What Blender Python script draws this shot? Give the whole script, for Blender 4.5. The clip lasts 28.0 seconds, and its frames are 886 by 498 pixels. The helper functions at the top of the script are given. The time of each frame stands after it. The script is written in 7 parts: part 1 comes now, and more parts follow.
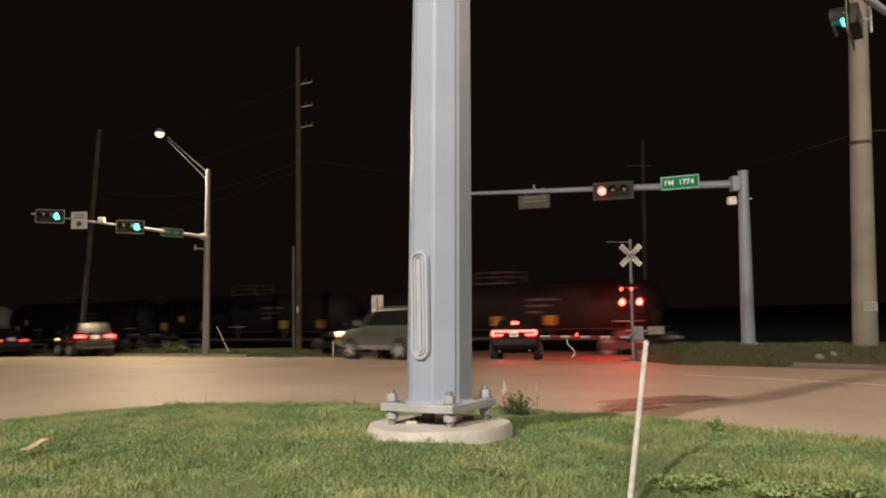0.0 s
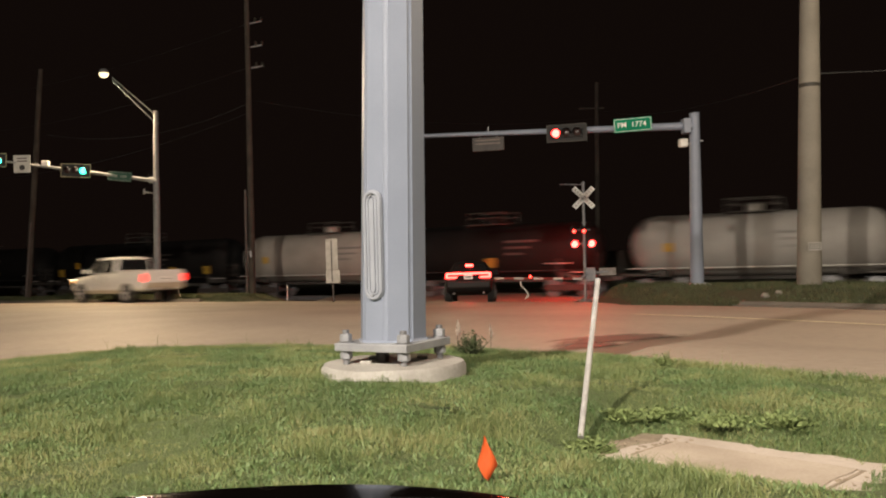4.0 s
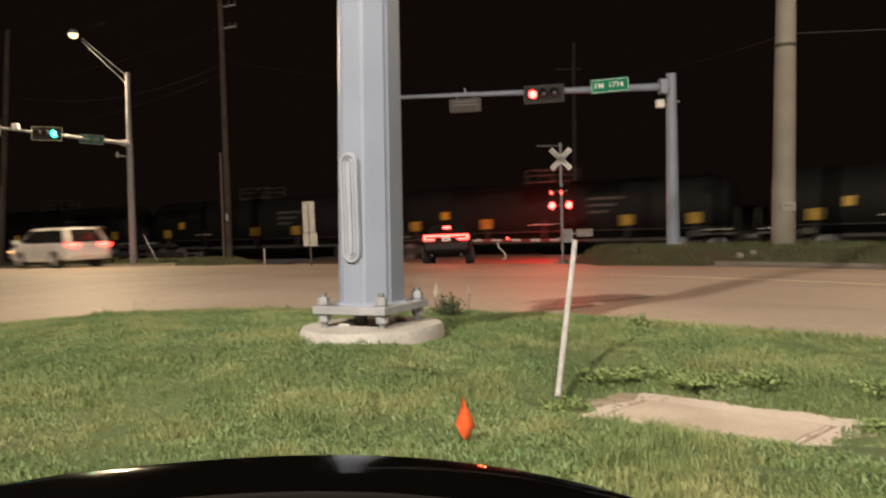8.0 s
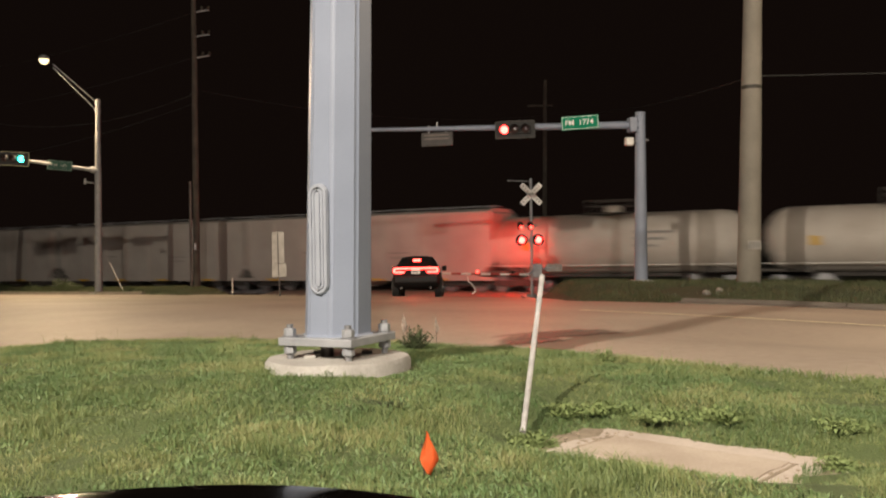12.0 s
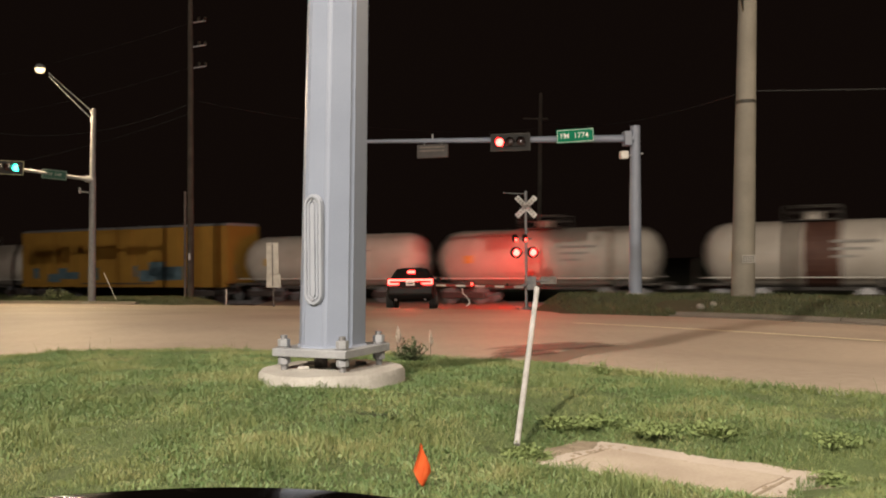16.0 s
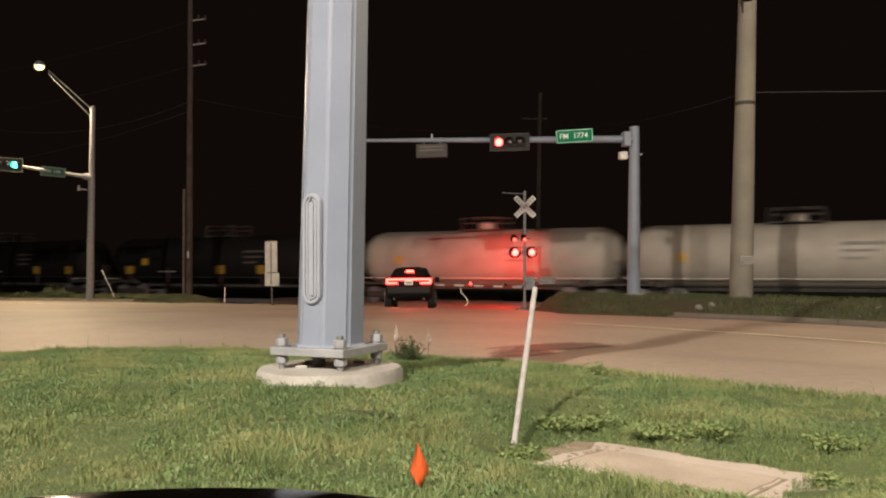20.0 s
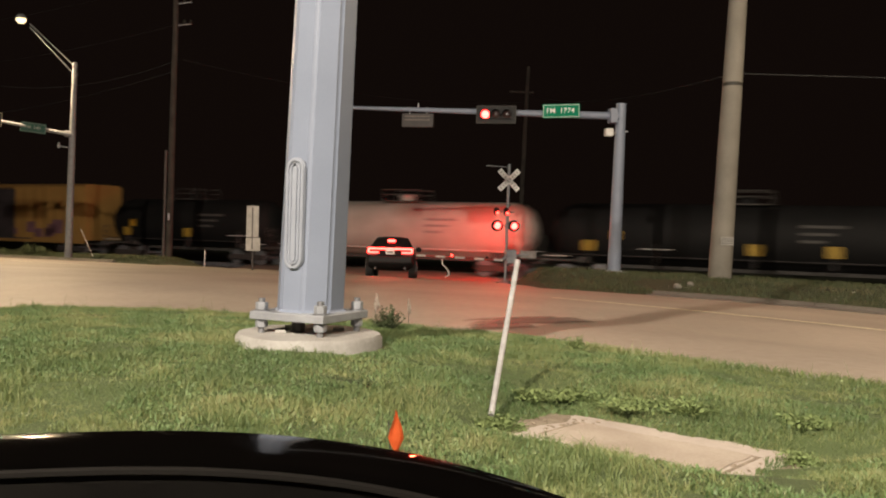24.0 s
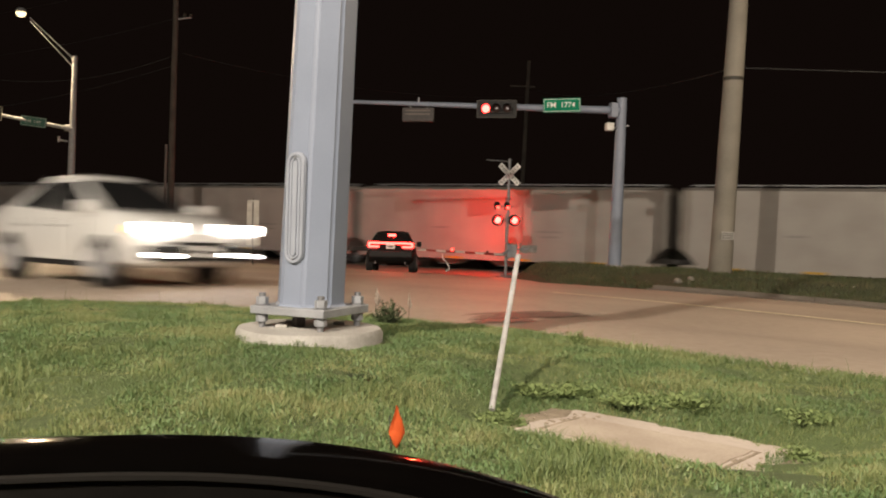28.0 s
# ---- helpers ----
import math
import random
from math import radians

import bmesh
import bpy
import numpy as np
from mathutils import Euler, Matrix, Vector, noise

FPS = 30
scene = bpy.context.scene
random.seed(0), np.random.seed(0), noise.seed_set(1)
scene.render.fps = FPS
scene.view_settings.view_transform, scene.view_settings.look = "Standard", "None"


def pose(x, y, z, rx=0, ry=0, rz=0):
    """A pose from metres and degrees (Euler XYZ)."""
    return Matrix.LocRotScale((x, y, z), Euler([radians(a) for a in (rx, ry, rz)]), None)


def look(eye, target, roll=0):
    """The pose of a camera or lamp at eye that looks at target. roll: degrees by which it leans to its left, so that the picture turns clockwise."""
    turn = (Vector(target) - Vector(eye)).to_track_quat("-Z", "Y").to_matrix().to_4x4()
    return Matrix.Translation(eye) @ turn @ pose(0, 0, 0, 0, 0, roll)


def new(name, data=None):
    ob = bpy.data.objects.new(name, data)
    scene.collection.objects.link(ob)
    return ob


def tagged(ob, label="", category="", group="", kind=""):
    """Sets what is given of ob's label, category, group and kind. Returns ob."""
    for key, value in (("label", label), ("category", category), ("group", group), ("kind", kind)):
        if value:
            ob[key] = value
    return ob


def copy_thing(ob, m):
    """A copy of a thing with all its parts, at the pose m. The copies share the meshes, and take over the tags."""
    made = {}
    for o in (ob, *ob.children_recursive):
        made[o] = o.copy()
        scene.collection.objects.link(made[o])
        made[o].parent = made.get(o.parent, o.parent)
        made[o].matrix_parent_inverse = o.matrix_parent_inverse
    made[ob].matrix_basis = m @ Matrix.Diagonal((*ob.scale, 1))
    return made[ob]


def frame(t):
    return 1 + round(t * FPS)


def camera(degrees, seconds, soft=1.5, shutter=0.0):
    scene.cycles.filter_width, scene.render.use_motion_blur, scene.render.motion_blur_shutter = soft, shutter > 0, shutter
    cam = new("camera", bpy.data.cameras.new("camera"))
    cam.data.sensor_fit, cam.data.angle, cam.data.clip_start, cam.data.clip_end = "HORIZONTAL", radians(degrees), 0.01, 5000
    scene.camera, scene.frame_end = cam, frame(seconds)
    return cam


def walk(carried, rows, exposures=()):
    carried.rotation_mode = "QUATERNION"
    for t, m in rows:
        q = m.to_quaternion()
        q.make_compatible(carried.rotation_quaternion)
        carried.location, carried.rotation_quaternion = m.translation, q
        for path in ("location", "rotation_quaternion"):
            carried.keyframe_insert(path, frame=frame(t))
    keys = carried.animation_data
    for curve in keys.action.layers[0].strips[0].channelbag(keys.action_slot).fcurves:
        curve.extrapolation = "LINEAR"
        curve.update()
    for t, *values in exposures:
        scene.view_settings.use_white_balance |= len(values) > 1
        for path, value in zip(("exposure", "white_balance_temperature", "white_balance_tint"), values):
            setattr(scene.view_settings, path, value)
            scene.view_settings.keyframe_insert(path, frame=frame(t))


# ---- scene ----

# ================= camera =================
cam = camera(53.8, 28.0, soft=2.0, shutter=0.85)
PATH = [
    (0, 0.0215, -0.0478, 0.9203, 0.275, 4.048, -1.458),
    (0.5, 0.0224, -0.0509, 0.9199, 0.270, 4.040, -1.470),
    (1, 0.0211, -0.0490, 0.9152, -0.012, 3.744, -1.465),
    (1.5, 0.0210, -0.0392, 0.9203, -0.528, 2.957, -1.451),
    (2, 0.0202, -0.0359, 0.9123, -1.925, 1.141, -1.569),
    (2.5, 0.0234, -0.0214, 0.8975, -2.490, 0.939, -1.589),
    (3, 0.0267, -0.0200, 0.8958, -2.479, 0.400, -1.745),
    (3.5, 0.0281, -0.0203, 0.8963, -2.628, 0.191, -1.834),
    (5.5, 0.0270, -0.0226, 0.8963, -2.461, 0.672, -2.048),
    (6, 0.0260, -0.0217, 0.8956, -2.515, 0.645, -1.950),
    (6.5, 0.0291, -0.0204, 0.8961, -2.570, 0.607, -2.011),
    (7, 0.0275, -0.0208, 0.8959, -2.733, 0.320, -2.060),
    (7.5, 0.0279, -0.0160, 0.8965, -3.198, -0.427, -2.085),
    (8, 0.0294, -0.0186, 0.8980, -3.979, -2.270, -2.224),
    (8.5, 0.0342, -0.0009, 0.9023, -6.100, -2.857, -2.024),
    (9, 0.0304, -0.0050, 0.8980, -6.756, -2.974, -1.501),
    (9.5, 0.0307, 0.0050, 0.8940, -7.173, -2.630, -1.178),
    (10, 0.0303, 0.0040, 0.8935, -7.126, -2.478, -0.863),
    (10.5, 0.0315, 0.0088, 0.8942, -7.672, -2.440, -0.751),
    (11, 0.0357, -0.0135, 0.8954, -6.277, -1.418, -0.879),
    (11.5, 0.0390, -0.0160, 0.8961, -6.088, -1.201, -1.073),
    (12, 0.0411, -0.0241, 0.8978, -5.999, -0.167, -1.264),
    (12.5, 0.0413, -0.0300, 0.8988, -6.002, 0.761, -1.403),
    (14.5, 0.0407, -0.0263, 0.8968, -6.240, 1.125, -1.316),
    (15, 0.0397, -0.0275, 0.8988, -6.286, 0.878, -1.182),
    (15.5, 0.0390, -0.0308, 0.8971, -6.296, 0.771, -1.023),
    (16, 0.0386, -0.0243, 0.8957, -6.367, 0.608, -0.859),
    (16.5, 0.0396, -0.0257, 0.8939, -6.356, 0.467, -0.775),
    (17, 0.0388, -0.0246, 0.8952, -6.359, 0.340, -0.731),
    (17.5, 0.0390, -0.0233, 0.8951, -6.357, 0.228, -0.744),
    (18, 0.0394, -0.0228, 0.8960, -6.299, 0.161, -0.756),
    (18.5, 0.0398, -0.0202, 0.8941, -6.242, 0.179, -0.852),
    (19, 0.0382, -0.0288, 0.8970, -6.170, 0.257, -0.997),
    (19.5, 0.0423, -0.0281, 0.8995, -6.062, 0.660, -0.923),
    (20, 0.0401, -0.0318, 0.8981, -6.449, 0.573, -0.529),
    (20.5, 0.0348, -0.0139, 0.8938, -7.218, -0.555, 0.059),
    (21, 0.0333, -0.0126, 0.8892, -7.478, -0.633, 0.700),
    (21.5, 0.0345, -0.0137, 0.8900, -7.595, -0.821, 1.147),
    (23.5, 0.0351, -0.0113, 0.8890, -7.710, -1.238, 1.492),
    (24, 0.0345, -0.0098, 0.8881, -7.650, -1.309, 1.434),
    (24.5, 0.0311, -0.0121, 0.8892, -7.674, -1.402, 1.432),
    (25, 0.0334, -0.0112, 0.8902, -7.602, -1.382, 1.380),
    (25.5, 0.0316, -0.0102, 0.8896, -7.588, -1.381, 1.388),
    (26, 0.0334, -0.0100, 0.8906, -7.559, -1.404, 1.380),
    (26.5, 0.0332, -0.0109, 0.8893, -7.561, -1.448, 1.379),
    (27, 0.0338, -0.0111, 0.8894, -7.578, -1.493, 1.404),
    (27.5, 0.0333, -0.0077, 0.8904, -7.610, -1.574, 1.462),
    (28, 0.0335, -0.0055, 0.8894, -7.639, -1.680, 1.483),
]


def eye_pose(x, y, z, yaw, pitch, roll):
    a, b = radians(yaw), radians(pitch)
    ahead = Vector((-math.sin(a) * math.cos(b), math.cos(a) * math.cos(b), math.sin(b)))
    return look((x, y, z), Vector((x, y, z)) + ahead, roll)


walk(cam, [(r[0], eye_pose(*r[1:])) for r in PATH], [(0, 0.0), (27.2, 0.0), (27.7, -0.05), (28, -0.1)])

# ================= world and light =================
world = bpy.data.worlds.new("night")
scene.world = world
world.use_nodes = True
wn = world.node_tree.nodes
wn["Background"].inputs[0].default_value = (0.62, 0.36, 0.27, 1)
wn["Background"].inputs[1].default_value = 0.008


def lamp(name, kind, place, power, colour, size=0.2, target=None, angle=None, blend=0.7):
    d = bpy.data.lights.new(name, kind)
    d.energy, d.color = power, colour
    if kind == "AREA":
        d.shape, d.size = "DISK", size
    else:
        d.shadow_soft_size = size
    if kind == "SPOT":
        d.spot_size, d.spot_blend = radians(angle or 120), blend
    ob = new(name, d)
    ob.matrix_world = look(place, target) if target else Matrix.Translation(place)
    return ob


# two flood lamps on the lot behind, a street light on the far mast, an added unseen fill lamp to the right
LOT_LIGHTS = ((-11.2, -10.5, 14.0), (-0.6, -15.5, 13.0))
FAR_LIGHT = (-13.19, 39.95, 9.5)
SIDE_FILL = (17.0, 10.0, 10.0)
for place, power, colour, aim in zip(LOT_LIGHTS, (35000, 18000), ((1.0, 0.86, 0.70), (1.0, 0.89, 0.77)), ((5.0, 15.0, 0.0), None)):
    lamp("lot_light", "SPOT" if aim else "POINT", (place[0] + 0.15, place[1] + 0.2, place[2] - 0.12), power, colour, 0.22, aim, 122, 0.75)
lamp("far_street_light", "SPOT", (FAR_LIGHT[0], FAR_LIGHT[1], FAR_LIGHT[2] - 0.3), 8200, (1.0, 0.74, 0.44), 0.2, (FAR_LIGHT[0] + 1.5, FAR_LIGHT[1] - 6.0, 0.0), 140, 0.4)
lamp("side_street_light", "POINT", (SIDE_FILL[0], SIDE_FILL[1], SIDE_FILL[2] - 0.2), 5500, (1.0, 0.78, 0.54), 0.2)
# red crossing flashers and brake lamps throw red light on what is round them
lamp("flasher_light_front", "SPOT", (7.9, 37.6, 1.1), 420, (1.0, 0.05, 0.03), 0.15, (6.5, 25.0, -0.6), 130)
lamp("flasher_light_back", "SPOT", (7.9, 38.35, 1.1), 1800, (1.0, 0.02, 0.01), 0.15, (2.0, 46.0, 0.6), 150)
lamp("signal_light", "SPOT", (5.28, 28.3, 4.71), 800, (1.0, 0.06, 0.03), 0.12, (3.5, 16.0, -0.3), 120)
lamp("brake_light", "SPOT", (2.35, 31.9, 0.05), 70, (1.0, 0.06, 0.03), 0.3, (1.6, 20.0, -0.4), 150)

# ================= materials =================
def nodes_of(name):
    m = bpy.data.materials.new(name)
    m.use_nodes = True
    return m, m.node_tree.nodes, m.node_tree.links, m.node_tree.nodes["Principled BSDF"]


def surface(name, c1, c2=None, scale=6.0, rough=0.6, metal=0.0, bump=0.0, fine=60.0, coat=0.0, spread=0.35, vary=0.0):
    """A surface of two colours mixed by coarse and fine noise, with fine relief."""
    m, n, l, p = nodes_of(name)
    c2 = c2 or tuple(v * 0.75 for v in c1)
    co = n.new("ShaderNodeTexCoord")
    a, b = n.new("ShaderNodeTexNoise"), n.new("ShaderNodeTexNoise")
    a.inputs["Scale"].default_value, b.inputs["Scale"].default_value = scale, fine
    a.inputs["Detail"].default_value, b.inputs["Detail"].default_value = 5, 3
    l.new(co.outputs["Object"], a.inputs["Vector"]), l.new(co.outputs["Object"], b.inputs["Vector"])
    mx = n.new("ShaderNodeMath")
    mx.operation, mx.inputs[1].default_value = "MULTIPLY_ADD", 0.35
    l.new(b.outputs["Fac"], mx.inputs[0]), l.new(a.outputs["Fac"], mx.inputs[2])
    r = n.new("ShaderNodeMapRange")
    r.inputs["From Min"].default_value, r.inputs["From Max"].default_value = 0.67 - spread / 2, 0.67 + spread / 2
    l.new(mx.outputs[0], r.inputs["Value"])
    mix = n.new("ShaderNodeMix")
    mix.data_type = "RGBA"
    mix.inputs["A"].default_value, mix.inputs["B"].default_value = (*c1, 1), (*c2, 1)
    l.new(r.outputs[0], mix.inputs["Factor"])
    out = mix.outputs["Result"]
    if vary:
        info, hsv, vm = n.new("ShaderNodeObjectInfo"), n.new("ShaderNodeHueSaturation"), n.new("ShaderNodeMapRange")
        vm.inputs["To Min"].default_value, vm.inputs["To Max"].default_value = 1 - vary, 1 + vary
        l.new(info.outputs["Random"], vm.inputs["Value"]), l.new(vm.outputs[0], hsv.inputs["Value"])
        l.new(out, hsv.inputs["Color"])
        out = hsv.outputs["Color"]
    l.new(out, p.inputs["Base Color"])
    rr = n.new("ShaderNodeMapRange")
    rr.inputs["To Min"].default_value, rr.inputs["To Max"].default_value = max(rough - 0.08, 0.02), min(rough + 0.1, 1)
    l.new(b.outputs["Fac"], rr.inputs["Value"]), l.new(rr.outputs[0], p.inputs["Roughness"])
    p.inputs["Metallic"].default_value, p.inputs["Coat Weight"].default_value = metal, coat
    if bump:
        bp = n.new("ShaderNodeBump")
        bp.inputs["Strength"].default_value, bp.inputs["Distance"].default_value = 0.6, bump
        l.new(b.outputs["Fac"], bp.inputs["Height"]), l.new(bp.outputs[0], p.inputs["Normal"])
    return m


def glow(name, colour, strength, base=(0.02, 0.02, 0.02)):
    m, n, l, p = nodes_of(name)
    p.inputs["Base Color"].default_value = (*base, 1)
    p.inputs["Roughness"].default_value = 0.3
    p.inputs["Emission Color"].default_value, p.inputs["Emission Strength"].default_value = (*colour, 1), strength
    return m


CONCRETE_ROAD = surface("road_concrete", (0.41, 0.335, 0.265), (0.29, 0.235, 0.185), 0.35, 0.62, bump=0.004, fine=9, spread=0.5)
CONCRETE = surface("concrete", (0.42, 0.405, 0.375), (0.29, 0.275, 0.25), 3.0, 0.85, bump=0.006, fine=45)
PAD = surface("pad_concrete", (0.52, 0.45, 0.39), (0.37, 0.31, 0.26), 2.2, 0.88, bump=0.006, fine=30, spread=0.5)
SOIL_GRASS = surface("turf", (0.085, 0.118, 0.038), (0.058, 0.078, 0.028), 1.1, 0.95, bump=0.02, fine=70, spread=0.5)
VERGE = surface("verge_turf", (0.05, 0.065, 0.026), (0.032, 0.034, 0.018), 0.8, 0.95, bump=0.03, fine=18, spread=0.5)
BALLAST = surface("ballast", (0.12, 0.105, 0.09), (0.05, 0.045, 0.04), 8, 0.95, bump=0.05, fine=25)
POLE_PAINT = surface("painted_steel", (0.225, 0.258, 0.33), (0.18, 0.208, 0.27), 2.0, 0.5, bump=0.0015, fine=120, spread=0.6)
GALV = surface("galvanised_steel", (0.36, 0.37, 0.39), (0.26, 0.27, 0.29), 7, 0.5, 0.25, 0.001, 80)
STEEL = surface("dull_steel", (0.36, 0.37, 0.39), (0.22, 0.22, 0.23), 9, 0.45, 0.6, 0.002, 60)
CEMENT_POLE = surface("cement_pole", (0.215, 0.20, 0.17), (0.16, 0.148, 0.125), 1.2, 0.85, bump=0.004, fine=35)
WOOD = surface("weathered_wood", (0.062, 0.053, 0.044), (0.032, 0.027, 0.022), 2.0, 0.9, bump=0.01, fine=24)
WHITE = surface("white_paint", (0.72, 0.71, 0.68), (0.56, 0.55, 0.52), 5, 0.6, bump=0.001)
BLACK = surface("black_plastic", (0.008, 0.008, 0.0085), (0.006, 0.006, 0.006), 8, 0.7)
RUBBER = surface("tyre_rubber", (0.02, 0.02, 0.02), (0.03, 0.028, 0.026), 9, 0.85, bump=0.003, fine=90)
RIM = surface("bright_rim", (0.66, 0.66, 0.67), (0.50, 0.50, 0.51), 9, 0.35, 0.15)
CHROME = surface("chrome", (0.75, 0.75, 0.77), (0.6, 0.6, 0.62), 9, 0.12, 1.0)
GLASS = surface("tinted_glass", (0.012, 0.013, 0.014), (0.018, 0.018, 0.018), 3, 0.06, coat=0.6)
GREEN = surface("sign_green", (0.002, 0.20, 0.105), (0.002, 0.165, 0.085), 3, 0.7)
SIGN_WHITE = surface("sign_white", (0.88, 0.88, 0.86), (0.80, 0.80, 0.78), 4, 0.6)
SIGN_GREY = surface("sign_grey", (0.10, 0.085, 0.08), (0.065, 0.055, 0.05), 6, 0.6)
RED_BAND = surface("red_band", (0.34, 0.06, 0.05), (0.27, 0.05, 0.04), 6, 0.5)
GREEN.node_tree.nodes["Principled BSDF"].inputs["Specular IOR Level"].default_value = 0.15
# Galvanised steel darkened evenly to offset the lamp on the far mast.
DULL_GALV = surface("darkened_galvanised_steel", (0.20, 0.205, 0.21), (0.14, 0.145, 0.15), 7, 0.6, 0.1, 0.001, 80)
SIGN_DARK = surface("dark_sign_case", (0.045, 0.038, 0.036), (0.03, 0.026, 0.025), 6, 0.6)
ORANGE = surface("flag_orange", (0.95, 0.20, 0.05), (0.86, 0.15, 0.035), 8, 0.6)
YELLOW = surface("reflective_yellow", (0.62, 0.38, 0.03), (0.46, 0.27, 0.02), 4, 0.5)
LEAF = surface("weed_leaf", (0.20, 0.255, 0.09), (0.13, 0.18, 0.06), 9, 0.7)
BUSH_LEAF = surface("bush_leaf", (0.06, 0.085, 0.03), (0.035, 0.045, 0.02), 9, 0.7)
SATIN = surface("satin_trim", (0.02, 0.018, 0.016), (0.012, 0.011, 0.01), 6, 0.4)
PIPE = surface("galvanised_pipe", (0.50, 0.49, 0.48), (0.30, 0.29, 0.285), 14, 0.55, 0.2, 0.001, 70, spread=0.4)
DRY = surface("dry_leaf", (0.62, 0.50, 0.36), (0.42, 0.30, 0.19), 14, 0.8)
INK = surface("ink_black", (0.03, 0.03, 0.03), (0.02, 0.02, 0.02), 9, 0.7)
GLOSS_BLACK = surface("gloss_black", (0.0016, 0.0014, 0.0012), (0.0024, 0.002, 0.0018), 5, 0.1, coat=0.35)
GLOSS_BLACK.node_tree.nodes["Principled BSDF"].inputs["Specular IOR Level"].default_value = 0.25
MIRROR_GLASS = surface("mirror_glass", (0.012, 0.012, 0.012), (0.015, 0.015, 0.015), 3, 0.04, 1.0)
RED_ON = glow("red_lens_lit", (1.0, 0.014, 0.011), 60)
RED_SMALL = glow("red_lens_dim", (1.0, 0.03, 0.02), 14)
GREEN_ON = glow("green_lens_lit", (0.035, 1.0, 0.66), 14)
LUMINAIRE = glow("luminaire_lens", (1.0, 0.76, 0.42), 2.4)
LOT_LENS = glow("led_lens", (0.95, 0.98, 1.0), 40)
HEAD_ON = glow("headlight_lit", (1.0, 0.95, 0.88), 30)
HEAD_WARM = glow("headlight_warm", (1.0, 0.80, 0.52), 9)
TAIL_ON = glow("taillight_lit", (1.0, 0.03, 0.02), 4)
BRAKE_ON = glow("brake_light_lit", (1.0, 0.02, 0.015), 32)
AMBER_ON = glow("amber_marker", (1.0, 0.42, 0.08), 3.0)
LENS_OFF = surface("dark_lens", (0.03, 0.012, 0.01), (0.022, 0.009, 0.008), 8, 0.25)
RED_PLASTIC = surface("red_plastic", (0.25, 0.012, 0.012), (0.2, 0.01, 0.01), 8, 0.25)


def paint(name, colour, rough=0.28, metal=0.0):
    return surface(name, colour, tuple(v * 0.9 for v in colour), 1.5, rough, metal, coat=1.0, fine=200)


# ================= mesh helpers =================
def thing(name, label, category, m=None, group="", kind=""):
    ob = tagged(new(name), label, category, group, kind)
    ob.empty_display_size = 0.2
    if m is not None:
        ob.matrix_world = m
    return ob


def part(name, bm, material, parent=None, label="", smooth=False, kind=""):
    me = bpy.data.meshes.new(name)
    bm.normal_update()
    if smooth:
        for f in bm.faces:
            f.smooth = True
        for e in bm.edges:
            if len(e.link_faces) == 2 and e.calc_face_angle(0) > radians(38):
                e.smooth = False
    bm.to_mesh(me)
    bm.free()
    me.materials.append(material)
    ob = new(name, me)
    ob.parent = parent
    return tagged(ob, label, kind=kind)


def again(ob, m=None, parent=None):
    """Another object on the same mesh (with its children), at the pose m in its parent."""
    o = ob.copy()
    scene.collection.objects.link(o)
    o.parent = parent or ob.parent
    if m is not None:
        o.matrix_basis = m
    for c in ob.children:
        again(c, c.matrix_basis.copy(), o)
    return o


def box(bm, x0, x1, y0, y1, z0, z1, bevel=0.0):
    r = bmesh.ops.create_cube(bm, size=1, matrix=Matrix.LocRotScale(((x0 + x1) / 2, (y0 + y1) / 2, (z0 + z1) / 2), None, (abs(x1 - x0), abs(y1 - y0), abs(z1 - z0))))
    if bevel:
        es = list({e for v in r["verts"] for e in v.link_edges})
        bmesh.ops.bevel(bm, geom=es, offset=bevel, segments=2, affect="EDGES", profile=0.5)
    return bm


def slab(x0, x1, y0, y1, z0, z1, bevel=0.0):
    return box(bmesh.new(), x0, x1, y0, y1, z0, z1, bevel)


def rod(bm, a, b, r0, r1=None, n=12, phase=0.0):
    """A tapered rod from a to b."""
    a, b, r1 = Vector(a), Vector(b), r0 if r1 is None else r1
    q = (b - a).to_track_quat("Z", "Y")
    rings = []
    for c, r in ((a, r0), (b, r1)):
        rings.append([bm.verts.new(c + q @ Vector((r * math.cos(2 * math.pi * k / n + phase), r * math.sin(2 * math.pi * k / n + phase), 0))) for k in range(n)])
    for k in range(n):
        bm.faces.new((rings[0][k], rings[0][(k + 1) % n], rings[1][(k + 1) % n], rings[1][k]))
    bm.faces.new(rings[0][::-1]), bm.faces.new(rings[1])
    return bm


def rods(*items, n=10):
    bm = bmesh.new()
    for it in items:
        rod(bm, *it, n=n)
    return bm


def lathe(profile, n=24, m=None, bm=None):
    """A closed form turned round its own z axis from (radius, height) pairs."""
    bm = bm or bmesh.new()
    m = m or Matrix()
    rings = []
    for r, h in profile:
        if r < 1e-5:
            rings.append([bm.verts.new(m @ Vector((0, 0, h)))])
        else:
            rings.append([bm.verts.new(m @ Vector((r * math.cos(2 * math.pi * k / n), r * math.sin(2 * math.pi * k / n), h))) for k in range(n)])
    for a, b in zip(rings, rings[1:]):
        for k in range(n):
            f = [a[k % len(a)], a[(k + 1) % len(a)], b[(k + 1) % len(b)], b[k % len(b)]]
            f = list(dict.fromkeys(f))
            if len(f) > 2:
                bm.faces.new(f)
    for ring, flip in ((rings[0], True), (rings[-1], False)):
        if len(ring) > 2:
            bm.faces.new(ring[::-1] if flip else ring)
    return bm


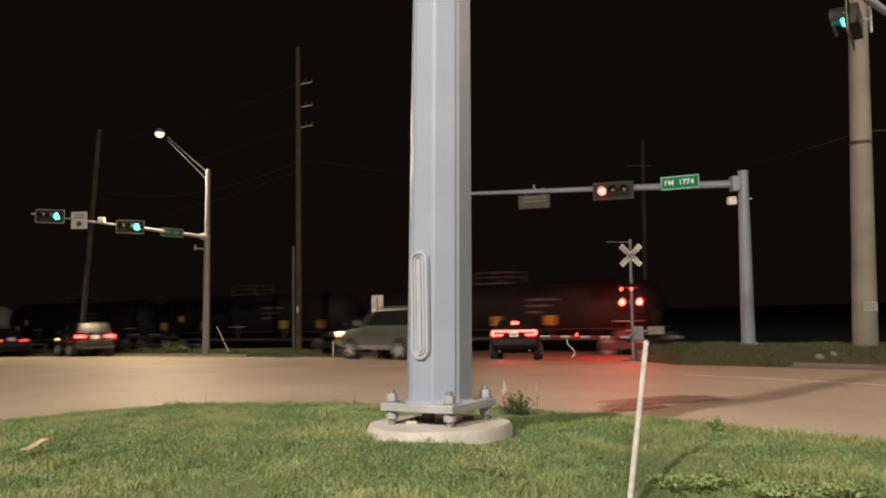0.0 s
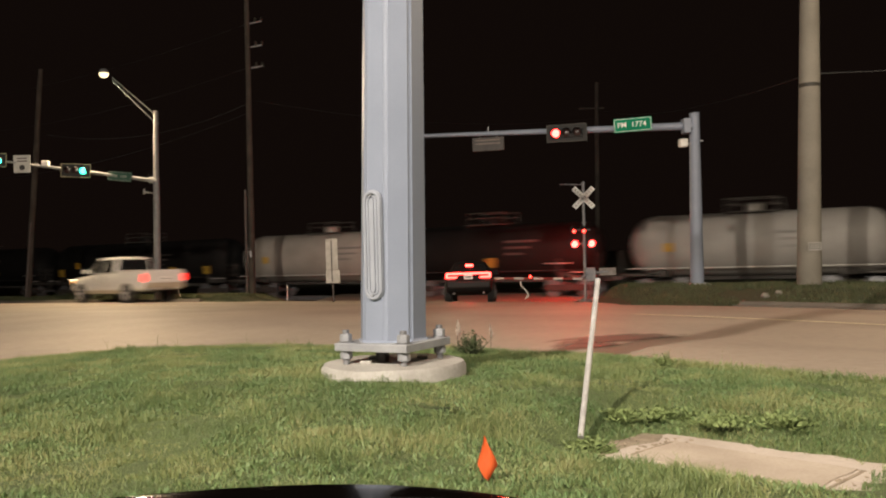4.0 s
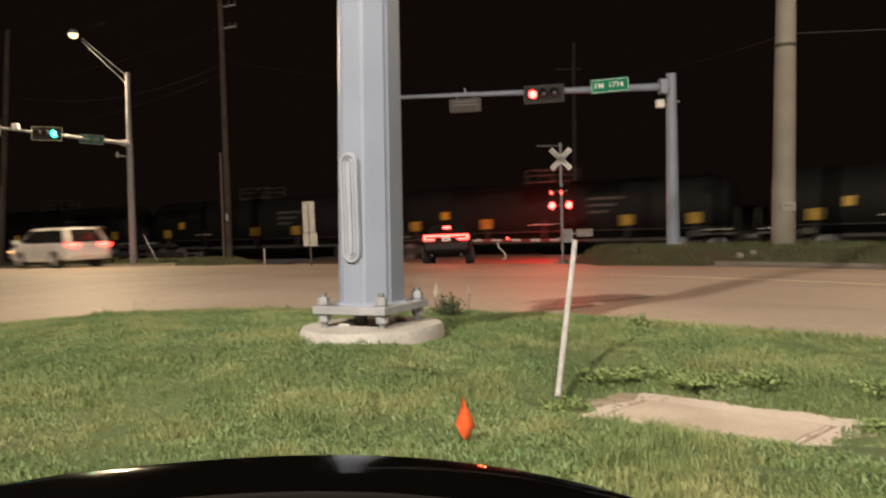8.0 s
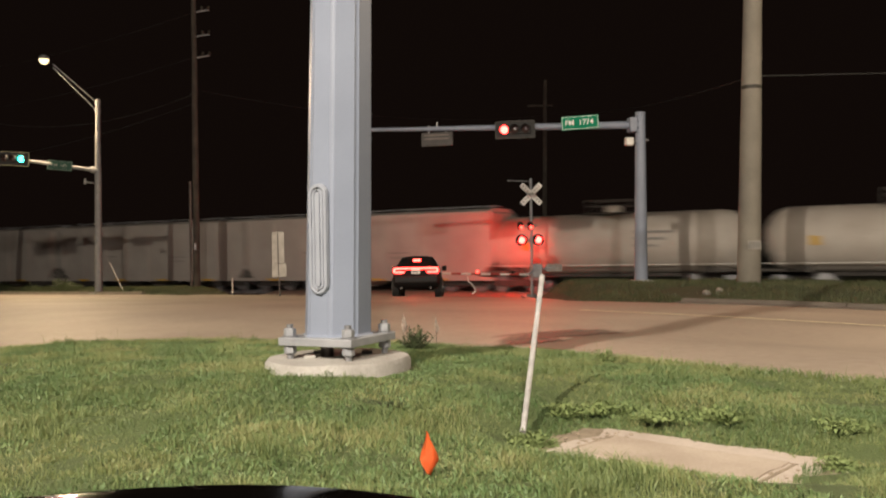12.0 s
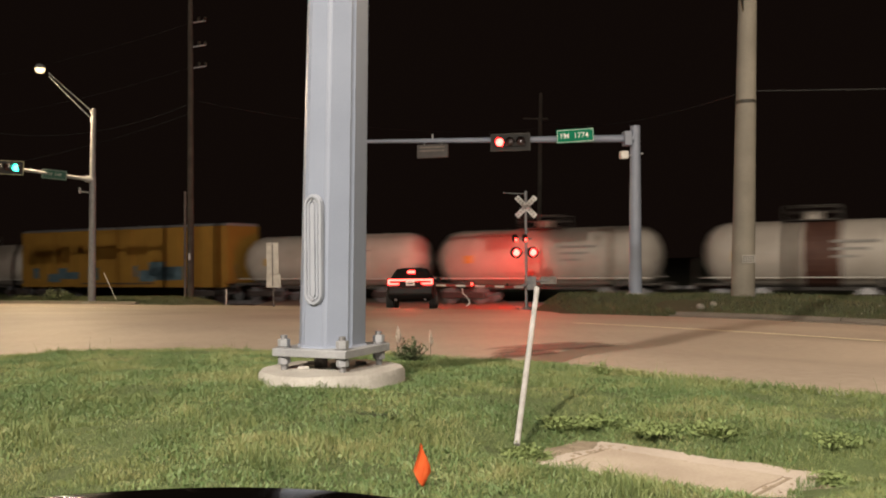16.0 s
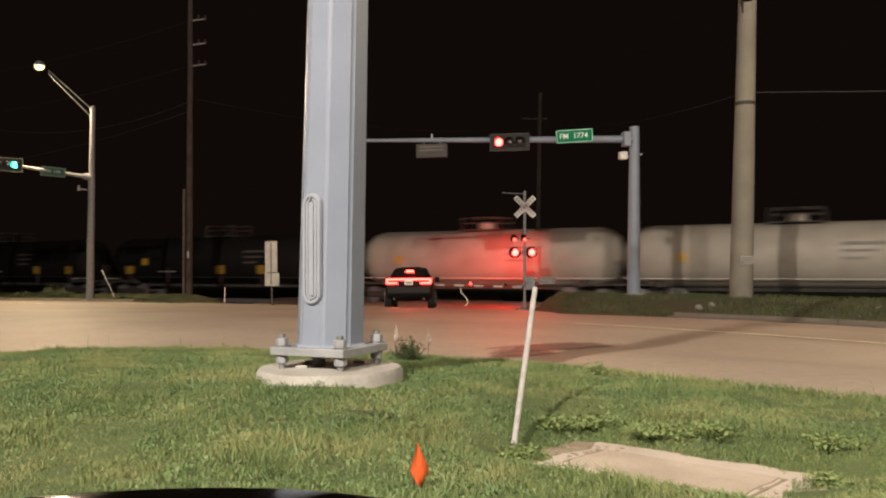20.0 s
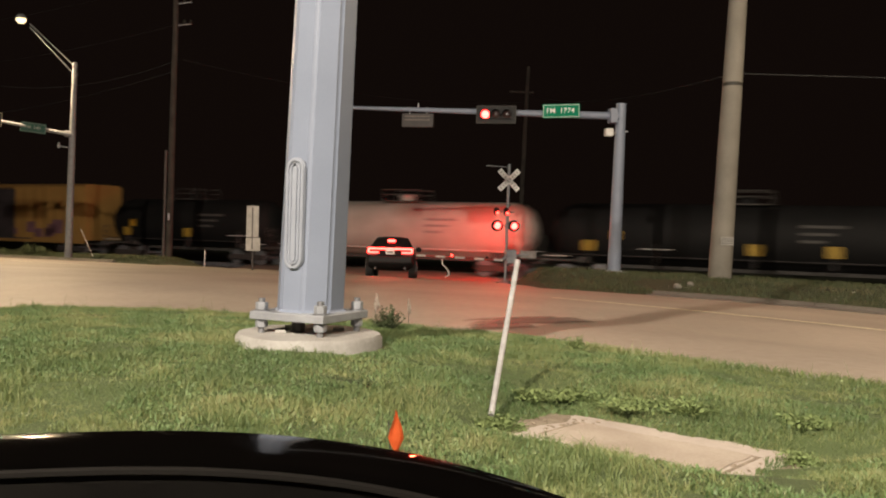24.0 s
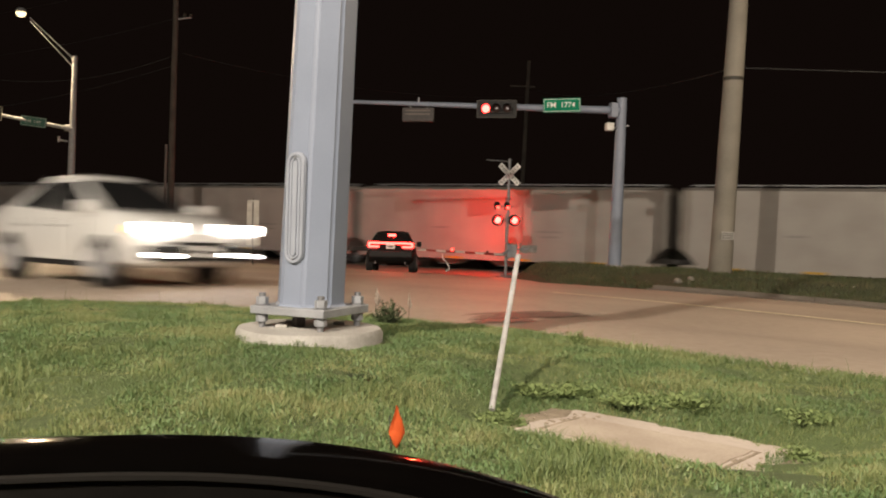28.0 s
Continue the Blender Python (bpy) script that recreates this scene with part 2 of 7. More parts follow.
def loft(sections, bm=None):
    bm = bm or bmesh.new()
    rings = [[bm.verts.new(p) for p in s] for s in sections]
    n = len(rings[0])
    for a, b in zip(rings, rings[1:]):
        for k in range(n):
            bm.faces.new((a[k], a[(k + 1) % n], b[(k + 1) % n], b[k]))
    bm.faces.new(rings[0][::-1]), bm.faces.new(rings[-1])
    bmesh.ops.recalc_face_normals(bm, faces=bm.faces)
    return bm


def half_tube(bm, x, z, r, y0, y1, a0, a1, n=14, thick=0.005):
    """A curved hood: part of a tube along y, with thickness."""
    rows = []
    for rr in (r, r + thick):
        for y in (y0, y1):
            rows.append([bm.verts.new((x + rr * math.cos(a0 + (a1 - a0) * k / n), y, z + rr * math.sin(a0 + (a1 - a0) * k / n))) for k in range(n + 1)])
    for p, q in ((0, 1), (1, 3), (3, 2), (2, 0)):
        for k in range(n):
            bm.faces.new((rows[p][k], rows[p][k + 1], rows[q][k + 1], rows[q][k]))
    for k in (0, n):
        bm.faces.new((rows[0][k], rows[1][k], rows[3][k], rows[2][k]))
    bmesh.ops.recalc_face_normals(bm, faces=bm.faces)
    return bm


def pane(p, thick, bm=None):
    """A thin slab on four corners, raised along their normal."""
    bm = bm or bmesh.new()
    p = [Vector(q) for q in p]
    nrm = (p[1] - p[0]).cross(p[3] - p[0]).normalized() * thick
    lo, hi = [bm.verts.new(q - nrm * 0.3) for q in p], [bm.verts.new(q + nrm) for q in p]
    bm.faces.new(lo[::-1]), bm.faces.new(hi)
    for k in range(4):
        bm.faces.new((lo[k], lo[(k + 1) % 4], hi[(k + 1) % 4], hi[k]))
    bmesh.ops.recalc_face_normals(bm, faces=bm.faces)
    return bm


def writing(text, size, material, parent, m, name="lettering", depth=0.004):
    cu = bpy.data.curves.new(name, "FONT")
    cu.body, cu.size, cu.extrude, cu.align_x, cu.align_y = text, size, depth, "CENTER", "CENTER"
    cu.offset = size * 0.005
    tmp = new(name, cu)
    me = bpy.data.meshes.new_from_object(tmp.evaluated_get(bpy.context.evaluated_depsgraph_get()))
    bpy.data.objects.remove(tmp)
    me.materials.clear()
    me.materials.append(material)
    ob = new(name, me)
    ob.parent, ob.matrix_basis = parent, m
    return ob


# ================= the lie of the land =================
GX, GY = -0.005, -0.0175                       # gentle fall away from the corner
RA, TA = radians(-47.0), radians(-34.0)        # headings of the road and of the railway
RS, RN = Vector((math.cos(RA), math.sin(RA))), Vector((-math.sin(RA), math.cos(RA)))
TS, TN = Vector((math.cos(TA), math.sin(TA))), Vector((-math.sin(TA), math.cos(TA)))
TRACK, RAIL_Z = 41.5, -1.5                     # distance of the track and height of its rails
STEM, STEM_DIR = Vector((2.3, 30.5)), Vector((0.12, 0.993))
FAR_EDGE = 20.8                                # far edge of the main road, across it


def smooth(a, b, v):
    v = min(max((v - a) / (b - a), 0), 1)
    return v * v * (3 - 2 * v)


def plane_z(x, y):
    return GX * x + GY * y


def stem_side(x, y):
    d = Vector((x, y)) - STEM
    return d.x * STEM_DIR.y - d.y * STEM_DIR.x


def bend(s):
    """Sideways shift of the road where it curves past the junction."""
    g = min(max(-20.0 - s, 0.0), 26.0)
    return -0.006 * g * g - 0.312 * max(-46.0 - s, 0.0)


def dip(s, n):
    """The road falls away towards the right, clear of the lawn."""
    d = min(max(s + 12.0, 0.0), 12.0)
    return -(0.002 * d * d + 0.03 * min(max(s, 0.0), 30.0)) * smooth(7.0, 11.0, n)


def across(x, y):
    return RN.x * x + RN.y * y - bend(RS.x * x + RS.y * y)


def fall(n):
    """Cross fall of the carriageway against the plane."""
    near = 0.06 * smooth(11.8, 8.2, n) * smooth(6.0, 7.6, n) if n < 11.8 else 0.0
    return near - 0.028 * min(max(n - 12.0, 0.0), 9.5) - 0.045 * max(n - 21.5, 0.0)


def road_z(x, y):
    """Paved height: the plane, and past the far edge the side road that dips to the crossing."""
    n, t = across(x, y), TN.x * x + TN.y * y
    z = plane_z(x, y) + fall(n) + dip(RS.x * x + RS.y * y, n)
    return z + (RAIL_Z - 0.0 - z) * smooth(33, 40, t)


def ground_z(x, y):
    n, t = across(x, y), TN.x * x + TN.y * y
    z = plane_z(x, y) - 0.02
    if n > FAR_EDGE:
        top = 0.13 - 0.19 * (1 - smooth(-26, -17, RS.x * x + RS.y * y))
        rise, foot = smooth(FAR_EDGE + 0.1, FAR_EDGE + 2.6, n) * (1 - smooth(27, 34, n)), fall(FAR_EDGE)
        z += top * rise + (foot + 0.10 - 0.24 * (1 - smooth(FAR_EDGE, FAR_EDGE + 0.4, n))) * (1 - smooth(FAR_EDGE + 0.4, FAR_EDGE + 3.0, n))
        z += 0.05 * noise.noise(Vector((x * 0.5, y * 0.5, 3))) * smooth(FAR_EDGE + 0.3, FAR_EDGE + 1.5, n)
    z += (-1.78 - z) * smooth(31, 39, t)
    side = stem_side(x, y)
    if n > FAR_EDGE - 2:
        k = smooth(-10.8, -9.4, side) * (1 - smooth(4.2, 5.6, side))
        z += (road_z(x, y) - 0.22 - z) * k * smooth(FAR_EDGE - 2, FAR_EDGE, n)
    if n <= FAR_EDGE:
        z = plane_z(x, y) + min(fall(n), 0.0) - 0.12
    z += dip(RS.x * x + RS.y * y, n)
    return z


LAWN = [(6.8, 0.7), (4.3, 3.5), (2.95, 5.2), (1.95, 6.65), (0.9, 7.7), (-0.4, 8.65), (-1.7, 9.15), (-2.8, 9.05), (-3.6, 8.45), (-4.2, 7.5), (-4.9, 5.6), (-5.5, 3.0), (-5.7, 0.9), (0.0, 0.75)]


PAD_AT, PAD_DIR = Vector((1.47, 3.66)), Vector((0.655, -0.755)).normalized()


def pad_space(x, y):
    dx, dy = x - PAD_AT.x, y - PAD_AT.y
    return dx * PAD_DIR.x + dy * PAD_DIR.y, dy * PAD_DIR.x - dx * PAD_DIR.y


def lawn_z(x, y):
    z = plane_z(x, y) + 0.115
    z += 0.10 * math.exp(-((x - 0.0) ** 2 + (y - 5.7) ** 2) / 2.6) + 0.08 * math.exp(-((x + 1.8) ** 2 + (y - 7.3) ** 2) / 5.0)
    z += 0.036 * math.exp(-((x + 0.05) ** 2 + (y - 5.3) ** 2) / 0.34)
    u, v = pad_space(x, y)
    z += (plane_z(x, y) + 0.012 - z) * (1 - smooth(0.0, 0.5, max(abs(u) - 0.56, abs(v) - 0.27)))
    return z + 0.03 * noise.noise(Vector((x * 0.9, y * 0.9, 7))) + 0.014 * noise.noise(Vector((x * 3.1, y * 3.1, 2))) + 0.017 * noise.noise(Vector((x * 8.0, y * 8.0, 5)))


def grid(name, us, vs, place, material, kind="structure", label="", category="", parent=None, smooth_faces=True):
    vs, us = list(vs), list(us)
    pts = [place(u, v) for v in vs for u in us]
    nu = len(us)
    faces = [(j * nu + i, j * nu + i + 1, (j + 1) * nu + i + 1, (j + 1) * nu + i) for j in range(len(vs) - 1) for i in range(nu - 1)]
    me = bpy.data.meshes.new(name)
    me.from_pydata(pts, [], faces)
    me.materials.append(material)
    me.polygons.foreach_set("use_smooth", [smooth_faces] * len(faces))
    return tagged(new(name, me), label, category, kind=kind)


def spread(a, b, step):
    k = max(int(round((b - a) / step)), 1)
    return [a + (b - a) * i / k for i in range(k + 1)]


# ground to the horizon: fine near by, coarse far off
us = [-900, -500, -300, -200, -140] + spread(-100, -44, 1.7) + spread(-43.4, 30, 0.5) + spread(31.5, 70, 1.7) + [100, 150, 250, 500, 900]
vs = [-900, -500, -250, -120, -60] + spread(-30, 9, 1.5) + spread(9.5, 55, 0.5) + spread(56.5, 75, 1.5) + [95, 130, 200, 350, 600, 900]
grid("ground", us, vs, lambda u, v: (u, v, ground_z(max(min(u, 110), -120), max(min(v, 90), -40))), VERGE, label="dark rough grass and bare earth beyond the road", category="ground")


def road_point(s, n, up=0.0):
    p = RS * s + RN * (n + bend(s))
    return (p.x, p.y, plane_z(p.x, p.y) + fall(n) + dip(s, n) + up)


grid("road", spread(-170, 170, 2), [-60, -40, -20, -8, 0, 5] + spread(6.4, FAR_EDGE - 0.35, 0.6), lambda s, n: road_point(s, n), CONCRETE_ROAD, label="pale worn concrete road lit by street lamps at night", category="road")


def stem_point(a, b, up=0.0):
    p = STEM + STEM_DIR * b + Vector((STEM_DIR.y, -STEM_DIR.x)) * a
    n = across(p.x, p.y)
    return (p.x, p.y, road_z(p.x, p.y) + (up if n > FAR_EDGE - 0.6 else -0.012))


grid("side_road", spread(-9.3, 4.4, 1.4), spread(-18.5, 24, 1.0), lambda a, b: stem_point(a, b, 0.006), CONCRETE_ROAD, label="narrower paved road that dips to the railway crossing", category="road")

# ================= lawn, kerbs, lines =================
def closed_curve(points, per=10):
    """A smooth closed line through the points."""
    out, k = [], len(points)
    for i in range(k):
        p = [Vector(points[(i + d) % k]) for d in (-1, 0, 1, 2)]
        for j in range(per):
            u = j / per
            out.append(0.5 * ((2 * p[1]) + (p[2] - p[0]) * u + (2 * p[0] - 5 * p[1] + 4 * p[2] - p[3]) * u * u + (3 * p[1] - p[0] - 3 * p[2] + p[3]) * u ** 3))
    return out


EDGE = closed_curve(LAWN, 8)
MID = Vector((0.3, 4.2))


def make_lawn():
    rings = [0.02] + spread(0.08, 1.0, 0.03)
    pts, faces, k = [], [], len(EDGE)
    for r in rings:
        for e in EDGE:
            p = MID + (e - MID) * r
            pts.append((p.x, p.y, lawn_z(p.x, p.y) if r < 0.995 else plane_z(p.x, p.y) + 0.10))
    for j in range(len(rings) - 1):
        for i in range(k):
            faces.append((j * k + i, j * k + (i + 1) % k, (j + 1) * k + (i + 1) % k, (j + 1) * k + i))
    faces.append(tuple(range(k)))
    me = bpy.data.meshes.new("lawn")
    me.from_pydata(pts, [], faces)
    me.materials.append(SOIL_GRASS)
    me.polygons.foreach_set("use_smooth", [True] * len(faces))
    tagged(new("lawn", me), "green lawn on the street corner round the signal pole", "lawn", kind="structure")


def make_kerb():
    kerb = tagged(new("kerb"), "low concrete kerb along the corner lawn", "kerb", kind="structure")
    k = len(EDGE)
    step = 3
    for i in range(0, k, step):
        bm, secs = bmesh.new(), []
        for j in range(step + 1):
            a, b = EDGE[(i + j) % k], EDGE[(i + j + 1) % k]
            d = (b - a).normalized()
            o = Vector((d.y, -d.x))
            if (a + o - MID).length < (a - MID).length:
                o = -o
            sec = []
            for off, h in ((-0.02, -0.05), (-0.02, 0.10), (0.02, 0.125), (0.11, 0.12), (0.135, 0.09), (0.16, -0.05)):
                p = a + o * off
                sec.append((p.x, p.y, plane_z(p.x, p.y) + h))
            secs.append(sec)
        part("kerb_stone", loft(secs, bm), CONCRETE, kerb, smooth=True)


def strip(name, s0, s1, n, width, material, label, up=0.012, step=3.0):
    """A painted line along the road."""
    ss = spread(s0, s1, 1.0)
    return grid(name, ss, (n - width / 2, n + width / 2), lambda s, v: road_point(s, v, up), material, label=label, category="road marking")


LINE = surface("worn_line_paint", (0.92, 0.84, 0.60), (0.74, 0.66, 0.46), 3, 0.7, fine=25, spread=0.6)
make_lawn()
make_kerb()
strip("edge_line", -9.0, 60, 14.4, 0.17, LINE, "worn pale edge line on the concrete road")
strip("centre_line", 4, 60, 10.2, 0.10, LINE, "worn pale lane line on the concrete road")
strip("stop_line", -60, -26, 14.4, 0.12, LINE, "worn pale lane line past the junction")


def patch_material():
    """A dark patch that thins out raggedly towards the rim of a unit disc."""
    m = surface("dark_concrete", (0.10, 0.078, 0.064), (0.16, 0.125, 0.10), 1.4, 0.55, fine=12, spread=0.6)
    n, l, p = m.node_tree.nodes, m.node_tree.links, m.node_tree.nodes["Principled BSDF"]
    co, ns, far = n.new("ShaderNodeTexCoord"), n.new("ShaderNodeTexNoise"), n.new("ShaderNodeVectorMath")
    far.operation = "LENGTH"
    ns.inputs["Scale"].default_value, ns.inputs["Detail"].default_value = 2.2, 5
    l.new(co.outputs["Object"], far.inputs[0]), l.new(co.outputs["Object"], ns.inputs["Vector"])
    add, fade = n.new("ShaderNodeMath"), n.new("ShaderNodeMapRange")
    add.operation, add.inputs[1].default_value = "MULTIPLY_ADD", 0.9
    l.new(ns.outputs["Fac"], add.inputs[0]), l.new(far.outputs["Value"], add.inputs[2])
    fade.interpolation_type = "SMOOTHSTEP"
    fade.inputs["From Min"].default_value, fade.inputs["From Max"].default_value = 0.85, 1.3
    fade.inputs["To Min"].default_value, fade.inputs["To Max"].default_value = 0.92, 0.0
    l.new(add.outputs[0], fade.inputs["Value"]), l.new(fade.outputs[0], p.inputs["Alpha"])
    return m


DARK_PATCH = patch_material()


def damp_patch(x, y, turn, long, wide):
    """A thin dark film on the road, a disc stretched to its size."""
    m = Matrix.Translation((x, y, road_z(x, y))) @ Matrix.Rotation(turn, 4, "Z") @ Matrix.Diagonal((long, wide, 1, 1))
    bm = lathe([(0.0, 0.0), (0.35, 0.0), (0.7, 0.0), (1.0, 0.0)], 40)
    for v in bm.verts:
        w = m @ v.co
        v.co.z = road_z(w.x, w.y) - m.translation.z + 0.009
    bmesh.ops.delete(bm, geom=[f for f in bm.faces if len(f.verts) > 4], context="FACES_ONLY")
    o = part("damp_patch", bm, DARK_PATCH, None, kind="structure")
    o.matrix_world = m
    tagged(o, "dark ragged patch on the concrete road", "road stain", kind="structure")


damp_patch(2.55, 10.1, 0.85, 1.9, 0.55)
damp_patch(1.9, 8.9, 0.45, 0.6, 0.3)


OLD_KERB = surface("old_kerb", (0.155, 0.135, 0.113), (0.088, 0.076, 0.064), 1.6, 0.9, bump=0.006, fine=20, spread=0.5)


def far_kerb():
    """The low kerb on the far side, with a gap at the side road."""
    ob = tagged(new("far_kerb"), "low concrete kerb on the far side of the road", "kerb", kind="structure")
    s = -110.0
    while s < 60:
        a, b = s, s + 4.0
        p = Vector(road_point(s + 2, FAR_EDGE)[:2])
        if not (-11.5 < stem_side(p.x, p.y) < 8.0):
            secs = []
            for u in spread(a, b - 0.02, 1.0):
                sec = []
                for off, h in ((-0.38, -0.05), (-0.38, 0.03), (-0.02, 0.04), (0.02, 0.11), (0.12, 0.125), (0.2, -0.05)):
                    x, y, z = road_point(u, FAR_EDGE + off)
                    sec.append((x, y, z + h))
                secs.append(sec)
            part("kerb_stone", loft(secs), OLD_KERB, ob)
        s = b


far_kerb()


# ---- grass: blades as one mass ----
def inside(px, py, poly):
    hit = np.zeros(len(px), bool)
    k = len(poly)
    for i in range(k):
        (x1, y1), (x2, y2) = poly[i], poly[(i + 1) % k]
        c = ((y1 > py) != (y2 > py)) & (px < (x2 - x1) * (py - y1) / (y2 - y1 + 1e-9) + x1)
        hit ^= c
    return hit


def blade_material(name, a, b, c):
    m, n, l, p = nodes_of(name)
    geo, ramp = n.new("ShaderNodeNewGeometry"), n.new("ShaderNodeValToRGB")
    ramp.color_ramp.elements[0].color, ramp.color_ramp.elements[1].color = (*a, 1), (*c, 1)
    e = ramp.color_ramp.elements.new(0.6)
    e.color = (*b, 1)
    co, ns, add = n.new("ShaderNodeTexCoord"), n.new("ShaderNodeTexNoise"), n.new("ShaderNodeMath")
    ns.inputs["Scale"].default_value, ns.inputs["Detail"].default_value = 1.7, 6
    l.new(co.outputs["Object"], ns.inputs["Vector"])
    add.operation, add.inputs[1].default_value = "MULTIPLY_ADD", 0.62
    sub = n.new("ShaderNodeMath")
    sub.operation, sub.inputs[1].default_value = "MULTIPLY_ADD", 3.1
    sub.inputs[2].default_value = -1.37
    l.new(ns.outputs["Fac"], sub.inputs[0])
    l.new(geo.outputs["Random Per Island"], add.inputs[0]), l.new(sub.outputs[0], add.inputs[2])
    l.new(add.outputs[0], ramp.inputs["Fac"]), l.new(ramp.outputs["Color"], p.inputs["Base Color"])
    p.inputs["Roughness"].default_value = 0.6
    p.inputs["Subsurface Weight"].default_value = 0.0
    return m


BLADES = blade_material("grass_blades", (0.082, 0.125, 0.043), (0.156, 0.194, 0.065), (0.24, 0.238, 0.10))
CLOVER = blade_material("clover_leaves", (0.085, 0.145, 0.05), (0.12, 0.185, 0.066), (0.175, 0.23, 0.09))
CLOVER_HEAD = surface("clover_head", (0.30, 0.33, 0.19), (0.22, 0.26, 0.13), 9, 0.8)
VERGE_BLADES = blade_material("verge_blades", (0.036, 0.050, 0.018), (0.058, 0.072, 0.026), (0.10, 0.09, 0.043))


def blades(name, xs, ys, zs, lo, hi, wide, material, label, seed, lean=0.5):
    """Bent blades, three faces each, as one mesh."""
    rng = np.random.default_rng(seed)
    k = len(xs)
    h, w = rng.uniform(lo, hi, k), rng.uniform(0.7, 1.3, k) * wide
    a, t = rng.uniform(0, 2 * np.pi, k), rng.uniform(0, 2 * np.pi, k)
    b = rng.uniform(0.1, lean, k) * h
    base = np.stack([xs, ys, zs - 0.01], 1)
    side = np.stack([np.cos(a), np.sin(a), 0 * a], 1) * (w / 2)[:, None]
    bend = np.stack([np.cos(t) * b, np.sin(t) * b, 0 * a], 1)
    up = np.stack([0 * h, 0 * h, h], 1)
    mid = base + bend * 0.35 + up * 0.6
    v = np.stack([base - side, base + side, mid + side * 0.8, mid - side * 0.8, base + bend + up], 1).reshape(-1, 3)
    i = np.arange(k) * 5
    quads = np.stack([i, i + 1, i + 2, i + 3], 1)
    tris = np.stack([i + 3, i + 2, i + 4], 1)
    me = bpy.data.meshes.new(name)
    me.vertices.add(len(v)), me.vertices.foreach_set("co", v.ravel())
    me.loops.add(7 * k), me.loops.foreach_set("vertex_index", np.concatenate([quads.ravel(), tris.ravel()]))
    me.polygons.add(2 * k)
    me.polygons.foreach_set("loop_start", np.concatenate([np.arange(k) * 4, 4 * k + np.arange(k) * 3]))
    me.update(), me.validate()
    me.materials.append(material)
    return tagged(new(name, me), label, "grass", kind="stuff")


def patchy(x, y, f, seed):
    return np.array([noise.noise(Vector((a * f, b * f, seed))) for a, b in zip(x, y)])


def make_grass():
    rng = np.random.default_rng(5)
    poly = [(p.x, p.y) for p in EDGE]
    k = 900000
    # more blades close by
    y = 1.6 + 7.7 * rng.uniform(0, 1, k) ** 1.45
    x = rng.uniform(-5.2, 5.6, k)
    keep = inside(x, y, poly) & (np.abs(x - 0.35) < 1.1 + y * 0.62)
    pu, pv = pad_space(x, y)
    keep &= ~((np.abs(pu + 0.03 - 0.05 * (pv < 0)) < 0.57 - 0.06 * (pv < 0) + 0.12 * patchy(x, y, 4.0, 41.0) + 0.06 * patchy(x, y, 16.0, 42.0)) & (np.abs(pv - 0.02) < 0.255 + 0.11 * patchy(x, y, 5.0, 43.0) + 0.07 * patchy(x, y, 18.0, 44.0)))
    keep &= (x + 0.03) ** 2 + (y - 5.52) ** 2 > 0.455 ** 2
    x, y = x[keep], y[keep]
    z = np.array([lawn_z(a, b) for a, b in zip(x, y)])
    on_pad = (np.abs(pu[keep]) < 0.56) & (np.abs(pv[keep]) < 0.3)
    z[on_pad] += 0.02
    pt = patchy(x, y, 1.7, 1.0)
    clump = np.clip(0.9 + 1.0 * patchy(x, y, 4.5, 31.0) + 0.8 * patchy(x, y, 11.0, 33.0), 0.8, 1.9)
    tall = pt > 0.12
    blades("grass", x[~tall], y[~tall], z[~tall], 0.012 * clump[~tall], 0.034 * clump[~tall], 0.0036, BLADES, "short green grass of the corner lawn", 1, 0.95)
    blades("tall_grass", x[tall], y[tall], z[tall], 0.014 * clump[tall], 0.058 * clump[tall], 0.0036, BLADES, "longer tufts of green grass in the lawn", 2, 1.0)
    # broad small leaves of clover between the blades
    k = 190000
    y = 1.8 + 6.5 * rng.uniform(0, 1, k) ** 1.3
    x = rng.uniform(-4.6, 4.8, k)
    keep = inside(x, y, poly) & (patchy(x, y, 1.3, 9.0) > -0.2) & ((x + 0.03) ** 2 + (y - 5.52) ** 2 > 0.5 ** 2)
    pu, pv = pad_space(x, y)
    keep &= ~((np.abs(pu) < 0.6) & (np.abs(pv) < 0.29))
    x, y = x[keep], y[keep]
    z = np.array([lawn_z(a, b) for a, b in zip(x, y)])
    blades("clover", x, y, z + 0.012, 0.008, 0.026, 0.0066, CLOVER, "low broad-leaved weeds and clover in the lawn", 3, 1.7)
    # tiny pale clover heads
    k = 3200
    y = 1.8 + 6.5 * rng.uniform(0, 1, k) ** 1.2
    x = rng.uniform(-4.6, 4.8, k)
    pu, pv = pad_space(x, y)
    keep = inside(x, y, poly) & (patchy(x, y, 1.1, 12.0) > 0.0) & ((x + 0.03) ** 2 + (y - 5.52) ** 2 > 0.25) & ~((np.abs(pu) < 0.6) & (np.abs(pv) < 0.3))
    x, y = x[keep], y[keep]
    z = np.array([lawn_z(a, b) for a, b in zip(x, y)])
    blades("clover_heads", x, y, z + 0.02, 0.005, 0.011, 0.0065, CLOVER_HEAD, "tiny pale clover flower heads in the lawn", 31, 1.0)
    # grass that hangs over the kerb
    k = 26000
    at = rng.integers(0, len(EDGE), k)
    e = np.array([(p.x, p.y) for p in EDGE])
    nxt, f = e[(at + 1) % len(e)], rng.uniform(0, 1, k)[:, None]
    p = e[at] * (1 - f) + nxt * f
    out = p - np.array((MID.x, MID.y))
    out /= np.linalg.norm(out, axis=1)[:, None]
    reach = 0.10 + 0.09 * patchy(p[:, 0], p[:, 1], 1.8, 21.0)
